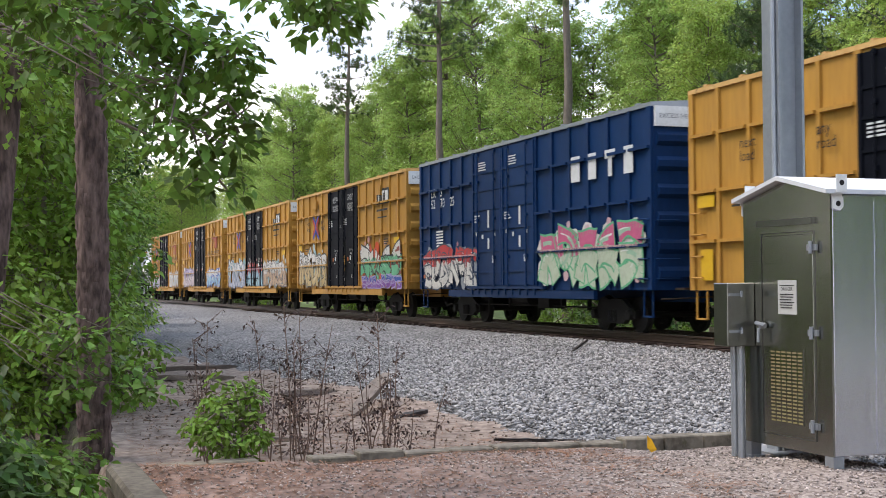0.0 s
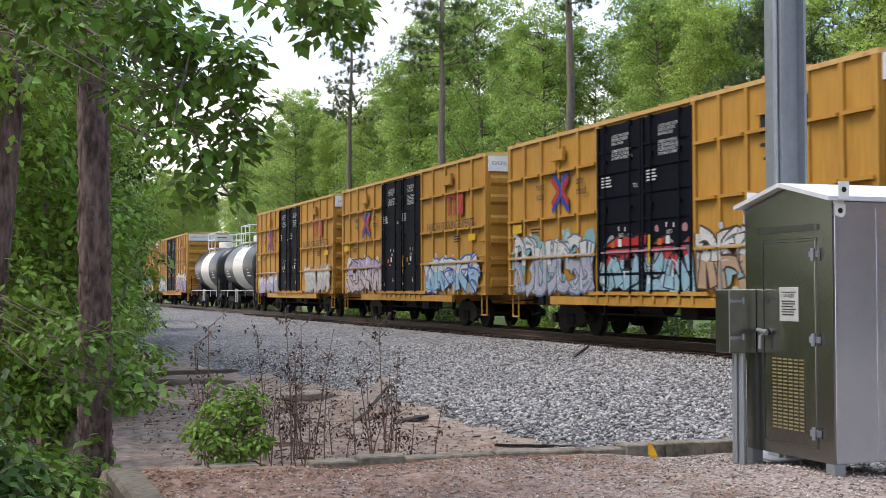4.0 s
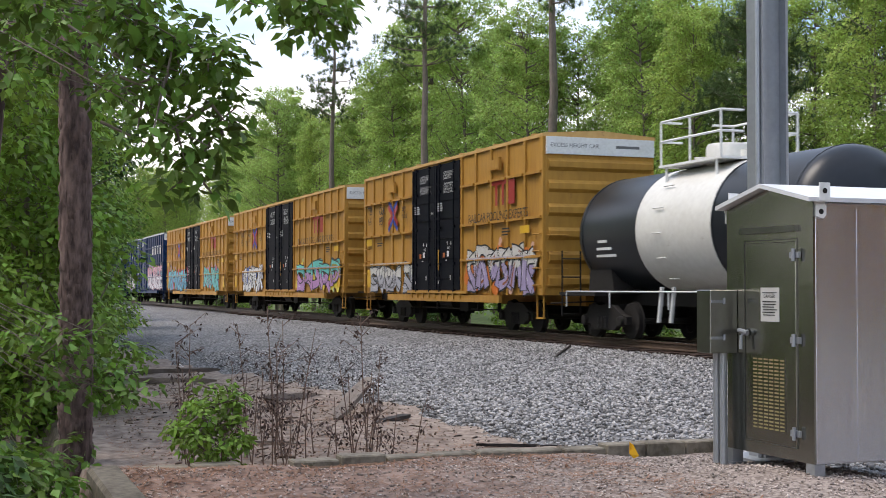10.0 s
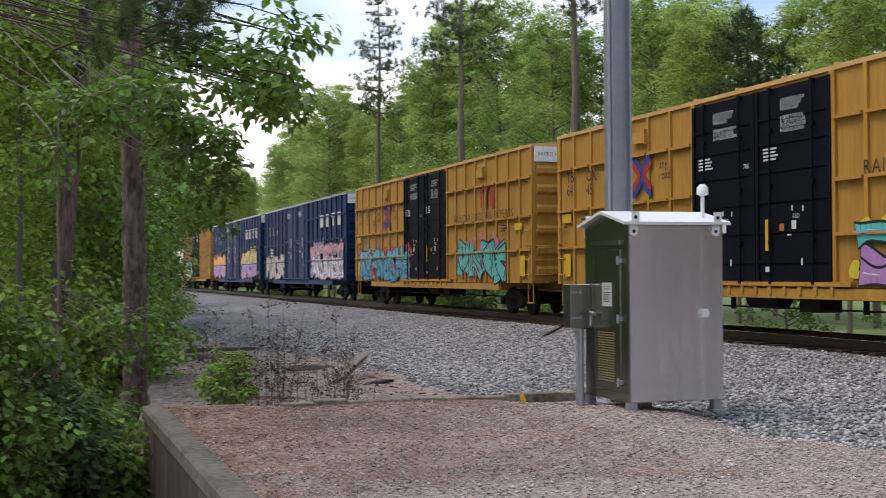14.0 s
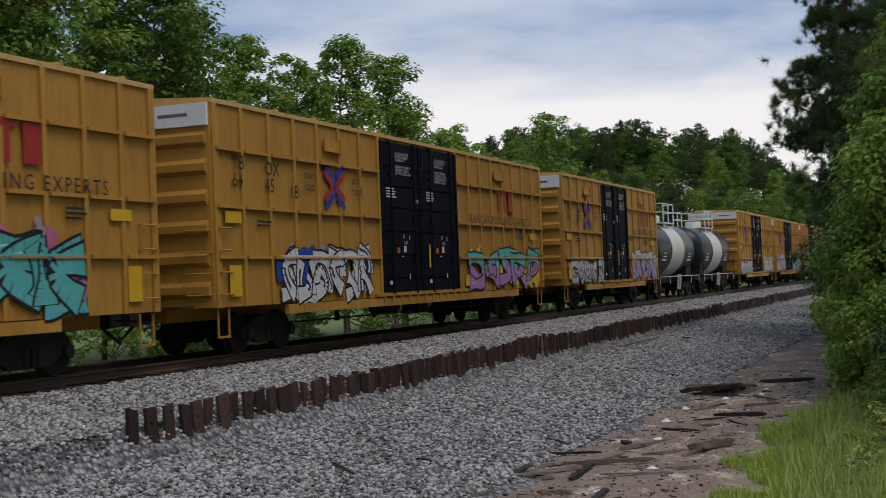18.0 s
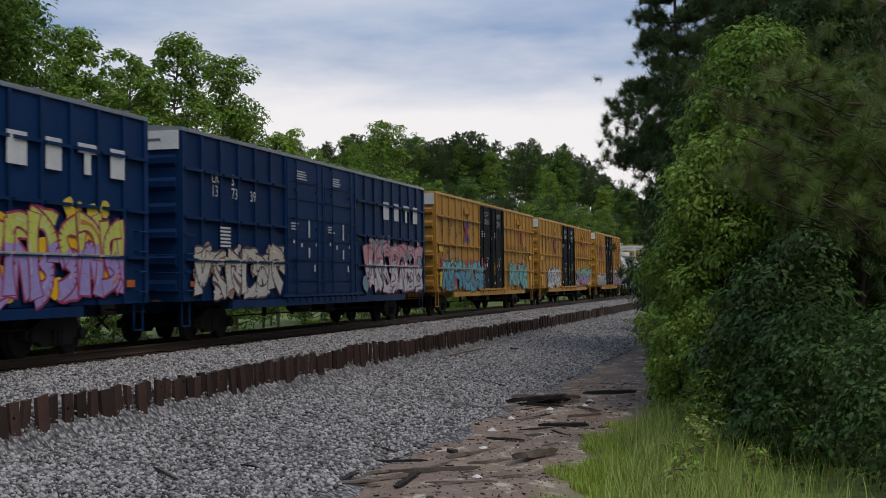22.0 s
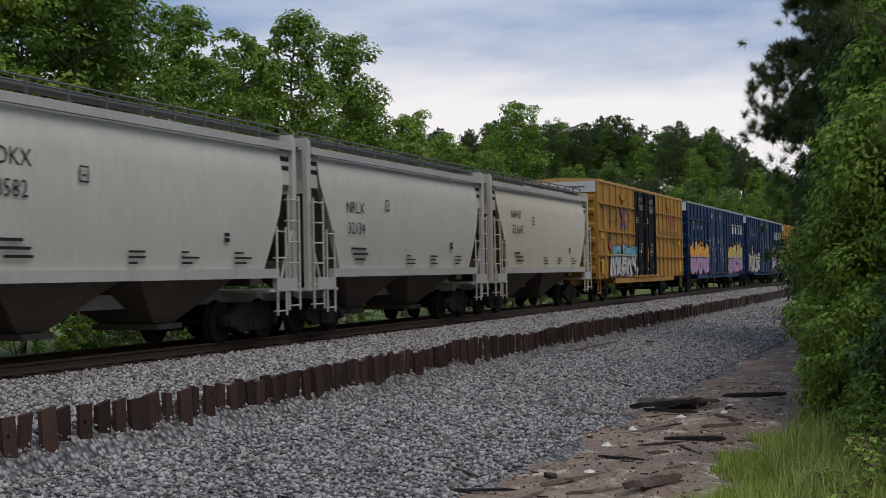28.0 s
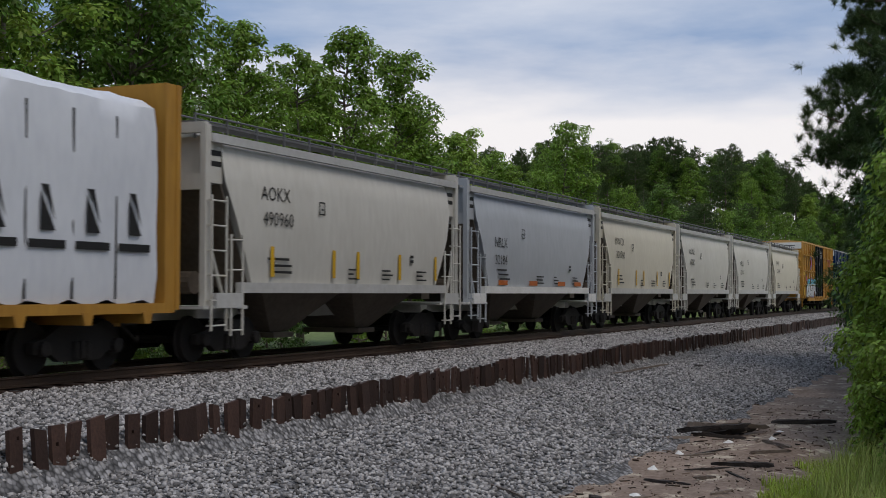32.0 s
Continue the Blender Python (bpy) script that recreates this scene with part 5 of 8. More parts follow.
def hopper(L, paint_mat, sill_mat, mark, style):
    car = thing("hopper_car", style["label"], "hopper car", "cars of the freight train")
    h = L / 2
    top, bot, hw = 4.15, 1.42, 1.5

    def shell():
        """Bulging side sheets with slanted ends, and two chutes below."""
        bm = bmesh.new()
        prof = [(0.0, top + 0.22), (0.7, top + 0.17), (1.22, top + 0.02), (1.36, top - 0.12), (1.46, 3.4), (hw + 0.02, 2.7), (hw, 2.0), (1.46, bot)]
        rows = []
        for x, cut in ((-h + 0.75, 0.0), (-h + 0.95, 0.0), (h - 0.95, 0.0), (h - 0.75, 0.0)):
            row = []
            for s in (-1, 1):
                pts = prof if s < 0 else prof[::-1]
                for y, z in pts:
                    if s > 0 and y == 0.0:
                        continue
                    inset = max(0.0, (3.3 - z)) * 0.52
                    xx = x + inset * (1 if x < 0 else -1)
                    row.append(bm.verts.new((xx, s * y, z)))
            rows.append(row)
        for a, b in zip(rows, rows[1:]):
            for i in range(len(a)):
                j = (i + 1) % len(a)
                bm.faces.new((a[i], a[j], b[j], b[i]))
        bm.faces.new(rows[0])
        bm.faces.new(rows[-1][::-1])
        return to_mesh("hopper_body", bm, paint_mat, True)
    body = part("hopper_body", shared(("hopper", L, paint_mat.name), shell), paint_mat, car)

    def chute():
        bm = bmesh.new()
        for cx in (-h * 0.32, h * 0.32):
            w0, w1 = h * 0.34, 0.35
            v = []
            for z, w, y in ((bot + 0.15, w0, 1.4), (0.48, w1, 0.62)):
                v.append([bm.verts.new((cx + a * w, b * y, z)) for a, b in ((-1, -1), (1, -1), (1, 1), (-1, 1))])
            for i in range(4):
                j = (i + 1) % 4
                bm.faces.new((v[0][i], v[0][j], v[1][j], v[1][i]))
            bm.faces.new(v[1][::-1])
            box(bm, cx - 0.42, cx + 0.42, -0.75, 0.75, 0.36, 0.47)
        return to_mesh("chute", bm, HOPPER_GRIME_SHADE)
    part("chute", shared(("chute", L), chute), HOPPER_GRIME_SHADE, car, "grimy discharge chutes")
    bm = bmesh.new()
    for s in (-1, 1):
        y0, y1 = sorted((s * 1.42, s * 1.56))
        box(bm, -h + 1.2, h - 1.2, y0, y1, 1.30, 1.5)
        for x in (-h + 0.35, h - 0.35):
            box(bm, min(x, x + (0.9 if x < 0 else -0.9)), max(x, x + (0.9 if x < 0 else -0.9)), y0, y1, 1.02, 1.3)
    box(bm, -h, h, -0.3, 0.3, 0.78, 1.05)
    for s in (-1, 1):
        box(bm, min(s * h, s * (h - 1.5)), max(s * h, s * (h - 1.5)), -1.5, 1.5, 1.0, 1.06)
    part("sill", bm, sill_mat, car, "pale side sill")
    bm = bmesh.new()
    for s in (-1, 1):
        prism(bm, [(-h + 0.3, top + 0.1), (h - 0.3, top + 0.1), (h - 0.3, top - 0.06), (-h + 0.3, top - 0.06)], s * 1.42 - 0.06, s * 1.42 + 0.06)
    part("eave", bm, HOPPER_ROOF, car)
    # roof hatches, running boards and their low rail
    bm = bmesh.new()
    for i in range(8):
        x = -h + 1.2 + (L - 2.4) * (i + 0.5) / 8
        box(bm, x - (L - 2.4) / 17, x + (L - 2.4) / 17, -0.35, 0.35, top + 0.22, top + 0.34)
    part("hatch", bm, HOPPER_ROOF, car)
    bm = bmesh.new()
    for y0 in (-1.15, 0.75):
        box(bm, -h + 0.2, h - 0.2, y0, y0 + 0.42, top + 0.3, top + 0.34)
        for yy in (y0, y0 + 0.42):
            rod(bm, (-h + 0.2, yy, top + 0.46), (h - 0.2, yy, top + 0.46), 0.02, 6)
        n = int(L / 1.1)
        for i in range(n + 1):
            x = -h + 0.2 + (L - 0.4) * i / n
            box(bm, x - 0.02, x + 0.02, y0 - 0.02, y0 + 0.02, top + 0.0, top + 0.48)
    part("running_board", bm, GRATE, car, "steel roof walkway with low rails")
    # end framing, ladders and slope-sheet braces
    for s in (-1, 1):
        bm = bmesh.new()
        for y in (-1.38, 1.38):
            box(bm, min(s * (h - 0.12), s * (h - 0.3)), max(s * (h - 0.12), s * (h - 0.3)), y - 0.06, y + 0.06, 1.05, top + 0.25)
            rod(bm, (s * (h - 0.9), y, 1.05), (s * (h - 0.2), y, 2.5), 0.04, 6)
        box(bm, min(s * (h - 0.14), s * (h - 0.28)), max(s * (h - 0.14), s * (h - 0.28)), -1.4, 1.4, top + 0.1, top + 0.3)
        box(bm, min(s * (h - 0.14), s * (h - 0.22)), max(s * (h - 0.14), s * (h - 0.22)), -1.4, 1.4, 3.2, 3.5)
        prism(bm, [(s * (h - 1.0), 3.1), (s * (h - 1.1), 3.0), (s * (h - 3.0), 1.2), (s * (h - 2.9), 1.2)], -0.5, 0.5)
        part("end_frame", bm, paint_mat, car)
    bm = bmesh.new()
    rod(bm, (-h + 0.9, -0.7, 1.5), (-h + 0.9, 0.6, 1.5), 0.22, 14)
    part("air_tank", bm, HOPPER_GRIME_SHADE, car)
    bm = bmesh.new()
    box(bm, h - 1.3, h - 0.8, -0.9, -0.3, 1.15, 1.7)
    part("brake_cylinder", bm, HOPPER_GRIME_SHADE, car)
    for s in (-1, 1):
        # closed upper end, and the slope sheet under it, its shade painted dark
        bm = bmesh.new()
        box(bm, min(s * (h - 0.8), s * (h - 0.31)), max(s * (h - 0.8), s * (h - 0.31)), -1.37, 1.37, 3.34, top + 0.04)
        panel = part("end_panel", bm, paint_mat, car)
        bars(panel, [(s * (h - 0.55) - 0.2, 3.85 - 0.2 * j, 0.4, 0.1) for j in range(2)], mark, -1.372)
        bm = bmesh.new()
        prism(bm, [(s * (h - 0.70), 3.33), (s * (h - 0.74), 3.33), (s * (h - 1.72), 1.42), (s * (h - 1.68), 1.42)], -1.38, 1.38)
        part("slope_sheet", bm, HOPPER_GRIME_SHADE, car, "slanted end sheet, its shade painted dark brown")
    for x in (-h + 0.45, h - 0.45):
        ladder(car, x, 0.7, 3.0, 6, paint_mat, y=-1.53, w=0.5)
    for x in (-h + 1.05, h - 1.05):
        ladder(car, x, 0.6, 2.3, 4, paint_mat, y=-1.54, w=0.4)

    def on_side(z):
        return -float(np.interp(z, [1.42, 2.0, 2.7, 3.4, 4.03], [1.46, 1.5, 1.52, 1.46, 1.36])) - 0.025
    if style.get("mark"):
        a, b = style["mark"]
        zz = style.get("mark_z", 3.25)
        letters(car, a, 0.4, -h + 2.0, zz - 0.12, mark, on_side(zz + 0.1), label="dark reporting mark")
        letters(car, b, 0.4, -h + 2.0, zz - 0.62, mark, on_side(zz - 0.4) - 0.01, label="dark reporting mark")
    yy = on_side(1.9) - 0.01
    rng = random.Random(style["seed"])
    bars(car, [(-h + 2.2 + i * 0.1, 1.95 - 0.13 * i, rng.uniform(0.6, 0.9), 0.05) for i in range(3)], mark, yy)
    bars(car, [(-h + 4.3, 2.95, 0.26, 0.03), (-h + 4.3, 3.2, 0.26, 0.03), (-h + 4.3, 2.95, 0.03, 0.26), (-h + 4.53, 2.95, 0.03, 0.26), (-h + 4.38, 3.05, 0.1, 0.04)], mark, on_side(3.05) - 0.01)
    bars(car, [(x, 1.8 - 0.1 * j, rng.uniform(0.25, 0.7), 0.04) for x in (-0.5, 1.2, h - 3.0) for j in range(3)], mark, yy)
    if style.get("stripes"):
        bars(car, [(x, 1.62, 0.14, 0.6) for x in (-h + 2.3, -h + 4.9, -0.1, 2.1, h - 1.9)], MARK_YELLOW, yy - 0.004, "stripe", "orange-yellow upright stripe")
    if style.get("band"):
        bars(car, [(x, 1.54, 0.75, 0.14) for x in (-h + 2.3, -1.2, 1.6, h - 2.8)], MARK_ORANGE, yy - 0.004, "stripe", "orange patch over the sill")
    bars(car, [(h - 3.4, 2.15 - 0.11 * j, 0.2, 0.07) for j in range(2)], mark, on_side(2.1) - 0.01)
    for x in (-h + 1.55, h - 1.55):
        truck(car, x)
    couplers(car, h)
    return car


def centerbeam(L):
    car = thing("centerbeam_car", "yellow bulkhead flat car loaded with white-wrapped lumber", "flat car", "cars of the freight train")
    h = L / 2
    bm = bmesh.new()
    box(bm, -h, h, -1.5, 1.5, 0.95, 1.12)
    box(bm, -h, h, -0.35, 0.35, 0.7, 0.95)
    for i in range(14):
        x = -h + 0.8 + (L - 1.6) * i / 13
        prism(bm, [(x - 0.14, 0.98), (x + 0.14, 0.98), (x + 0.08, 0.78), (x - 0.08, 0.78)], -1.52, 1.52)
    part("deck", bm, YELLOW, car)
    for s in (-1, 1):
        bm = bmesh.new()
        box(bm, min(s * h, s * (h - 0.3)), max(s * h, s * (h - 0.3)), -1.5, 1.5, 1.12, 4.95)
        for y in (-1.45, -0.7, 0.7, 1.45):
            box(bm, min(s * (h + 0.12), s * h), max(s * (h + 0.12), s * h), y - 0.07, y + 0.07, 1.0, 4.95)
        part("bulkhead", bm, YELLOW, car)
    pack = 4.35
    n = 4
    for k in range(n):
        bm = bmesh.new()
        x0, x1 = h - 0.5 - (k + 1) * (pack + 0.08), h - 0.5 - k * (pack + 0.08)
        rng = np.random.default_rng(20 + k)
        prof = [(-1.42, 1.14), (-1.46, 1.6), (-1.45, 2.4), (-1.47, 3.3), (-1.45, 4.1), (-1.38, 4.45), (-1.15, 4.63), (-0.5, 4.75), (0.5, 4.75), (1.38, 4.5), (1.45, 3.3), (1.42, 1.14)]
        m = 14
        rows = []
        for i in range(m + 1):
            x = x0 + (x1 - x0) * i / m
            rows.append([bm.verts.new((x, y + float(rng.normal(0, 0.012)), z + (float(rng.normal(0, 0.014)) if 1.2 < z else (0.05 * math.sin(x * 7))))) for y, z in prof])
        for a, b in zip(rows, rows[1:]):
            for i in range(len(prof) - 1):
                bm.faces.new((a[i], a[i + 1], b[i + 1], b[i]))
        bm.faces.new(rows[0])
        bm.faces.new(rows[-1][::-1])
        w = part("wrapped_lumber", bm, WRAP, car, "bundle wrapped in white printed sheet", smooth=True)
        bm2 = bmesh.new()
        for i in range(4):
            x = x0 + pack * (i + 0.5) / 4
            y = -1.49
            bm2.faces.new([bm2.verts.new(c) for c in ((x - 0.18, y, 2.85), (x - 0.18, y, 2.25), (x + 0.16, y, 2.25))])
            bm2.faces.new([bm2.verts.new(c) for c in ((x - 0.18, y, 2.95), (x + 0.0, y, 2.95), (x + 0.16, y, 2.4), (x - 0.02, y, 2.75))])
            box(bm2, x - 0.45, x + 0.4, y - 0.003, y, 1.98, 2.11)
            box(bm2, x - 0.5, x - 0.46, y + 0.03, y + 0.045, 1.2, 4.2)
        part("print", bm2, MARK_BLACK, w, "black printed emblem and bars")
    for x in (-h + 2.0, h - 2.0):
        truck(car, x)
    couplers(car, h)
    return car

PALE, GREY, TEAL, PINK, LAV = (0.55, 0.54, 0.50), (0.30, 0.31, 0.33), (0.05, 0.36, 0.38), (0.50, 0.10, 0.20), (0.34, 0.28, 0.45)
INK, RED, ORANGE, LIME, NAVY, SKY, MINT, TAN, PURPLE = (0.015, 0.015, 0.018), (0.45, 0.03, 0.03), (0.60, 0.16, 0.02), (0.45, 0.50, 0.06), (0.012, 0.06, 0.30), (0.25, 0.42, 0.50), (0.10, 0.38, 0.20), (0.42, 0.28, 0.15), (0.16, 0.04, 0.25)
LOW, HIGH = 1.02, 2.45
# metres of train ahead of each car's front, body length, kind and style
CONSIST = [
    (7.9, 15.6, "yellow", dict(new=False)),
    (25.1, 15.6, "blue", dict(mark=("LR\n52", "S\n70", "\n25"), tags=[(0.03, 0.33, LOW, 2.4, PALE, (0.05, 0.06, 0.08), (0.22, 0.25, 0.28), RED, 1, 6), (0.62, 0.97, LOW, 2.6, (0.42, 0.48, 0.36), MINT, PALE, PINK, 2, 5)])),
    (42.1, 15.9, "yellow", dict(new=False, tags=[(0.03, 0.33, LOW, 2.7, (0.45, 0.33, 0.15), (0.06, 0.05, 0.04), (0.22, 0.36, 0.36), PALE, 3, 6), (0.66, 0.97, LOW, 1.5, PURPLE, LAV, PURPLE, NAVY, 41, 8), (0.66, 0.96, 1.3, 2.75, MINT, INK, (0.55, 0.07, 0.02), PALE, 4, 4)])),
    (59.6, 15.7, "yellow", dict(new=False, tags=[(0.03, 0.34, LOW, 2.6, (0.35, 0.36, 0.42), (0.10, 0.13, 0.2), (0.18, 0.36, 0.38), PALE, 5, 7), (0.36, 0.62, LOW, 2.4, SKY, INK, GREY, RED, 6, 4), (0.64, 0.97, LOW, 2.4, (0.40, 0.27, 0.17), (0.05, 0.04, 0.04), (0.25, 0.38, 0.40), PALE, 7, 7)])),
    (77.0, 15.6, "yellow", dict(tags=[(0.04, 0.34, LOW, 2.4, (0.45, 0.36, 0.38), INK, PALE, LAV, 8, 5), (0.66, 0.97, LOW, 2.2, SKY, NAVY, GREY, PALE, 9, 5)])),
    (94.0, 15.5, "yellow", dict(tags=[(0.05, 0.33, LOW, 1.9, GREY, LAV, GREY, PALE, 10, 5), (0.68, 0.96, LOW, 2.2, (0.40, 0.38, 0.34), GREY, GREY, PALE, 11, 4)])),
    (110.7, 10.5, "tank", 0),
    (121.95, 10.5, "tank", 1),
    (133.1, 15.3, "yellow", dict(number=("64", "05", "02"), tags=[(0.05, 0.34, LOW, 2.0, (0.38, 0.38, 0.42), INK, GREY, PALE, 12, 5), (0.66, 0.97, LOW, 2.4, LAV, INK, ORANGE, PALE, 13, 6)])),
    (150.95, 21.0, "yellow", dict(number=("64", "45", "18"), tags=[(0.115, 0.335, LOW - 0.05, 2.25, (0.62, 0.62, 0.6), INK, NAVY, (0.62, 0.62, 0.6), 14, 6), (0.645, 0.97, LOW, 2.3, (0.40, 0.20, 0.42), INK, (0.62, 0.48, 0.04), (0.08, 0.45, 0.40), 15, 5)])),
    (173.9, 21.3, "yellow", dict(number=("64", "47", "54"), tags=[(0.04, 0.41, LOW - 0.05, 2.5, (0.06, 0.30, 0.42), INK, (0.48, 0.04, 0.12), (0.10, 0.46, 0.52), 16, 8), (0.68, 0.9, LOW, 2.5, (0.10, 0.44, 0.42), INK, (0.55, 0.14, 0.26), (0.08, 0.40, 0.36), 17, 4)])),
    (197.0, 21.3, "blue", dict(tags=[(0.03, 0.29, LOW, 2.4, PALE, (0.10, 0.06, 0.07), (0.36, 0.22, 0.16), (0.55, 0.52, 0.42), 18, 6), (0.64, 0.97, LOW, 2.9, (0.62, 0.62, 0.66), (0.22, 0.05, 0.09), (0.20, 0.34, 0.40), (0.55, 0.30, 0.34), 19, 7)])),
    (220.0, 21.3, "blue", dict(mark=("BK\n15", "TY\n78", "\n58"), tags=[(0.03, 0.31, LOW, 2.75, (0.36, 0.34, 0.66), (0.55, 0.05, 0.02), (0.80, 0.26, 0.015), (0.84, 0.50, 0.04), 20, 7), (0.66, 0.94, LOW, 2.95, (0.36, 0.30, 0.60), (0.34, 0.04, 0.10), (0.82, 0.48, 0.02), (0.55, 0.60, 0.12), 21, 7)])),
    (242.9, 18.3, "yellow", dict(number=("63", "46", "40"), tags=[(0.10, 0.38, LOW - 0.05, 2.6, (0.60, 0.60, 0.60), INK, (0.42, 0.04, 0.12), (0.10, 0.46, 0.55), 22, 5)])),
    (262.0, 12.3, "hopper", (HOPPER_CREAM, HOPPER_ROOF, dict(label="cream covered hopper car with slanted ends", mark=("NAHX", "321647"), seed=1))),
    (274.7, 12.3, "hopper", (HOPPER_BEIGE, HOPPER_ROOF, dict(label="pale grey covered hopper car with slanted ends", mark=("NRLX", "32134"), seed=2, mark_z=2.95))),
    (287.3, 12.3, "hopper", (HOPPER_BEIGE, HOPPER_ROOF, dict(label="pale beige covered hopper car with slanted ends", mark=("AOKX", "48582"), seed=3))),
    (299.9, 12.3, "hopper", (HOPPER_CREAM, HOPPER_ROOF, dict(label="rust-stained cream covered hopper car with slanted ends", mark=("MWCX", "300760"), seed=4, stripes=True))),
    (312.6, 12.3, "hopper", (HOPPER_GREY, WHITE, dict(label="blue-grey covered hopper car with a white side sill", mark=("NRLX", "32184"), seed=5, band=True, mark_z=2.75))),
    (325.3, 12.3, "hopper", (HOPPER_BEIGE, HOPPER_ROOF, dict(label="beige covered hopper car with yellow stripes", mark=("AOKX", "490960"), seed=6, stripes=True))),
    (338.5, 22.0, "centerbeam", None),
]
TRAIN = []
for ahead, L, kind, style in CONSIST:
    if kind == "tank":
        car = tank_car(L, style)
    elif kind == "hopper":
        car = hopper(L, style[0], style[1], MARK_BLACK, style[2])
    elif kind == "centerbeam":
        car = centerbeam(L)
    else:
        car = boxcar(L, kind, style)
    TRAIN.append((car, ahead + L / 2))

# ---- the signal cabinet and its pole ----
def build_cabinet():
    cab = thing("signal_cabinet", "tall brushed aluminium railway signal cabinet on steel feet", "signal cabinet", at=pose(-8.58, -9.12, -0.30))
    w, d, h = 1.22, 1.22, 2.15           # front width along -x, depth along +y
    bm = bmesh.new()
    box(bm, -w, 0, 0.02, d, 0.1, h)
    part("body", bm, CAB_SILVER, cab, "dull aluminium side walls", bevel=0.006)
    bm = bmesh.new()
    pts = [(-w, 0.1), (0, 0.1), (0, h), (-w * 0.5, h + 0.14), (-w, h)]
    prism(bm, pts, 0.0, 0.018)
    front = part("front_wall", bm, CAB_REFLECT, cab, "brushed aluminium front with a low gable")
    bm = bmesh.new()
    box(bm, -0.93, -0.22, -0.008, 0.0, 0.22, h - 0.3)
    door = part("door", bm, CAB_REFLECT, cab, "flush aluminium door with a vent grille, toned dark for reflected woods", bevel=0.004)
    bm = bmesh.new()
    for x in (-0.94, -0.21):
        box(bm, x - 0.0025, x + 0.0025, -0.010, 0.0, 0.2, h - 0.28)
    for z in (0.2, h - 0.28):
        box(bm, -0.94, -0.21, -0.010, 0.0, z - 0.0025, z + 0.0025)
    box(bm, -0.98, -0.2, -0.03, 0.0, h - 0.22, h - 0.17)
    part("door_frame", bm, CAB_BOX, door, "thin edge round the door")
    for z in (0.32, 1.06, 1.74):
        bm = bmesh.new()
        box(bm, -0.27, -0.15, -0.03, -0.005, z - 0.025, z + 0.025)
        rod(bm, (-0.2, -0.045, z - 0.05), (-0.2, -0.045, z + 0.05), 0.016, 8)
        part("hinge", bm, GALV, door)
    vent = bmesh.new()
    box(bm=vent, x0=-0.82, x1=-0.36, y0=-0.012, y1=-0.008, z0=0.30, z1=0.92)
    grille = part("vent", vent, CAB_REFLECT, door)
    for i in range(6):
        bm = bmesh.new()
        for k in range(20):
            x, z = -0.81 + 0.076 * i, 0.315 + k * 0.0298
            box(bm, x, x + 0.055, -0.0145, -0.012, z, z + 0.013)
        part("louvre", bm, VENT, grille, "column of olive-yellow vent slots")
    bm = bmesh.new()
    box(bm, -0.70, -0.44, -0.012, -0.008, 1.20, 1.48)
    plate = part("notice", bm, NOTICE, door, "faded pale warning notice")
    part("lettering", lettering("DANGER", 0.04, MARK_BLACK), None, plate, at=pose(-0.655, -0.0135, 1.395))
    bars(plate, [(-0.67, 1.435 - 0.0, 0.2, 0.006)] + [(-0.67 + 0.01 * (i % 2), 1.36 - 0.022 * i, 0.19 - 0.015 * (i % 3), 0.008) for i in range(6)], MARK_BLACK, -0.012)
    bm = bmesh.new()
    rod(bm, (-0.95, -0.06, 1.12), (-0.82, -0.06, 1.10), 0.02, 8)
    rod(bm, (-0.88, -0.02, 1.1), (-0.88, -0.07, 1.1), 0.025, 8)
    rod(bm, (-0.9, -0.07, 1.08), (-0.9, -0.075, 0.96), 0.014, 8)
    part("handle", bm, GALV, door, "steel latch with a padlock")
    # meter box on the front, with conduits
    bm = bmesh.new()
    box(bm, -1.28, -1.06, -0.27, -0.002, 0.92, 1.46)
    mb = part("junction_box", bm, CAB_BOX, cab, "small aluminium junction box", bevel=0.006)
    bm = bmesh.new()
    for z in (1.05, 1.36):
        box(bm, -1.06, -1.045, -0.26, -0.13, z - 0.012, z + 0.012)
        rod(bm, (-1.045, -0.14, z - 0.02), (-1.045, -0.14, z + 0.03), 0.012, 8)
    part("latch", bm, GALV, mb)
    for x in (-1.235, -1.13):
        bm = bmesh.new()
        rod(bm, (x, -0.1, -0.03), (x, -0.1, 0.94), 0.032, 10)
        part("conduit", bm, GALV, cab, "grey conduit down to the ground")
    bm = bmesh.new()
    for sgn in (0, 1):
        xa, xb = ((-w - 0.06, -w / 2), (-w / 2, 0.06))[sgn]
        za, zb = ((h + 0.0, h + 0.15), (h + 0.15, h + 0.0))[sgn]
        prism(bm, [(xa, za), (xb, zb), (xb, zb + 0.035), (xa, za + 0.035)], -0.08, d + 0.08)
    part("roof", bm, CAB_TOP, cab, "pale folded sheet roof")
    for x, y in ((0.0, 0.06), (0.0, d - 0.1), (-w - 0.055, 0.06)):
        bm = bmesh.new()
        box(bm, x - 0.004, x + 0.008, y - 0.05, y + 0.05, h - 0.02, h + 0.05)
        box(bm, x + 0.065, x + 0.073, y - 0.05, y + 0.05, h + 0.01, h + 0.15)
        prism_x = [(y - 0.05, h - 0.02), (y + 0.05, h - 0.02), (y + 0.05, h - 0.1), (y + 0.02, h - 0.13), (y - 0.05, h - 0.11)]
        lo = [bm.verts.new((x + 0.008, p, q)) for p, q in prism_x]
        hi = [bm.verts.new((x + 0.024, p, q)) for p, q in prism_x]
        bm.faces.new(lo)
        bm.faces.new(hi[::-1])
        for i in range(5):
            j = (i + 1) % 5
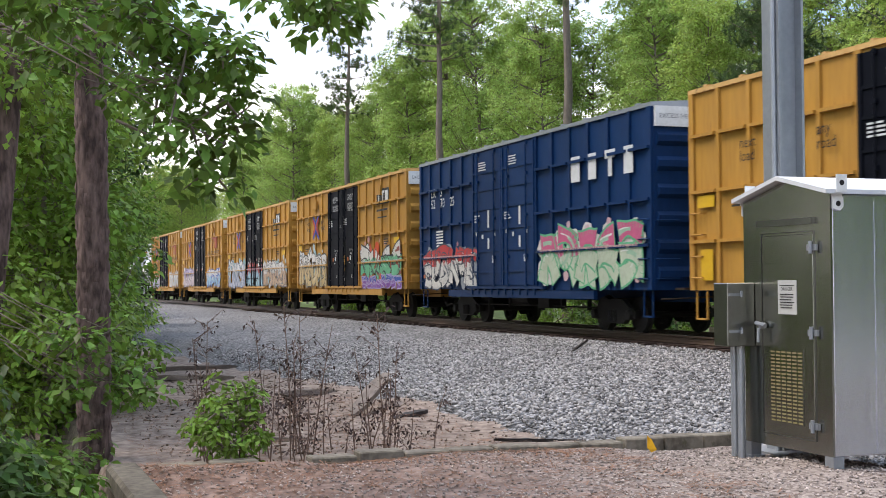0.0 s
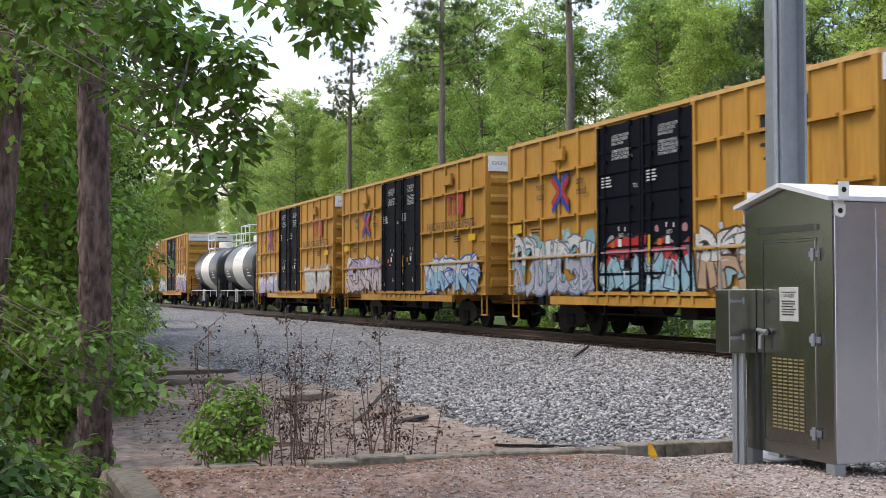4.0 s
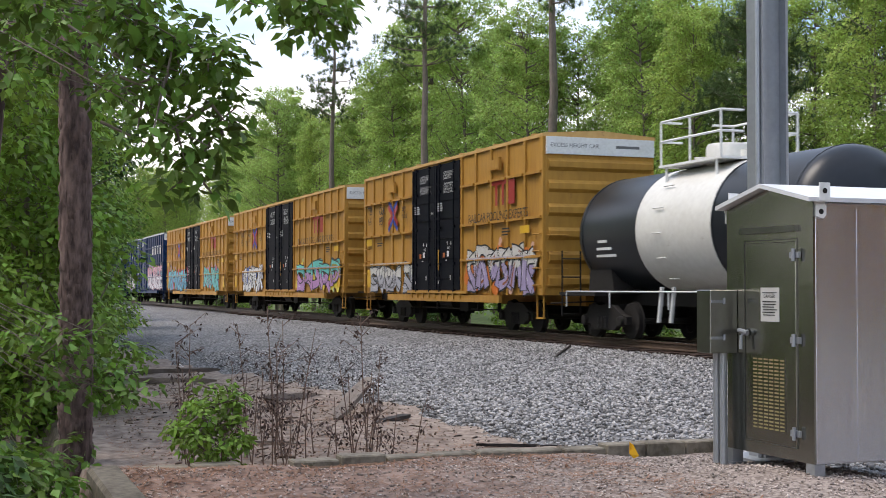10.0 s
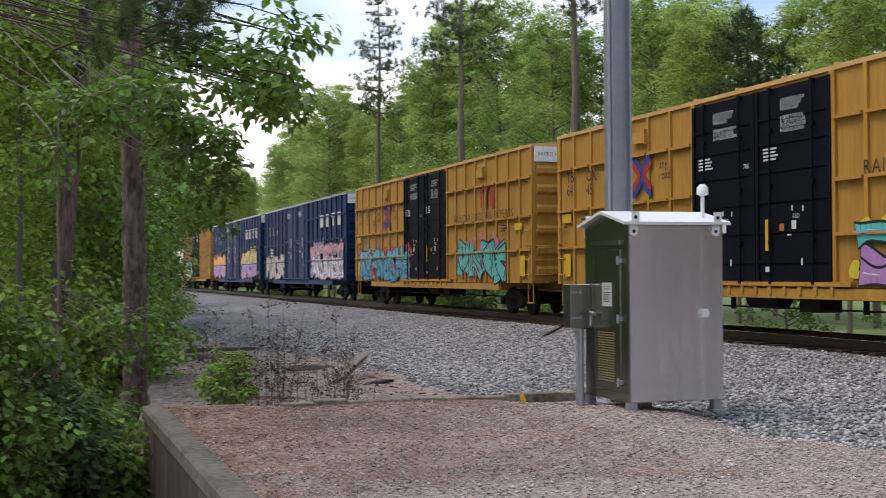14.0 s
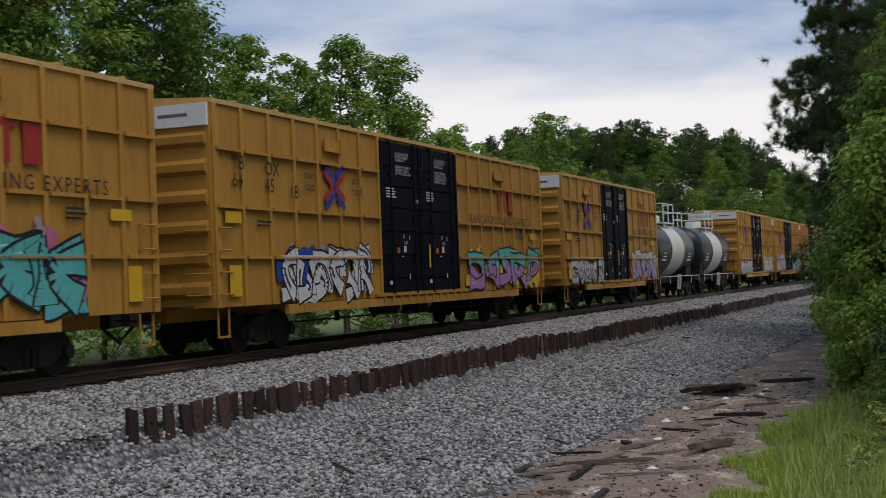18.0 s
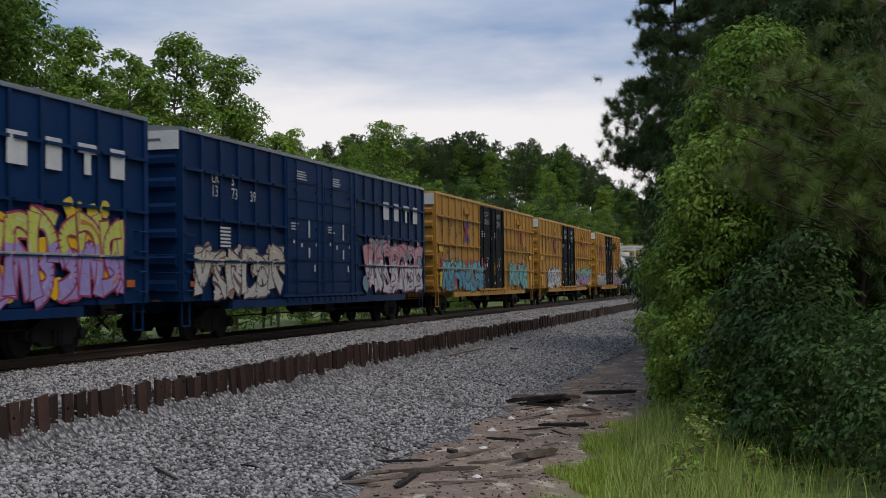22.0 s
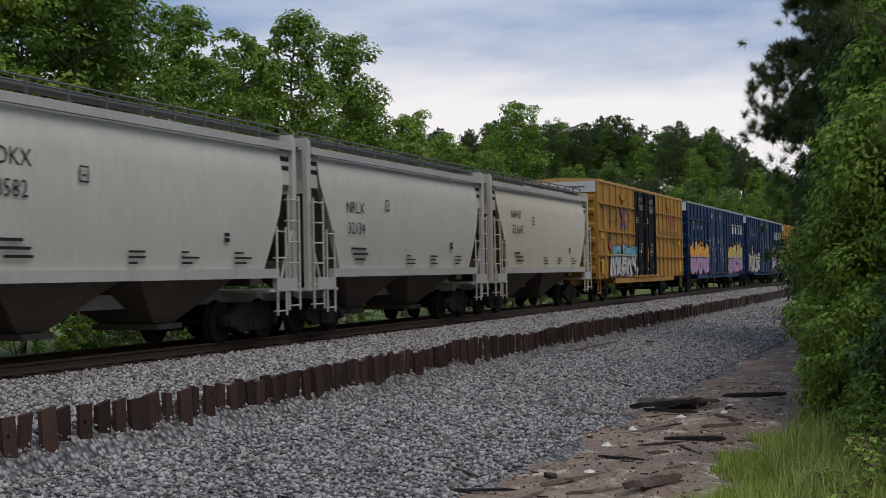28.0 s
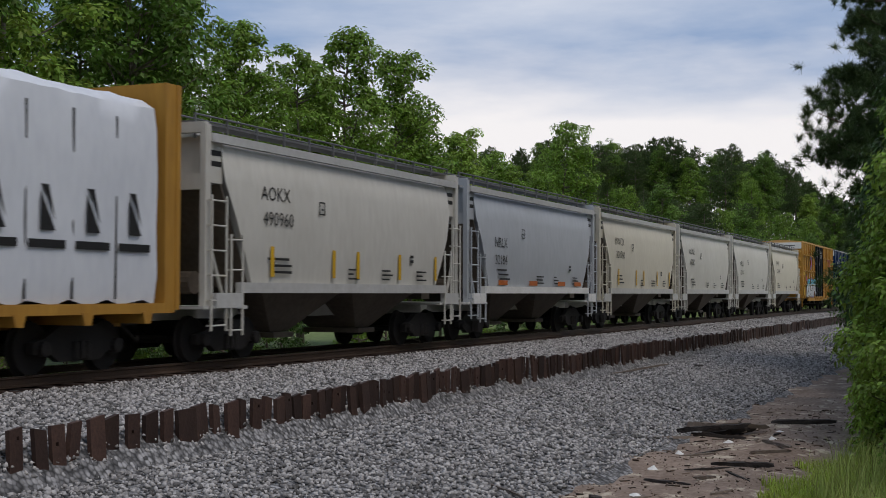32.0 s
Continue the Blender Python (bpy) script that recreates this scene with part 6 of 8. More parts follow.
            bm.faces.new((lo[i], hi[i], hi[j], lo[j]))
        lug = part("lifting_lug", bm, WHITE, cab, "pale bent lifting bracket")
        for z, xx in ((h - 0.075, x + 0.024), (h + 0.085, x + 0.073)):
            bm = bmesh.new()
            rod(bm, (xx - 0.002, y, z), (xx + 0.003, y, z), 0.022, 12)
            part("bolt_hole", bm, RUNNING, lug)
    bm = bmesh.new()
    rod(bm, (0.012, d - 0.25, 1.12), (0.05, d - 0.25, 1.12), 0.045, 12)
    box(bm, 0.0, 0.03, d - 0.29, d - 0.21, 1.07, 1.17)
    part("outlet", bm, WHITE, cab)
    bm = bmesh.new()
    for y in (0.42, 0.95):
        box(bm, -0.0005, 0.004, y - 0.008, y + 0.008, 0.12, h - 0.05)
    part("seam", bm, CAB_SILVER, cab)
    for x in (-w + 0.02, -0.06):
        for y in (0.05, d - 0.08):
            bm = bmesh.new()
            box(bm, x - 0.05, x + 0.06, y - 0.05, y + 0.05, -0.03, 0.1)
            box(bm, x - 0.08, x + 0.09, y - 0.07, y + 0.07, -0.04, -0.015)
            part("foot", bm, GALV, cab)
    bm = bmesh.new()
    rod(bm, (-0.25, d - 0.12, h + 0.05), (-0.25, d - 0.12, h + 0.36), 0.022, 10)
    lathe(bm, [(h + 0.36, 0.035), (h + 0.38, 0.07), (h + 0.46, 0.065), (h + 0.5, 0.03)], 'z', 14, (-0.25, d - 0.12, 0))
    part("sensor_mast", bm, WHITE, cab, "short mast with a white domed sensor", smooth=True)


def build_pole():
    pole = thing("signal_pole", "tall galvanised steel pole behind the cabinet", "pole", at=pose(-9.97, -8.58, -0.35))
    bm = bmesh.new()
    prof = [(-0.13, -0.13), (0.13, -0.13), (0.13, -0.105), (0.03, -0.105), (0.03, 0.105), (0.13, 0.105), (0.13, 0.13), (-0.13, 0.13), (-0.13, 0.105), (-0.03, 0.105), (-0.03, -0.105), (-0.13, -0.105)]
    lo = [bm.verts.new((x, y, 0)) for x, y in prof]
    hi = [bm.verts.new((x, y, 9.5)) for x, y in prof]
    for i in range(12):
        j = (i + 1) % 12
        bm.faces.new((lo[i], lo[j], hi[j], hi[i]))
    bm.faces.new(lo[::-1])
    bm.faces.new(hi)
    part("shaft", bm, GALV, pole, "rolled steel column")
    bm = bmesh.new()
    rod(bm, (0.07, -0.15, 0), (0.07, -0.15, 9.5), 0.022, 8)
    part("cable_pipe", bm, GALV, pole)
    bm = bmesh.new()
    box(bm, -0.3, 0.3, -0.3, 0.3, -0.02, 0.03)
    part("base_plate", bm, GALV, pole)


# ---- crossing gate and flashing lights ----
def build_gate():
    g = thing("crossing_gate", "lowered red and white striped railway crossing gate with flashing lights", "crossing gate", at=pose(6.13, -5.4, -0.16))
    bm = bmesh.new()
    rod(bm, (0, 0, 0), (0, 0, 4.6), 0.065, 14)
    mast = part("mast", bm, GALV, g, smooth=True)
    bm = bmesh.new()
    box(bm, -0.2, 0.2, -0.2, 0.2, 0.0, 0.5)
    part("mast_base", bm, GALV, mast, bevel=0.01)
    bm = bmesh.new()
    box(bm, -0.28, 0.28, -0.02, 0.3, 0.75, 1.35)
    part("gate_motor", bm, GALV, g, "grey gate mechanism case", bevel=0.02)
    a = Vector((-0.35, -0.12, 1.11))
    b = Vector((-4.8, -1.6, 1.31))
    n = 16
    for i in range(n):
        p, q = a + (b - a) * i / n, a + (b - a) * (i + 1) / n
        bm = bmesh.new()
        s = 1 - 0.35 * i / n
        u = (b - a).normalized()
        side = Vector((-u.y, u.x, 0)) * 0.018
        up = Vector((0, 0, 0.06 * s))
        v = [bm.verts.new(c) for c in (p - side - up, q - side - up, q + side - up, p + side - up, p - side + up, q - side + up, q + side + up, p + side + up)]
        for f in ((0, 3, 2, 1), (4, 5, 6, 7), (0, 1, 5, 4), (1, 2, 6, 5), (2, 3, 7, 6), (3, 0, 4, 7)):
            bm.faces.new([v[k] for k in f])
        part("arm_stripe", bm, ARM_RED if i % 2 else ARM_WHITE, g, "red stripe" if i % 2 else "white stripe")
    for f in (0.695, 0.985):
        p = a + (b - a) * f + Vector((0, 0, 0.1))
        bm = bmesh.new()
        box(bm, p.x - 0.09, p.x + 0.09, p.y - 0.05, p.y + 0.05, p.z - 0.03, p.z + 0.05)
        part("arm_lamp", bm, LAMP_RED, g, "lit red arm lamp", bevel=0.01)
    bm = bmesh.new()
    rod(bm, (-0.55, -0.12, 2.45), (0.55, -0.12, 2.45), 0.035, 8)
    box(bm, -0.07, 0.07, -0.16, 0.0, 2.35, 2.55)
    cross = part("cross_arm", bm, GALV, g)
    for x, lit in ((-0.46, False), (-0.08, True)):
        bm = bmesh.new()
        lathe(bm, [(-0.0, 0.25), (0.02, 0.25), (0.03, 0.15), (0.16, 0.12)], 'y', 20, (x, -0.32, 2.45))
        lamp = part("light_unit", bm, RUNNING, g, "black round backplate with a hood", smooth=True)
        bm = bmesh.new()
        lathe(bm, [(-0.02, 0.14), (0.0, 0.15)], 'y', 18, (x, -0.34, 2.45))
        part("lens", bm, LAMP_RED if lit else MARK_RED, lamp, "red lens")
    for s in (-1, 1):
        bm = bmesh.new()
        r = Matrix.Rotation(radians(45 * s), 4, 'Y')
        box(bm, -0.6, 0.6, -0.012, 0.012, -0.115, 0.115)
        bmesh.ops.transform(bm, matrix=Matrix.Translation((0, -0.12 - 0.015 * s, 3.55)) @ r, verts=bm.verts[:])
        part("crossbuck", bm, WHITE, g, "white crossbuck blade")
    bm = bmesh.new()
    box(bm, -0.15, 0.15, -0.1, -0.085, 1.75, 2.05)
    sign = part("notice", bm, MARK_BLUE, g, "small blue emergency notice")
    bars(sign, [(-0.12, 1.98 - 0.06 * i, 0.22, 0.025) for i in range(4)], MARK_WHITE, -0.1)


# ---- small things on the ground ----
def build_small():
    bm = bmesh.new()
    rng = random.Random(2)
    for i in range(13):
        y0 = -14.0 + i * 0.42
        if i == 2:
            continue
        box(bm, -10.98 + rng.uniform(-0.02, 0.02), -10.76 + rng.uniform(-0.03, 0.02), y0 + rng.uniform(0, 0.02), y0 + 0.41, -0.6, -0.272 + rng.uniform(-0.02, 0.012))
    solid("kerb", bm, MOSSY_KERB, "weathered concrete kerb along the edge of the gravel pad", "kerb", bevel=0.012)
    wall = thing("retaining_wall", "low timber and concrete retaining wall above the ditch", "retaining wall")
    bm = bmesh.new()
    box(bm, -10.72, -3.6, -14.42, -14.16, -0.42, -0.24)
    part("cap", bm, MOSSY, wall, "dirty mossy concrete cap", bevel=0.03)
    for i in range(24):
        bm = bmesh.new()
        x = -10.7 + i * 0.295
        box(bm, x, x + 0.285, -14.4, -14.3, -2.4, -0.42)
        part("plank", bm, WALL_WOOD, wall, bevel=0.006)

    def timber(x, y, z, L, w, h, rz, ry=0.0, label="charred broken length of old railway tie", jag=0.03, seed=0):
        z = max(float(ground_height(x, y)), float(ballast_height(np.array(x), np.array(y))) if abs(y) < 10.5 else -9) + h * 0.5 + z
        r = random.Random(seed)
        bm = bmesh.new()
        n = 10
        rows = []
        jag = min(jag, 0.14 * h)
        for i in range(n + 1):
            u = -L / 2 + L * i / n
            t = 1 - r.uniform(0.3, 0.75) * (abs(i - n / 2) / (n / 2)) ** 8 - r.uniform(0, 0.18)
            rows.append([bm.verts.new((u + r.uniform(-jag, jag), a * w / 2 * t + r.uniform(-jag, jag), b * h / 2 * t + r.uniform(-jag, jag))) for a, b in ((-1, -1), (1, -1), (1, 1), (-1, 1))])
        for a, b in zip(rows, rows[1:]):
            for i in range(4):
                j = (i + 1) % 4
                bm.faces.new((a[i], a[j], b[j], b[i]))
        bm.faces.new(rows[0])
        bm.faces.new(rows[-1][::-1])
        solid("timber", bm, CHAR if seed % 3 == 1 else OLD_WOOD, label if seed % 3 == 1 else "weathered grey length of split old timber", "timber", "old timbers on the ground", at=pose(x, y, z, 0, ry, rz))

    for k, (x, y, z, L, w, hh, turn, tilt) in enumerate(TIMBERS):
        slim = 0.5 if x > 14 else 1.0
        timber(x, y, z, L, w * slim, hh * (0.85 if x > 14 else 1.0), turn, tilt, seed=k)
    more = random.Random(71)
    for k in range(26):
        x = 17.5 + 16 * more.random()
        timber(x, more.uniform(-11.9, -9.7), 0.0, more.uniform(0.25, 1.1), more.uniform(0.03, 0.1), more.uniform(0.02, 0.06), more.uniform(-80, 40), more.uniform(-3, 3), seed=40 + k)
    for k in range(7):
        # charred heap
        timber(30.4 + more.uniform(-0.8, 0.9), -10.5 + more.uniform(-0.5, 0.4), more.uniform(0.0, 0.14), more.uniform(0.35, 1.0), more.uniform(0.05, 0.11), more.uniform(0.05, 0.1), more.uniform(-110, -20), more.uniform(-9, 9), seed=3 * k + 70)
    # splinters and bark scraps
    r = np.random.default_rng(15)
    vs, fs = [], []
    for i in range(900):
        if i % 3:
            x, y = 16 + 20 * r.random() ** 1.3, r.uniform(-12.2, -9.6)
        else:
            x, y = -11.4 - 14 * r.random(), r.uniform(-13.4, -9.6)
        z = float(ground_height(x, y)) + 0.012
        L, w, hh = 0.012 + 0.075 * r.random() ** 2.5, r.uniform(0.003, 0.011), r.uniform(0.003, 0.009)
        a, k = r.uniform(0, 3.14), len(vs)
        c, q = math.cos(a), math.sin(a)
        for sz in (-1, 1):
            for sx, sy in ((-1, -1), (1, -1), (1, 1), (-1, 1)):
                vs.append((x + sx * L * c - sy * w * q, y + sx * L * q + sy * w * c, z + sz * hh + r.normal(0, 0.004)))
        fs += [(k, k + 3, k + 2, k + 1), (k + 4, k + 5, k + 6, k + 7), (k, k + 1, k + 5, k + 4), (k + 1, k + 2, k + 6, k + 5), (k + 2, k + 3, k + 7, k + 6), (k + 3, k, k + 4, k + 7)]
    tagged(new("wood_scraps", mesh_from("wood_scraps", vs, fs, SCRAP)), "splinters and bark scraps strewn over the bare earth", "debris", kind="stuff")
    n = 9000
    x = np.where(r.random(n) < 0.6, -10.6 + 6.5 * r.random(n) ** 1.4, -11.2 - 9 * r.random(n))
    y = np.where(x > -10.9, -14.2 + 4.2 * r.random(n) ** 1.3, r.uniform(-13.8, -9.8, n))
    z = ground_height(x, y) + 0.012 + 0.02 * r.random(n)
    a, L = r.uniform(0, 6.28, n), r.uniform(0.04, 0.1, n)
    d = np.stack([np.cos(a) * L, np.sin(a) * L, r.normal(0, 0.004, n)], -1)
    u = np.stack([-np.sin(a), np.cos(a), 0 * a], -1) * 0.0035
    c = np.stack([x, y, z], -1)
    v = np.stack([c - d - u, c - d + u, c + d + u, c + d - u], 1).reshape(-1, 3)
    tagged(new("pine_straw", mesh_from("pine_straw", v, np.arange(4 * n).reshape(-1, 4), STRAW)), "reddish brown pine straw strewn over the gravel", "debris", kind="stuff")
    flag = thing("marker_flag", "small yellow plastic marker flag on a wire", "flag", at=pose(-10.38, -9.77, float(ground_height(-10.38, -9.77))))
    bm = bmesh.new()
    rod(bm, (0, 0, -0.03), (0, 0, 0.18), 0.003, 5)
    part("wire", bm, GALV, flag)
    bm = bmesh.new()
    v = [bm.verts.new(c) for c in ((0, 0, 0.17), (0.05, 0.02, 0.14), (0.09, 0.05, 0.05), (0.03, 0.03, 0.02), (0, 0, 0.06))]
    bm.faces.new(v)
    bmesh.ops.solidify(bm, geom=bm.faces[:], thickness=0.003)
    part("flag", bm, FLAG, flag)
    for x, y in ((13.1, -7.6), (13.45, -7.75)):
        bm = bmesh.new()
        rod(bm, (0, 0, -0.1), (0.02, 0, 0.5), 0.012, 6)
        solid("iron_stake", bm, RAIL, "thin rusty iron stake in the ballast", "stake", "stakes in the ballast", at=pose(x, y, float(ballast_height(np.array(x), np.array(y)))))


# x, y, height over the ground, length, width, thickness, turn, tilt
TIMBERS = [
    (-17.2, -10.3, 0.2, 2.3, 0.2, 0.09, 152, -9), (-16.1, -10.1, 0.0, 1.1, 0.12, 0.06, 140, 0), (-20.2, -10.4, 0.0, 1.6, 0.16, 0.1, 130, 3), (-24.5, -12.0, 0.02, 2.4, 0.14, 0.1, 75, 0), (-27.0, -2.4, 0.03, 3.2, 0.05, 0.05, 148, -2),
    (-14.4, -12.2, 0, 1.0, 0.1, 0.06, 60, 0), (-28, -11.4, 0.02, 2.8, 0.14, 0.1, 100, 0), (-13.0, -9.7, 0.0, 0.9, 0.05, 0.04, 60, 0),
    (30.7, -10.3, 0.05, 1.0, 0.2, 0.16, -70, 5), (30.9, -10.75, 0.12, 1.3, 0.13, 0.1, -28, 5), (32.5, -11.5, 0.0, 1.2, 0.16, 0.1, -62, 0), (22.5, -11.75, 0.02, 1.1, 0.2, 0.13, -22, 2),
    (20.95, -10.75, 0.02, 1.35, 0.18, 0.07, -44, 3), (20.2, -10.6, 0.0, 1.3, 0.2, 0.06, 3, 0), (19.6, -10.0, 0.0, 0.95, 0.1, 0.04, -48, 0), (18.7, -10.7, 0.0, 0.4, 0.14, 0.07, -80, 0), (26.5, -11.5, 0.0, 0.85, 0.16, 0.08, -76, 0), (22.1, -11.2, 0.0, 0.7, 0.13, 0.05, -45, 0),
    (19.0, -7.8, 0.02, 2.7, 0.05, 0.05, 37, 2), (19.9, -8.6, 0.0, 0.45, 0.06, 0.05, 60, 0), (22.4, -9.55, 0.02, 1.1, 0.06, 0.04, 43, 0), (40.6, -6.1, 0.05, 3.4, 0.08, 0.06, 158, 4), (33.5, -8.8, 0.0, 1.4, 0.07, 0.05, 30, 0), (45.0, -6.9, 0.05, 2.2, 0.08, 0.06, 20, 3),
    (29.0, -9.9, 0.0, 0.8, 0.06, 0.05, -60, 0), (24.6, -10.9, 0.0, 0.7, 0.1, 0.05, 70, 0), (18.2, -10.0, 0.0, 0.6, 0.05, 0.04, -20, 0), (28.2, -11.6, 0.0, 0.7, 0.09, 0.06, -50, 0),
]
build_cabinet()
build_pole()
build_gate()
build_small()

# ---- plants ----
def leaf_cloud(centres, spread, per, size, rng, droop=0.3, narrow=0.6, flat=0.62):
    """Folded leaves that shingle a lobe round each centre: vertices and triangles."""
    n = len(centres) * per
    c = np.repeat(np.asarray(centres, float), per, 0)
    s = np.repeat(np.asarray(spread, float).reshape(-1, 1) if np.ndim(spread) else np.full((len(centres), 1), spread), per, 0)
    out = rng.normal(0, 1, (n, 3)) + np.array([0, 0, 0.25])
    out /= np.linalg.norm(out, axis=1, keepdims=True)
    p = c + out * s * rng.uniform(0.45, 1.0, (n, 1)) ** 0.5 * rng.uniform(1.1, 1.75, (n, 1)) * np.array([1.1, 1.1, flat])
    w = out * 0.75 + np.array([0, 0, 0.75]) + rng.normal(0, 0.38, (n, 3))
    w /= np.linalg.norm(w, axis=1, keepdims=True)
    d = rng.normal(0, 1, (n, 3)) + out * 0.8 - np.array([0, 0, droop * 2.0])
    d -= w * np.sum(d * w, 1, keepdims=True)
    d /= np.linalg.norm(d, axis=1, keepdims=True) + 1e-6
    u = np.cross(d, w)
    L = (size * rng.uniform(0.6, 1.25, n))[:, None]
    base, tip = p - w * L * 0.06, p + d * L - w * L * 0.12
    left = p + d * L * 0.42 + u * L * narrow * 0.5
    right = p + d * L * 0.42 - u * L * narrow * 0.5
    v = np.stack([base, left, tip, right], 1).reshape(-1, 3)
    k = np.arange(n)[:, None] * 4
    f = np.concatenate([k + np.array([0, 2, 1]), k + np.array([0, 3, 2])], 1).reshape(-1, 3)
    return v, f


def limb_mesh(name, runs, material, sides=7):
    """Tapered limbs: runs of (points, radii)."""
    vs, fs = [], []
    for pts, rad in runs:
        pts = np.asarray(pts, float)
        base = len(vs)
        for i, (p, r) in enumerate(zip(pts, rad)):
            d = pts[min(i + 1, len(pts) - 1)] - pts[max(i - 1, 0)]
            d = d / (np.linalg.norm(d) + 1e-9)
            a = np.cross(d, (0.3, 1, 0.2) if abs(d[2]) > 0.8 else (0, 0, 1))
            a /= np.linalg.norm(a)
            b = np.cross(d, a)
            for k in range(sides):
                t = 6.2832 * k / sides
                vs.append(p + (a * math.cos(t) + b * math.sin(t)) * r)
        for i in range(len(pts) - 1):
            for k in range(sides):
                j = (k + 1) % sides
                fs.append((base + i * sides + k, base + i * sides + j, base + (i + 1) * sides + j, base + (i + 1) * sides + k))
    return mesh_from(name, vs, fs, material, True)


def tree_meshes(seed, H, crown_from, radius, clumps, per, size, leafy, bark, spread=0.55, top=0.35):
    rng = np.random.default_rng(seed)
    n = 9
    bend = rng.normal(0, 0.03 * H, 2)
    zs = np.linspace(-0.4, H * 0.95, n)
    line = np.stack([bend[0] * (zs / H) ** 2, bend[1] * (zs / H) ** 2, zs], -1) + rng.normal(0, 0.05, (n, 3)) * [1, 1, 0]
    r0 = 0.0075 * H + 0.03
    runs = [(line, np.linspace(r0, 0.03, n))]
    cs, sp = [], []
    for i in range(clumps):
        f = rng.random() ** 0.85
        z = H * (crown_from + (1.02 - crown_from) * f)
        env = radius * (math.sin(min(1, (f + 0.12) / 0.45) * math.pi / 2) if f < 0.33 else (1 - ((f - 0.33) / 0.67) ** 1.7 * (1 - top)))
        a = rng.uniform(0, 6.28)
        q = env * math.sqrt(rng.uniform(0.12, 1.0)) * rng.uniform(0.75, 1.15)
        tz = np.interp(z, zs, np.arange(n))
        tr = line[min(int(tz), n - 1)]
        c = np.array([tr[0] + q * math.cos(a), tr[1] + q * math.sin(a), z + rng.normal(0, 0.02 * H)])
        cs.append(c)
        sp.append(spread * rng.uniform(0.6, 1.3) * (0.6 + 0.4 * (1 - f)))
        if i % 4 == 0:
            s = np.array([tr[0], tr[1], max(z - q * 0.6, H * crown_from * 0.7)])
            m = (s + c) / 2 + np.array([0, 0, -0.08 * q])
            runs.append(([s, m, c], [0.025 + 0.002 * H, 0.025, 0.01]))
    v, f = leaf_cloud(cs, sp, per, size, rng)
    return limb_mesh("trunk", runs, bark), mesh_from("crown", v, f, leafy)


def needle_cloud(centres, radius, per, length, rng, wide=0.02):
    """Brushes of thin needles that fan up and out from shoot tips."""
    n = len(centres) * per
    axis = rng.normal(0, 0.55, (len(centres), 3)) + np.array([0, 0, 0.8])
    axis = np.repeat(axis / np.linalg.norm(axis, axis=1, keepdims=True), per, 0)
    c = np.repeat(np.asarray(centres, float), per, 0) + axis * rng.uniform(-1.6, 1.0, (n, 1)) * radius
    d = rng.normal(0, 0.62, (n, 3)) + axis * 0.75
    d /= np.linalg.norm(d, axis=1, keepdims=True)
    u = np.cross(d, rng.normal(0, 1, (n, 3)))
    u /= np.linalg.norm(u, axis=1, keepdims=True) + 1e-6
    L = (length * rng.uniform(0.7, 1.2, n))[:, None]
    v = np.stack([c - u * L * wide, c + u * L * wide, c + d * L], 1).reshape(-1, 3)
    return v, np.arange(n * 3).reshape(-1, 3)


def pine_meshes(seed, H, crown_from, radius, tips, per, length, bark=None, dome=False):
    rng = np.random.default_rng(seed)
    n = 10
    zs = np.linspace(-0.4, H, n)
    line = np.stack([rng.normal(0, 0.06, n), rng.normal(0, 0.06, n), zs], -1)
    runs = [(line, np.linspace(0.012 * H + 0.03, 0.03, n))]
    cs = []
    whorls = int((1 - crown_from) * H / 0.75)
    for w in range(whorls):
        f = w / max(1, whorls - 1)
        z = H * (crown_from + (0.98 - crown_from) * f)
        for b in range(rng.integers(4, 7)):
            a = rng.uniform(0, 6.28)
            L = radius * (0.25 + 0.75 * math.sqrt(max(0.0, 1 - abs(1.55 * f - 0.55) ** 2.4)) if dome else 1 - 0.75 * f) * rng.uniform(0.55, 1.1)
            e = np.array([math.cos(a) * L, math.sin(a) * L, z + 0.22 * L + rng.normal(0, 0.1)])
            s = np.array([0, 0, z])
            m = (s + e) / 2 + np.array([0, 0, -0.06 * L])
            runs.append(([s, m, e], [0.045, 0.03, 0.01]))
            for k in range(max(2, int(tips * L / radius))):
                t = rng.uniform(0.35, 1.0)
                cs.append(s + (e - s) * t + rng.normal(0, 0.16 * L + 0.08, 3) * np.array([1, 1, 0.5]))
    v, f = needle_cloud(cs, 0.26 if dome else 0.07, per * 3 // 2, length * 0.9, rng, 0.055 if dome else 0.024)
    return limb_mesh("trunk", runs, bark or BARK_PINE), mesh_from("crown", v, f, NEEDLE)


KINDS = {}


def plant(name, kind, x, y, turn, scale, label, group, category="tree", z=None):
    trunk, crown = KINDS[kind]
    zz = float(ground_height(x, y)) if z is None else z
    ob = thing(name, label, category, group, Matrix.Translation((x, y, zz)) @ Matrix.Rotation(radians(turn), 4, 'Z') @ Matrix.Diagonal((scale, scale, scale, 1)))
    part("trunk", trunk, None, ob)
    part("crown", crown, None, ob)
    return ob


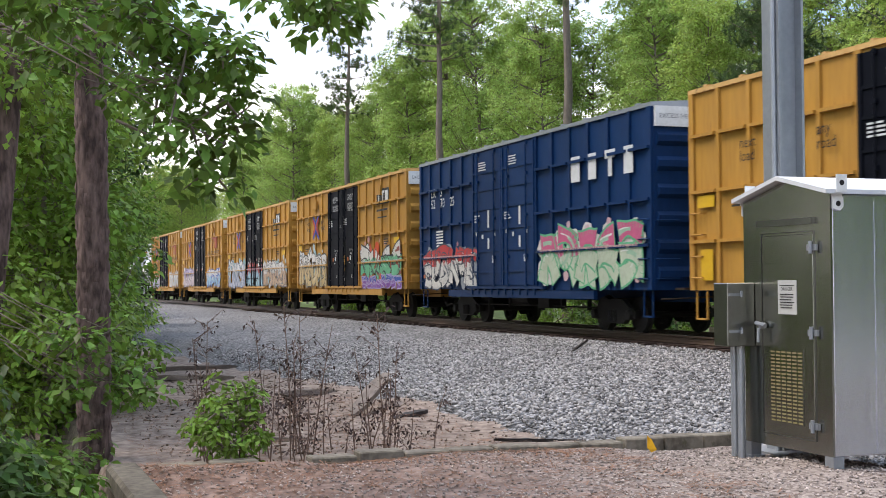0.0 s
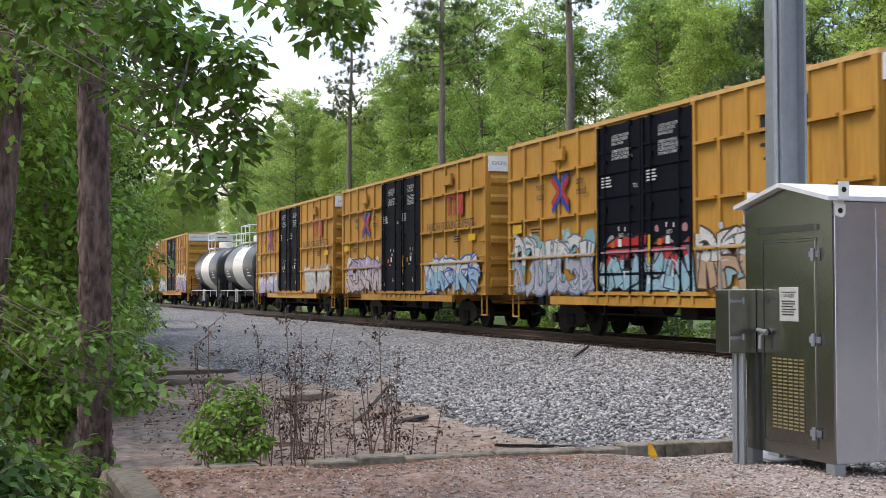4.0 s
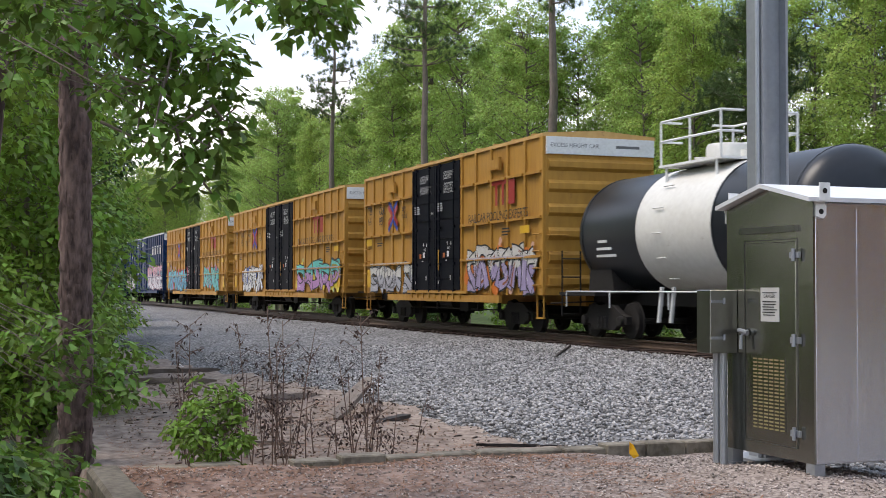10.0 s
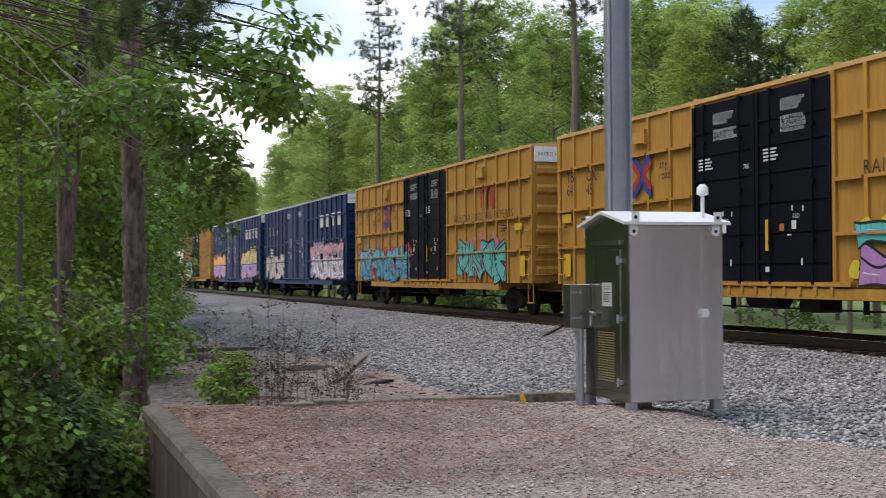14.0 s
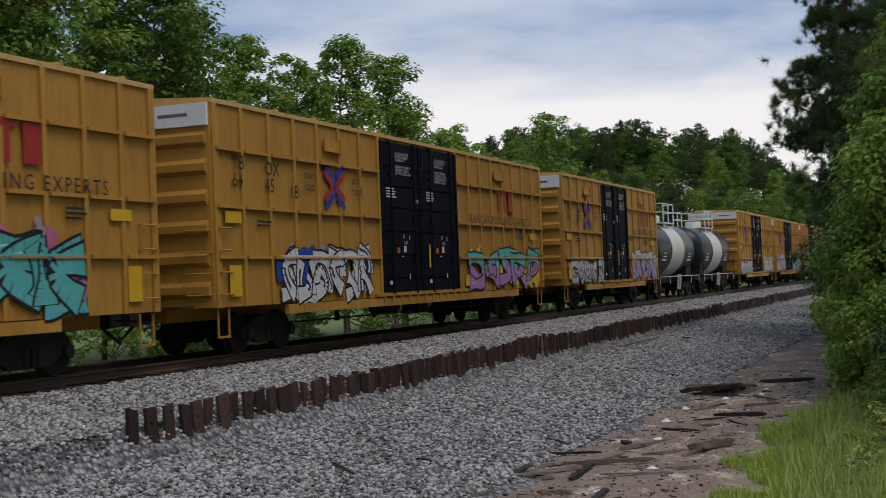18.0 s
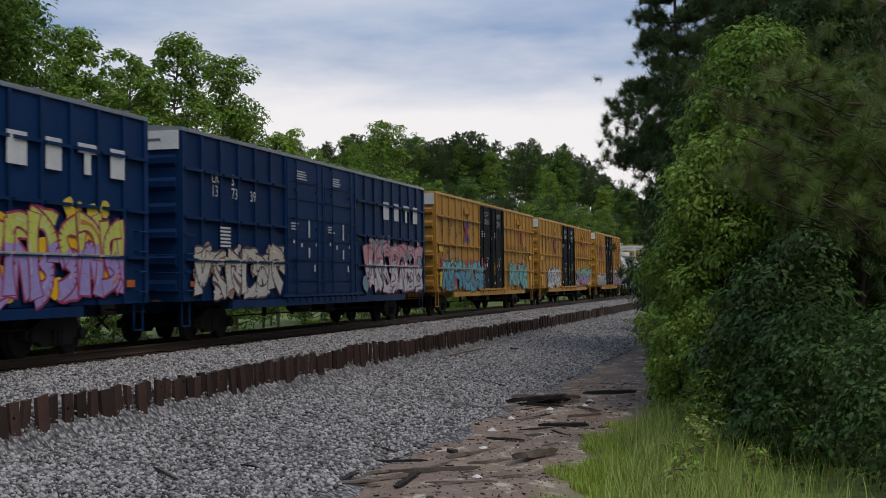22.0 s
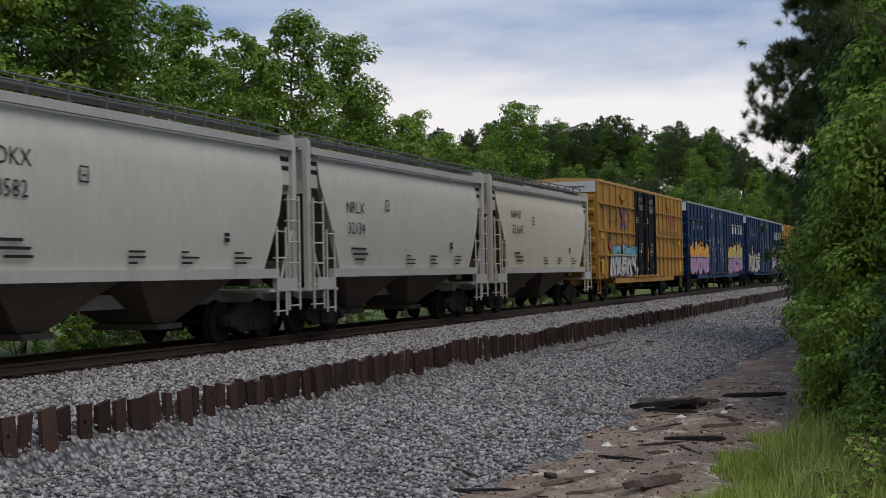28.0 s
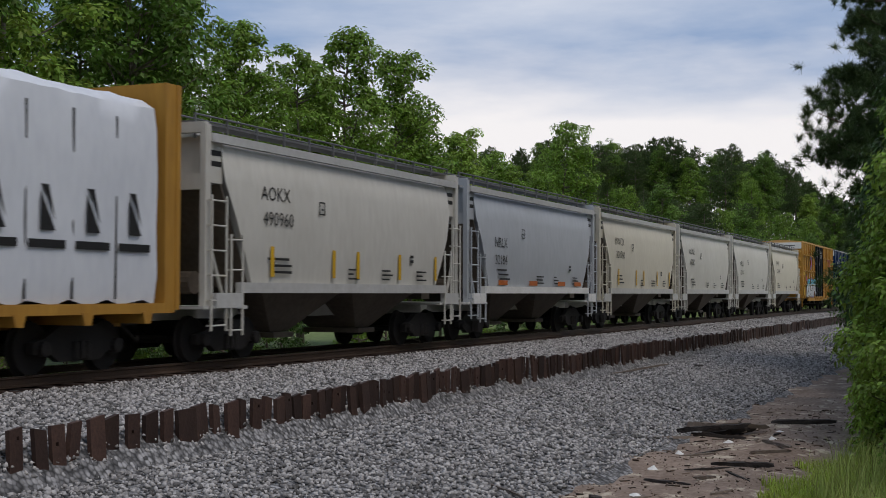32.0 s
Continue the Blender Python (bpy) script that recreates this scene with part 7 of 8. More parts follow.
def build_woods():
    for i in range(4):
        KINDS["tall%d" % i] = tree_meshes(30 + i, 21, (0.2, 0.3, 0.14, 0.34)[i], (3.7, 3.0, 4.1, 3.2)[i], (240, 200, 270, 200)[i], 110, 0.205, (LEAF_WOOD, LEAF_WOOD_YELLOW, LEAF_WOOD, LEAF_WOOD_YELLOW)[i], BARK, 0.7, 0.55)
        KINDS["mid%d" % i] = tree_meshes(40 + i, 12, (0.1, 0.14, 0.08, 0.2)[i], (2.7, 2.3, 3.0, 2.4)[i], (210, 180, 230, 180)[i], 90, 0.185, (LEAF_BRIGHT, LEAF_LIME, LEAF, LEAF_BRIGHT)[i], BARK, 0.46, 0.3)
    for i in range(3):
        KINDS["brush%d" % i] = tree_meshes(50 + i, 3.2, 0.02, 1.7, 50, 64, 0.15, (LEAF, LEAF_BRIGHT, LEAF_DARK)[i], BARK, 0.24, 0.5)
    for i in range(2):
        KINDS["farpine%d" % i] = pine_meshes(60 + i, 21, 0.45, 3.4, 16, 40, 0.40, BARK, True)
    KINDS["barepine"] = pine_meshes(66, 24, 0.6, 3.2, 16, 46, 0.36, BARK)
    rng = random.Random(8)
    pale = "tall broadleaf tree with a loose light green crown"
    # woods behind the track, west of the road
    x = -14.0
    while x > -135:
        low = float(np.interp(x, [-95, -75, -60, -40, -14], [0.8, 0.83, 0.71, 0.57, 0.52]))
        for row, (y0, y1) in enumerate(((9.5, 11.5), (12.5, 16), (17, 24))):
            k = rng.random()
            if row == 0 and rng.random() < 0.3:
                continue
            if k < 0.16:
                plant("pine_tree", "farpine%d" % rng.randrange(2), x + rng.uniform(-2, 2), rng.uniform(y0, y1), rng.uniform(0, 360), rng.uniform(0.9, 1.1) * low * 1.12, "tall slender pine among broadleaf trees", "trees behind the track")
            else:
                plant("tree", "tall%d" % rng.randrange(4), x + rng.uniform(-2, 2), rng.uniform(y0, y1), rng.uniform(0, 360), rng.uniform(0.85, 1.08) * low * (1.0, 1.06, 1.12)[row], pale, "trees behind the track")
        x -= 4.2 if x > -60 else 6.5
    for i in range(46):
        xx = -8 - 105 * rng.random() ** 1.2
        plant("shrub", "brush%d" % rng.randrange(3), xx, rng.uniform(5.2, 8.5), rng.uniform(0, 360), rng.uniform(0.5, 1.25), "leafy undergrowth shrub at the edge of the woods", "shrubs behind the track", "shrub")
    for x, y in ((-69, 9.2), (-54, 10.0), (-88, 9.2)):
        plant("pine_tree", "barepine", x, y, rng.uniform(0, 360), rng.uniform(0.95, 1.05), "tall pine with a long bare grey-brown trunk", "trees behind the track")
    # lower woods east of the road
    x = 8.5
    while x < 110:
        for row, (y0, y1) in enumerate(((8.5, 10.5), (12, 16))):
            plant("tree", "mid%d" % rng.randrange(4), x + rng.uniform(-1.4, 1.4), rng.uniform(y0, y1), rng.uniform(0, 360), rng.uniform(0.9, 1.06) * (1.0 if row == 0 else 0.94) * float(np.interp(x, [8, 45, 48, 53, 55.5, 60.5, 63, 69, 73, 79, 81, 84, 86, 120], [1.3, 1.2, 0.98, 0.96, 1.02, 1.02, 0.88, 0.93, 0.78, 0.7, 1.0, 0.96, 0.6, 0.56])), "dense dark green broadleaf tree", "trees behind the track")
        x += 3.6 if x < 60 else 5
    for i in range(40):
        xx = 9 + 90 * rng.random() ** 1.3
        plant("shrub", "brush%d" % rng.randrange(3), xx, rng.uniform(5.0, 7.6), rng.uniform(0, 360), rng.uniform(0.4, 0.95), "leafy undergrowth shrub at the edge of the woods", "shrubs behind the track", "shrub")
    # far wooded rise
    for i in range(190):
        far = i % 3 > 0
        xx = rng.uniform(235, 330) if far else rng.uniform(112, 215)
        yy = rng.uniform(8, 0.36 * xx) if far else rng.uniform(7, 0.3 * xx)
        if i % 5 < 3:
            plant("pine_tree", "farpine%d" % rng.randrange(2), xx, yy, rng.uniform(0, 360), rng.uniform(0.5, 0.62) if not far else rng.uniform(0.74, 0.92), "distant pine on the wooded rise", "trees on the far rise")
        else:
            plant("tree", "mid%d" % rng.randrange(4), xx, yy, rng.uniform(0, 360), rng.uniform(0.75, 1.0) if not far else rng.uniform(1.15, 1.5), "distant broadleaf tree on the wooded rise", "trees on the far rise")
    # beyond the crossing
    for i in range(30):
        xx = rng.uniform(-26, 30)
        yy = rng.uniform(24, 60)
        if abs(float(road_across(xx, yy))) < 8:
            continue
        plant("tree", "tall%d" % rng.randrange(4), xx, yy, rng.uniform(0, 360), rng.uniform(0.42, 0.6), "broadleaf tree beyond the crossing", "trees beyond the crossing")
    for i in range(30):
        plant("tree", "tall%d" % rng.randrange(4), rng.uniform(-235, -135), rng.uniform(7, 24), rng.uniform(0, 360), rng.uniform(0.7, 1.0), "distant broadleaf tree behind the track", "trees behind the track")
    # trees close to the line, far along it
    for i in range(30):
        xx = rng.uniform(130, 270)
        yy = rng.uniform(6, 11) if i % 2 else rng.uniform(-16, -9)
        plant("tree", "mid%d" % rng.randrange(4), xx, yy, rng.uniform(0, 360), rng.uniform(0.6, 0.9), "distant broadleaf tree close to the line", "trees on the far rise")
    # closing woods on the camera's side of the line, far off
    for i in range(26):
        xx = rng.uniform(-120, -50) if i % 2 else rng.uniform(60, 140)
        yy = rng.uniform(-32, -15)
        plant("tree", "tall%d" % rng.randrange(4), xx, yy, rng.uniform(0, 360), rng.uniform(0.7, 1.0), "broadleaf tree of the woods on the near side of the line", "trees beside the track")
    for i in range(16):
        xx, yy = rng.uniform(-52, -27), rng.uniform(-25, -14.5)
        plant("tree", "tall%d" % rng.randrange(4), xx, yy, rng.uniform(0, 360), rng.uniform(0.6, 0.9), "broadleaf tree of the woods on the near side of the line", "trees beside the track")
    for i in range(12):
        plant("shrub", "brush%d" % rng.randrange(3), rng.uniform(-46, -24), rng.uniform(-20, -13), rng.uniform(0, 360), rng.uniform(0.9, 1.5), "leafy undergrowth shrub beside the ditch", "shrubs beside the ditch", "shrub")
    for i in range(12):
        a = math.radians(200 + 140 * i / 11)
        plant("tree", "tall%d" % rng.randrange(4), 2 + 42 * math.cos(a), -25 + 44 * math.sin(a), rng.uniform(0, 360), rng.uniform(0.7, 1.0), "broadleaf tree behind the road", "trees behind the road")


build_woods()

# ---- plants near the camera ----
def limb_tree(name, label, base, height, tips, per, size, leafy, bark, seed, spread=0.22, r0=0.1, lean=(0, 0), group="", twigs=3, narrow=0.6, category="tree", trunk_top=None, outer=0.45, rise=None):
    """A tree whose limbs end at given places, each with leaf clumps along its outer half."""
    rng = np.random.default_rng(seed)
    base = np.asarray(base, float)
    n = 8
    f = np.linspace(-0.03, 1, n)
    line = base + np.stack([lean[0] * f, lean[1] * f, height * f], -1) + rng.normal(0, 0.02, (n, 3)) * [1, 1, 0]
    runs = [(line, np.linspace(r0, r0 * 0.35 if trunk_top is None else trunk_top, n))]
    cs = []
    for t in tips:
        t = np.asarray(t, float)
        zf = np.clip((t[2] - base[2] - 0.35 * np.hypot(*(t - base)[:2])) / height, 0.05, 0.98)
        if rise is not None:
            zf = min(0.98, (t[2] + rise - base[2]) / height)
            cut = max(0.0, 1 - 0.9 / (np.linalg.norm(t - base - np.array([0, 0, height * zf])) + 1e-6))
        s = base + np.array([lean[0] * zf, lean[1] * zf, height * zf])
        if rise is not None and len(runs) % 6 != 1:
            s = s * (1 - cut) + t * cut
        m = (s + t) / 2 + rng.normal(0, 0.12, 3) * (0.3 if rise is not None else 1)
        runs.append(([s, m, t], [r0 * 0.22, r0 * 0.1, 0.004]))
        for k in range(twigs):
            u = rng.uniform(outer, 1.0)
            c = (s * (1 - u) + t * u) + rng.normal(0, spread, 3)
            cs.append(c)
            runs.append(([s * (1 - u) + t * u, c], [0.012, 0.004]))
        cs.append(t)
    v, fc = leaf_cloud(cs, spread, per, size, rng, 0.45, narrow)
    o = Vector(base)
    ob = thing(name, label, category, group, Matrix.Translation(o))
    tm = limb_mesh("trunk", [(np.asarray(p) - base, r) for p, r in runs], bark, 9)
    part("trunk", tm, None, ob)
    part("crown", mesh_from("crown", v - base, fc, leafy), None, ob)
    return ob


def lobed_tree(name, label, base, height, radius, lobes, per, size, leafy, bark, seed, group="", category="tree"):
    """A tree or shrub of rounded lobes, each a shell of leaves that lie outward and up over a dark inside."""
    rng = np.random.default_rng(seed)
    base = np.asarray(base, float)
    n = 7
    f = np.linspace(-0.03, 0.86, n)
    line = np.stack([0 * f, 0 * f, height * f], -1) + rng.normal(0, 0.03, (n, 3)) * [1, 1, 0]
    runs = [(line, np.linspace(0.035 + 0.008 * height, 0.02, n))]
    vs, fs, k0 = [], [], 0
    for i in range(lobes):
        f = (i + rng.random()) / lobes
        a = 2.4 * i + rng.uniform(-0.5, 0.5)
        env = radius * (0.55 + 0.45 * math.sin(min(1.0, f / 0.4) * math.pi / 2)) * (1.0 if f < 0.4 else (1 - ((f - 0.4) / 0.6) ** 1.8 * 0.8))
        q = env * rng.uniform(0.55, 1.0)
        axis = np.array([math.cos(a), math.sin(a), 0.0])
        R = radius * rng.uniform(0.24, 0.42) + 0.1
        c = axis * q + np.array([0, 0, 0.2 + (height - 0.2 - 0.5 * R) * f])
        runs.append((np.array([(0, 0, max(0.1, c[2] - 0.7 * q)), c * [0.5, 0.5, 1] - [0, 0, 0.25 * q], c]), [0.012 + 0.003 * height, 0.012, 0.006]))
        m = int(per * (R / 0.45) ** 1.6)
        out = rng.normal(0, 1, (m, 3)) + axis * 0.75 + np.array([0, 0, 0.55])
        out /= np.linalg.norm(out, axis=1, keepdims=True)
        p = c + out * R * (0.72 + 0.42 * rng.random((m, 1)) ** 2 + 0.12 * np.sin(5 * out[:, :1] + 7 * out[:, 1:2] + i)) * np.array([1, 1, 0.78])
        w = out + np.array([0, 0, 0.5]) + rng.normal(0, 0.45, (m, 3))
        w /= np.linalg.norm(w, axis=1, keepdims=True)
        d = rng.normal(0, 0.8, (m, 3)) + out * 0.7 - np.array([0, 0, 0.9])
        d -= w * np.sum(d * w, 1, keepdims=True)
        d /= np.linalg.norm(d, axis=1, keepdims=True) + 1e-6
        u = np.cross(d, w)
        L = (size * rng.uniform(0.6, 1.3, m))[:, None]
        v = np.stack([p - w * L * 0.05, p + d * L * 0.4 + u * L * 0.27, p + d * L - w * L * 0.15, p + d * L * 0.4 - u * L * 0.27], 1).reshape(-1, 3)
        k = np.arange(m)[:, None] * 4 + k0
        fs.append(np.concatenate([k + np.array([0, 2, 1]), k + np.array([0, 3, 2])], 1).reshape(-1, 3))
        vs.append(v)
        k0 += 4 * m
    ob = thing(name, label, category, group, Matrix.Translation(Vector(base)))
    part("trunk", limb_mesh("trunk", runs, bark, 7), None, ob)
    part("crown", mesh_from("crown", np.concatenate(vs), np.concatenate(fs), leafy), None, ob)
    return ob


def hedge_tips(rng, n, x, y, z, r, h):
    """Limb ends spread through an upright egg of radius r and height h."""
    out = []
    for i in range(n):
        f = rng.random()
        a = rng.uniform(0, 6.28)
        q = r * math.sqrt(rng.uniform(0.2, 1)) * (1 - 0.5 * abs(f - 0.4))
        out.append((x + q * math.cos(a), y + q * math.sin(a), z + 0.15 + h * f))
    return out


def build_near_west():
    rng = random.Random(21)
    # the pine trunk beside the pad
    trunk = thing("pine_tree", "straight pine trunk with scaly reddish brown bark", "tree", at=pose(-13.6, -14.25, -1.0))
    n = 26
    z = np.linspace(-0.2, 12, n)
    line = np.stack([0.05 * np.sin(z * 0.5) + 0.02 * z, -0.014 * z, z], -1)
    part("trunk", limb_mesh("trunk", [(line, np.linspace(0.165, 0.1, n))], BARK_PINE, 18), None, trunk)
    r2 = np.random.default_rng(5)
    plates = []
    vs, fs = [], []
    for i in range(900):
        zz = r2.uniform(0.0, 7.5)
        a = r2.uniform(0, 6.28)
        rr = np.interp(zz, [0, 12], [0.165, 0.1])
        c = np.array([np.interp(zz, z, line[:, 0]), np.interp(zz, z, line[:, 1]), zz])
        d, t = np.array([math.cos(a), math.sin(a), 0]), np.array([-math.sin(a), math.cos(a), 0])
        w, hh, k = r2.uniform(0.018, 0.036), r2.uniform(0.035, 0.085), len(vs)
        p = c + d * (rr + 0.002)
        vs += [p - t * w - (0, 0, hh), p + t * w - (0, 0, hh), p + t * w * 0.8 + (0, 0, hh), p - t * w * 0.8 + (0, 0, hh), p + d * 0.02]
        fs += [(k, k + 1, k + 4), (k + 1, k + 2, k + 4), (k + 2, k + 3, k + 4), (k + 3, k, k + 4)]
    tagged(part("bark", mesh_from("bark", vs, fs, BARK_PINE), None, trunk, "flaky bark plates"), kind="stuff")
    # its high boughs
    cs, runs = [], []
    for k in range(22):
        a, zz, L = r2.uniform(0, 6.28), r2.uniform(5.9, 9.5), r2.uniform(0.9, 2.0)
        s0 = np.array([np.interp(zz, z, line[:, 0]), np.interp(zz, z, line[:, 1]), zz])
        e = s0 + np.array([math.cos(a) * L, math.sin(a) * L, r2.uniform(-0.5, 0.3)])
        runs.append((np.array([s0, (s0 + e) / 2 + [0, 0, 0.1], e]), [0.03, 0.02, 0.006]))
        for j in range(7):
            f = r2.uniform(0.4, 1.0)
            cs.append(s0 + (e - s0) * f + r2.normal(0, 0.16, 3))
    v, f = needle_cloud(cs, 0.09, 200, 0.17, r2, 0.018)
    part("limb", limb_mesh("limb", runs, BARK_DARK, 6), None, trunk)
    part("crown", mesh_from("crown", v, f, NEEDLE_WARM), None, trunk)
    # slimmer trunks behind it
    for x, y, r0, H, lean, seed in ((-16.0, -15.55, 0.15, 11, 0.14, 1), (-7.2, -16.45, 0.13, 11, 0.02, 2)):
        ob = thing("tree", "slender leaning tree trunk with rough grey-brown bark", "tree", "", pose(x, y, float(ground_height(x, y))))
        zz = np.linspace(-0.3, H, 16)
        rr = np.random.default_rng(seed)
        pts = np.stack([0.03 * np.sin(zz), lean * zz * (1 - 0.03 * zz) + 0.03 * np.sin(0.8 * zz), zz], -1)
        runs = [(pts, np.linspace(r0, r0 * 0.6, 16))]
        for k in range(5):
            b = pts[rr.integers(7, 15)]
            runs.append((np.array([b, b + [rr.normal(0, 0.3), rr.normal(0, 0.5), 0.3], b + [rr.normal(0, 0.6), rr.normal(0, 1.0), 0.9]]), [0.03, 0.02, 0.008]))
        part("trunk", limb_mesh("trunk", runs, BARK_PINE, 12), None, ob)
        cs = [pts[rr.integers(9, 16)] + rr.normal(0, 0.6, 3) for k in range(26)]
        v, f = leaf_cloud(cs, 0.2, 22, 0.12, rr, 0.45)
        part("crown", mesh_from("crown", v, f, LEAF), None, ob)
    # leafy trees and shrubs along the ditch
    leafy = "leafy young sweetgum tree beside the ditch"
    for k, (x, y, r, h, lim, per, mat) in enumerate(WEST_TREES):
        zb = float(ground_height(x, y)) - 0.05
        limb_tree("tree", leafy, (x, y, zb), h * 0.9, hedge_tips(rng, lim if x > -15 else lim // 2, x, y, zb, r, h), per if x > -15 else per * 2, 0.115 if x > -15 else 0.135, mat, BARK, 70 + k, 0.17 if x > -15 else 0.34, 0.07, group="leafy trees beside the ditch")
    # limbs that hang into the view from above
    limb_tree("tree", "sweetgum tree with limbs hanging over the view", (-11.0, -16.4, -1.8), 7.0, WEST_LIMBS, 26, 0.12, LEAF, BARK, 99, 0.13, 0.06, group="leafy trees beside the ditch", twigs=3, outer=0.88, rise=1.7)
    # boughs that hang in from beside the road
    r5 = np.random.default_rng(43)
    tips = [(-6.6 + 1.3 * r5.random(), -14.15 + 0.85 * r5.random(), 2.8 + 0.6 * r5.random()) for k in range(20)]
    limb_tree("tree", "sweetgum tree with boughs hanging over the gravel pad", (-7.4, -17.6, -1.8), 7.2, tips, 15, 0.12, LEAF, BARK_DARK, 97, 0.12, 0.06, group="leafy trees beside the ditch", twigs=2, outer=0.86, rise=1.2)
    base = np.array([-5.2, -17.4, -1.4])
    runs, cs = [(np.array([(0, 0, -0.3), (0.03, 0.02, 3.5), (0, 0.05, 7.5)]), [0.15, 0.12, 0.07])], []
    for k in range(13):
        e = np.array([-5.6 + 1.2 * r5.random(), -15.3 + 0.95 * r5.random(), 3.0 + 0.55 * r5.random()]) - base
        s0 = np.array([0.02, 0.04, e[2] + 0.3])
        if k % 6:
            s0 = e - [0.1, 0.35, 0.05]
        runs.append((np.array([s0, (s0 + e) / 2 + [0, 0, 0.05], e]), [0.02 if k % 6 == 0 else 0.008, 0.01, 0.005]))
        cs += [e + r5.normal(0, 0.07, 3) for j in range(4)]
    v, f = needle_cloud(cs, 0.05, 240, 0.15, r5, 0.012)
    ob = thing("pine_tree", "pine with a low hanging bough of dark needles", "tree", "", Matrix.Translation(base))
    part("trunk", limb_mesh("trunk", runs, BARK_DARK, 8), None, ob)
    part("crown", mesh_from("crown", v, f, NEEDLE), None, ob)
    # leafy shoots before the pine trunk
    r4 = np.random.default_rng(41)
    tips = [(-12.45 + 0.3 * r4.random(), -14.75 + 0.85 * r4.random(), 0.15 + 0.65 * r4.random()) for k in range(12)]
    tips += [(-12.35 + 0.4 * r4.random(), -15.0 + 1.1 * r4.random(), 2.9 + 0.9 * r4.random()) for k in range(18)]
    limb_tree("tree", "slender sweetgum sapling before the pine trunk", (-12.9, -15.3, -1.7), 5.4, tips, 12, 0.12, LEAF, BARK, 98, 0.12, 0.035, group="leafy trees beside the ditch", twigs=2, outer=0.8, rise=0.5)
    # bright little bush
    zb = float(ground_height(-11.25, -13.35))
    tips = hedge_tips(rng, 34, -11.25, -13.35, zb, 0.36, 0.72)
    limb_tree("bush", "small bright green bush at the kerb", (-11.25, -13.35, zb), 0.5, tips, 13, 0.075, LEAF_BRIGHT, BARK, 101, 0.055, 0.012, category="bush", twigs=2)
    # dry weeds
    r3 = np.random.default_rng(31)
    for k in range(44):
        x, y = -11.3 - 2.0 * r3.random(), -13.4 + 2.1 * r3.random()
        h = r3.uniform(0.7, 1.65) if k < 20 else r3.uniform(0.4, 0.8)
        runs, cs = [], []
        top = np.array([r3.normal(0, 0.08), r3.normal(0, 0.08), h])
        runs.append((np.array([(0, 0, -0.05), top * 0.5 + r3.normal(0, 0.02, 3), top]), [0.008, 0.006, 0.003]))
        for j in range(int(9 * h)):
            f = r3.uniform(0.2, 1.0)
            s = top * f
            e = s + r3.normal(0, 1, 3) * [0.10, 0.10, 0.03] + [0, 0, 0.1]
            runs.append((np.array([s, e]), [0.004, 0.002]))
            cs += [e, (s + e) / 2]
        v, f = leaf_cloud(cs, 0.025, 3, 0.05, r3, 0.9, 0.5, 1.0)
        ob = thing("dry_weed", "tall dry brown weed stalk with withered leaves", "weed", "dry weeds by the kerb", pose(x, y, float(ground_height(x, y))))
        part("stalk", limb_mesh("stalk", runs, DRY, 5), None, ob)
        part("withered_foliage", mesh_from("withered_foliage", v, f, WITHERED), None, ob)


def build_flower():
    """One white flower on a bare stalk."""
    z = float(ground_height(-13.0, -13.3))
    ob = thing("white_flower", "single white flower on a tall dry stalk", "flower", at=pose(-13.0, -13.3, z))
    part("stalk", limb_mesh("stalk", [(np.array([(0, 0, -0.05), (0.02, 0.01, 0.6), (0, 0, 0.4 - z - 0.02)]), [0.006, 0.005, 0.003])], DRY, 5), None, ob)
    for k in range(5):
        bm = bmesh.new()
        a = 1.257 * k
        pts = [(0, 0), (0.025, 0.014), (0.045, 0.0), (0.025, -0.014)]
        bm.faces.new([bm.verts.new((c * math.cos(a) - q * math.sin(a), c * math.sin(a) + q * math.cos(a), 0.4 - z + c * (0.5 if k % 2 else -0.1))) for c, q in pts])
        bmesh.ops.solidify(bm, geom=bm.faces[:], thickness=0.002)
        part("petal", bm, MARK_WHITE, ob)


# x, y, radius, height, limbs, leaves a clump, leaf colour
WEST_TREES = [
    (-8.4, -16.05, 0.55, 2.4, 46, 26, LEAF), (-9.6, -15.6, 0.6, 2.1, 50, 26, LEAF_DARK), (-10.8, -15.3, 0.55, 1.3, 40, 26, LEAF), (-10.0, -14.8, 0.35, 0.85, 30, 22, LEAF),
    (-12.4, -14.9, 0.5, 0.9, 34, 22, LEAF), (-16.6, -15.8, 1.5, 7.5, 90, 30, LEAF_LIME), (-18.6, -14.5, 1.15, 6.5, 96, 30, LEAF_BRIGHT), (-20.6, -14.9, 1.7, 8.0, 100, 30, LEAF_LIME), (-23.6, -14.4, 1.7, 8.5, 110, 30, LEAF),
    (-27.0, -13.9, 2.0, 9.0, 100, 30, LEAF_LIME), (-32.0, -13.5, 2.4, 9.5, 110, 32, LEAF_DARK), (-37.0, -12.9, 2.5, 8.0, 110, 32, LEAF_BRIGHT), (-46.0, -11.6, 2.4, 7.5, 100, 32, LEAF), (-55.0, -10.5, 2.4, 8.0, 100, 32, LEAF), (-66.0, -9.4, 2.6, 8.5, 100, 32, LEAF_DARK), (-14.5, -18.4, 2.0, 8.0, 80, 26, LEAF_DARK), (-19.5, -17.8, 2.4, 9.0, 90, 26, LEAF), (-9.8, -18.4, 1.6, 6.0, 60, 26, LEAF_DARK),
]
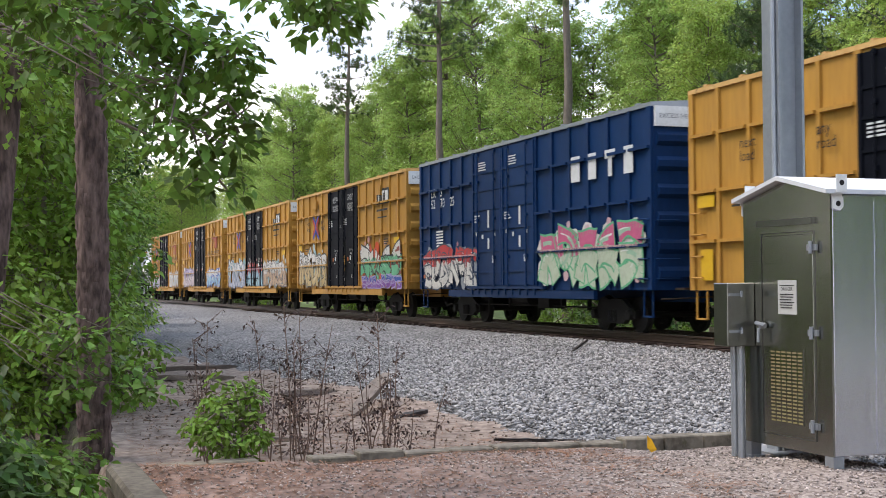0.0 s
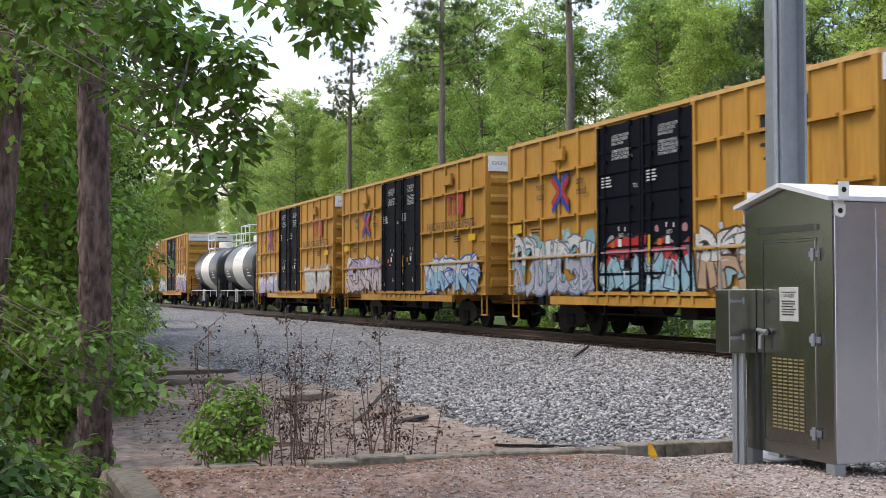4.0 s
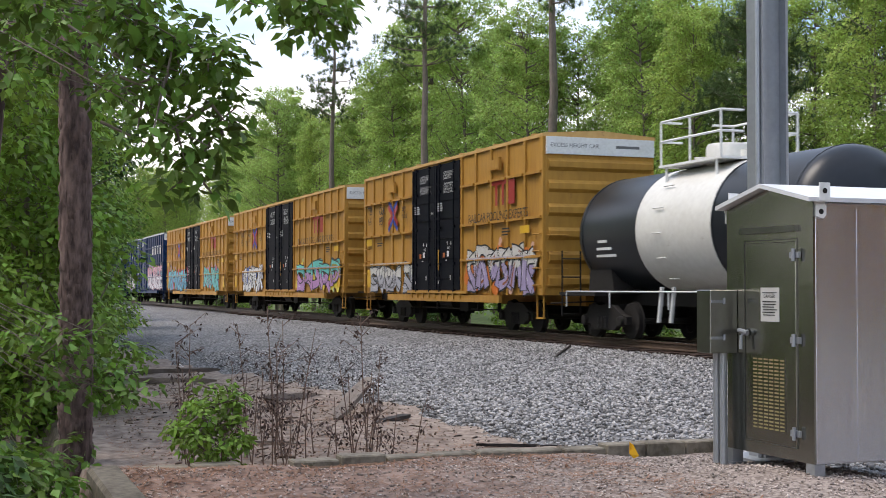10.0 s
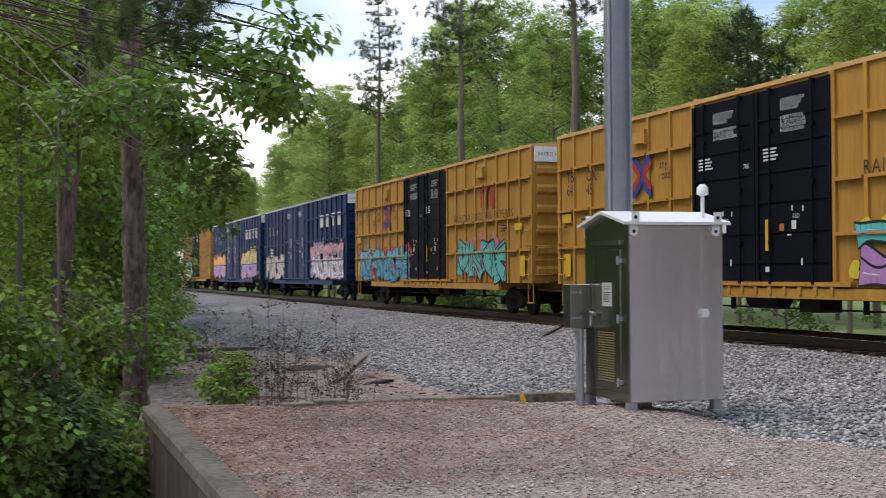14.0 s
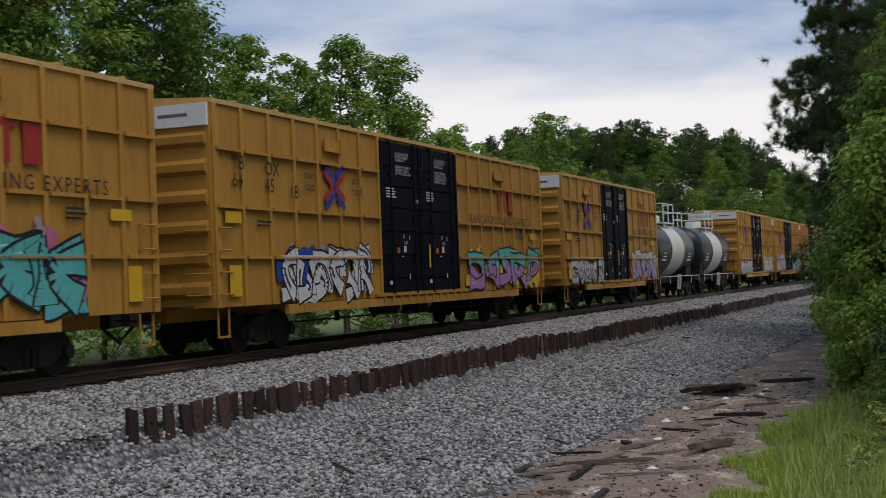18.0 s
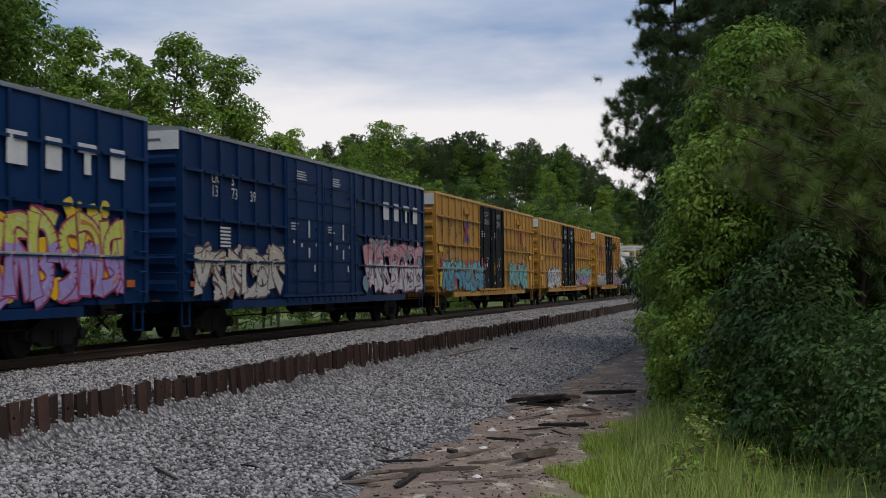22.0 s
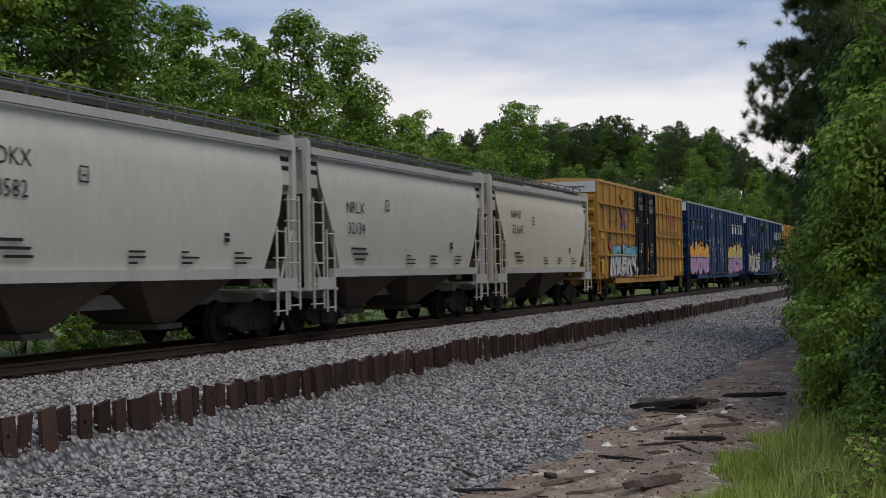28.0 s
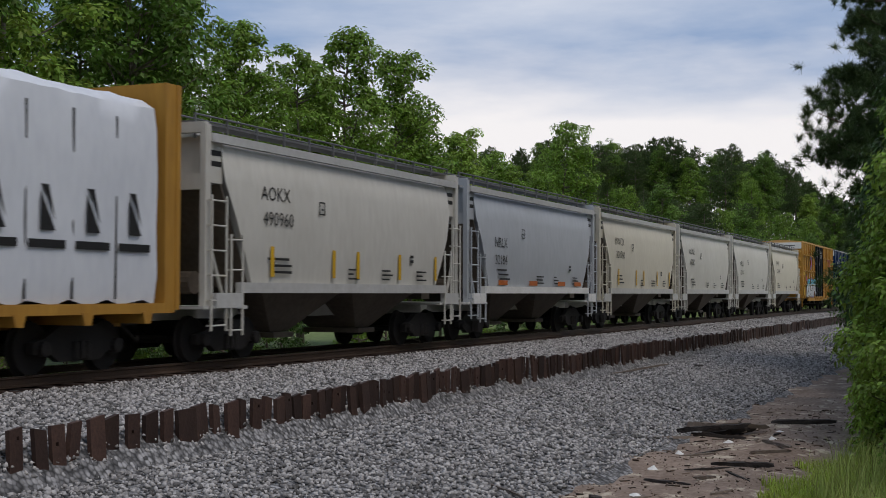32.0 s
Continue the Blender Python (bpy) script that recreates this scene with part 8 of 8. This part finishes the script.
WEST_LIMBS = [
    (-8.9, -13.45, 3.12), (-8.8, -13.2, 3.16), (-9.0, -12.95, 3.12), (-9.1, -12.8, 3.2), (-9.0, -13.75, 2.75), (-9.2, -13.7, 2.45), (-9.1, -13.75, 2.15), (-9.3, -13.65, 2.6), (-9.5, -14.0, 2.95), (-9.8, -14.0, 3.1), (-9.4, -13.75, 1.95), (-9.4, -13.6, 2.3),
    (-9.2, -14.2, 2.9), (-9.7, -14.3, 3.1), (-8.9, -14.9, 3.0), (-8.8, -15.2, 2.9), (-8.9, -15.4, 2.6), (-8.6, -15.1, 3.1), (-10.2, -14.6, 3.2), (-9.0, -14.5, 3.2), (-9.9, -13.9, 2.7), (-9.5, -13.95, 2.4), (-9.2, -14.05, 2.6), (-9.3, -14.2, 3.1), (-9.6, -13.8, 2.9),
]


def build_near_east():
    rng = random.Random(33)
    for k, (x, y, r, h, lim, per, size, mat) in enumerate(EAST_TREES):
        zb = float(ground_height(x, y)) - 0.05
        lobed_tree("tree" if h > 4 else "shrub", "dense leafy tree at the edge of the grass" if h > 4 else "leafy shrub at the edge of the grass", (x, y, zb), h, r * 1.12, int(lim * 0.3 + 2.2 * h), per * 9, size * 0.8, mat, BARK_DARK, 130 + k, "leafy trees beside the grass", "tree" if h > 4 else "shrub")
    KINDS["pine0"] = pine_meshes(160, 11, 0.10, 3.0, 34, 60, 0.26)
    KINDS["pine1"] = pine_meshes(161, 14, 0.14, 3.2, 44, 70, 0.32)
    KINDS["pine2"] = pine_meshes(162, 14, 0.46, 2.7, 60, 70, 0.32)
    for kind, x, y, turn, scale in (("pine1", 47.0, -13.5, 10, 1.0), ("pine2", 50.0, -11.7, 10, 1.0), ("pine0", 29.5, -17.4, 200, 1.1), ("pine1", 36.0, -15.0, 120, 0.95), ("pine1", 43.5, -14.7, 60, 1.0), ("pine1", 52.0, -13.0, 250, 1.0), ("pine0", 33.5, -17.2, 20, 1.2)):
        plant("pine_tree", kind, x, y, turn, scale, "loblolly pine standing above the shrubs", "pines beside the grass")
    # pine whose low boughs reach over the shrubs
    r = np.random.default_rng(77)
    base = np.array([25.2, -17.3, float(ground_height(25.2, -17.3))])
    runs = [(np.array([(0, 0, -0.3), (0.05, 0.03, 3), (0.0, 0.1, 6), (0.1, 0.0, 9)]), [0.17, 0.14, 0.1, 0.05])]
    cs = []
    for k in range(40):
        e = np.array([r.uniform(21.6, 25.5), r.uniform(-16.9, -14.0), 0]) - base
        e[2] = 3.3 + 2.3 * r.random() ** 0.8 + (0.35 if k % 5 == 0 else 0)
        s0 = np.array([0.02, 0.04, e[2] - r.uniform(0.1, 0.8)])
        m = s0 + (e - s0) * 0.55 + np.array([0, 0, -0.22])
        runs.append((np.array([s0, m, e]), [0.035, 0.02, 0.006]))
        for j in range(6):
            f = r.uniform(0.45, 1.0)
            p = m + (e - m) * (f - 0.45) / 0.55 if f > 0.45 else m
            q = p + r.normal(0, 1, 3) * [0.3, 0.3, 0.1] + [0, 0, 0.1]
            runs.append((np.array([p, q]), [0.01, 0.005]))
            cs.append(q)
    for k in range(60):
        cs.append(np.array([r.uniform(-2, 2), r.uniform(-0.6, 2.0), r.uniform(5.2, 9)]))
    v, f = needle_cloud(cs, 0.05, 360, 0.24, r, 0.013)
    ob = thing("pine_tree", "loblolly pine with low boughs of olive needle brushes", "tree", "pines beside the grass", Matrix.Translation(base))
    part("trunk", limb_mesh("trunk", runs, BARK_DARK, 7), None, ob)
    part("crown", mesh_from("crown", v, f, NEEDLE_WARM), None, ob)
    # sparse bushes on the edge of the ballast
    for k, (x, y, h) in enumerate(((44.0, -11.7, 1.5), (47.0, -11.2, 2.1), (41.0, -12.2, 1.1))):
        zb = float(ground_height(x, y))
        limb_tree("bush", "sparse half-bare bush at the edge of the ballast", (x, y, zb), h * 0.7, hedge_tips(rng, 16, x, y, zb, 0.75, h), 5, 0.09, LEAF_BRIGHT, DRY, 190 + k, 0.14, 0.02, group="bushes by the ballast", category="bush", twigs=2)
    # leafy weeds in the grass
    for k in range(30):
        x = 18.6 + 11 * rng.random()
        y = -13.3 - 2.2 * rng.random()
        zb, h = float(ground_height(x, y)), rng.uniform(0.35, 0.85)
        limb_tree("weed", "leafy green weed standing in the grass", (x, y, zb), h * 0.8, hedge_tips(rng, 7, x, y, zb - 0.1, 0.16, h), 7, 0.075, LEAF_LIME if k % 3 else GRASS_PALE, DRY, 210 + k, 0.06, 0.008, group="weeds in the grass", category="weed", twigs=2)
    for k in range(9):
        x, y = 18.5 + 14 * rng.random(), -11.6 + 1.7 * rng.random()
        bm = bmesh.new()
        pts = [(0.05 + 0.07 * rng.random(), 6.2832 * i / 6) for i in range(6)]
        low = [bm.verts.new((q * math.cos(a), q * math.sin(a), 0.0)) for q, a in pts]
        top = bm.verts.new((0.01, 0.0, rng.uniform(0.02, 0.06)))
        for i in range(6):
            bm.faces.new((low[i], low[(i + 1) % 6], top))
        bm.faces.new(low[::-1])
        solid("rubbish_scrap", bm, WHITE, "crumpled pale scrap of rubbish on the bare earth", "rubbish", "scraps on the bare earth", at=pose(x, y, float(ground_height(x, y))))
    # grass
    r = np.random.default_rng(44)
    for name, count, lo, hi, wide, material, label in (("grass", 60000, 0.05, 0.17, 0.006, GRASS, "short bright green grass along the shrubs"), ("tall_grass", 7500, 0.2, 0.62, 0.008, GRASS_PALE, "long pale seeding grass by the shrubs")):
        x = 14 + 25 * r.random(count) ** 1.2
        edge = np.interp(x, [14, 19, 22, 26, 30, 39], [-12.9, -12.6, -12.4, -12.25, -12.7, -12.8]) + 0.25 * np.sin(x * 2.1) + 0.15 * np.sin(x * 5.3)
        y = edge - (np.abs(r.normal(0, 1.3, count)) if name == "grass" else 0.9 + np.abs(r.normal(0, 1.1, count)) - 0.03 * (x - 14))
        if name == "tall_grass":
            x = x + 0.35 * np.sin(y * 7 + x * 3)
        z = ground_height(x, y) - 0.02
        L = r.uniform(lo, hi, count)
        a = r.uniform(0, 6.28, count)
        b = np.stack([x, y, z], -1)
        side = np.stack([np.cos(a), np.sin(a), 0 * a], -1) * wide
        bend = np.stack([np.cos(a + 1.3), np.sin(a + 1.3), 0 * a], -1) * (L * r.uniform(0.15, 0.75, count))[:, None]
        up = np.stack([0 * L, 0 * L, L], -1)
        v = np.stack([b - side, b + side, b + up * 0.6 + bend * 0.35 + side * 0.6, b + up * 0.6 + bend * 0.35 - side * 0.6, b + up + bend], 1).reshape(-1, 3)
        k = np.arange(count)[:, None] * 5
        f = np.concatenate([k + np.array([0, 1, 2]), k + np.array([0, 2, 3]), k + np.array([3, 2, 4])], 1).reshape(-1, 3)
        tagged(new(name, mesh_from(name, v, f, material)), label, "grass", kind="stuff")


# x, y, radius, height, limbs, leaves a clump, leaf size, leaf colour
EAST_TREES = [
    (30.6, -14.1, 1.3, 5.6, 120, 30, 0.15, LEAF_LIME), (27.0, -15.1, 1.2, 2.9, 90, 30, 0.15, LEAF_DARK), (33.5, -13.9, 1.2, 3.6, 90, 30, 0.14, LEAF_BRIGHT), (24.0, -15.6, 1.1, 2.2, 90, 30, 0.13, LEAF_DARK), (32.4, -14.6, 1.5, 8.0, 130, 30, 0.17, LEAF_BRIGHT),
    (37.0, -14.4, 1.8, 8.5, 110, 32, 0.17, LEAF_DARK), (42.0, -13.4, 1.8, 6.0, 90, 30, 0.17, LEAF_DARK), (48.0, -13.6, 2.0, 9.0, 100, 30, 0.18, LEAF_DARK), (56.0, -13.0, 2.2, 8.0, 80, 30, 0.2, LEAF_DARK), (21.5, -16.8, 1.2, 2.2, 80, 28, 0.12, LEAF_DARK), (65.0, -12.4, 2.4, 8.0, 80, 30, 0.22, LEAF_DARK), (44.5, -13.0, 1.3, 4.4, 90, 28, 0.15, LEAF_DARK), (40.0, -13.0, 1.2, 3.0, 80, 28, 0.14, LEAF), (28.9, -13.75, 0.75, 2.3, 70, 28, 0.12, LEAF_LIME), (30.4, -13.3, 0.55, 2.5, 60, 28, 0.13, LEAF_LIME), (31.6, -13.1, 0.5, 3.6, 60, 28, 0.13, LEAF_LIME), (29.4, -13.2, 0.45, 1.3, 46, 24, 0.11, LEAF_BRIGHT), (26.3, -14.2, 0.6, 1.3, 50, 24, 0.11, LEAF_BRIGHT),
    (40.0, -16.8, 2.2, 11.0, 110, 32, 0.18, LEAF_DARK), (47.0, -16.0, 2.4, 11.5, 110, 32, 0.2, LEAF_DARK), (28.5, -16.4, 1.4, 6.5, 110, 30, 0.16, LEAF_DARK), (34.0, -16.2, 1.8, 9.0, 110, 30, 0.17, LEAF_DARK),
]
build_near_west()
build_near_east()
build_flower()


def motions():
    for car, mid in TRAIN:
        walk(car, [(t, pose(s - mid, 0, 0)) for t, s in ROLLED])


motions()
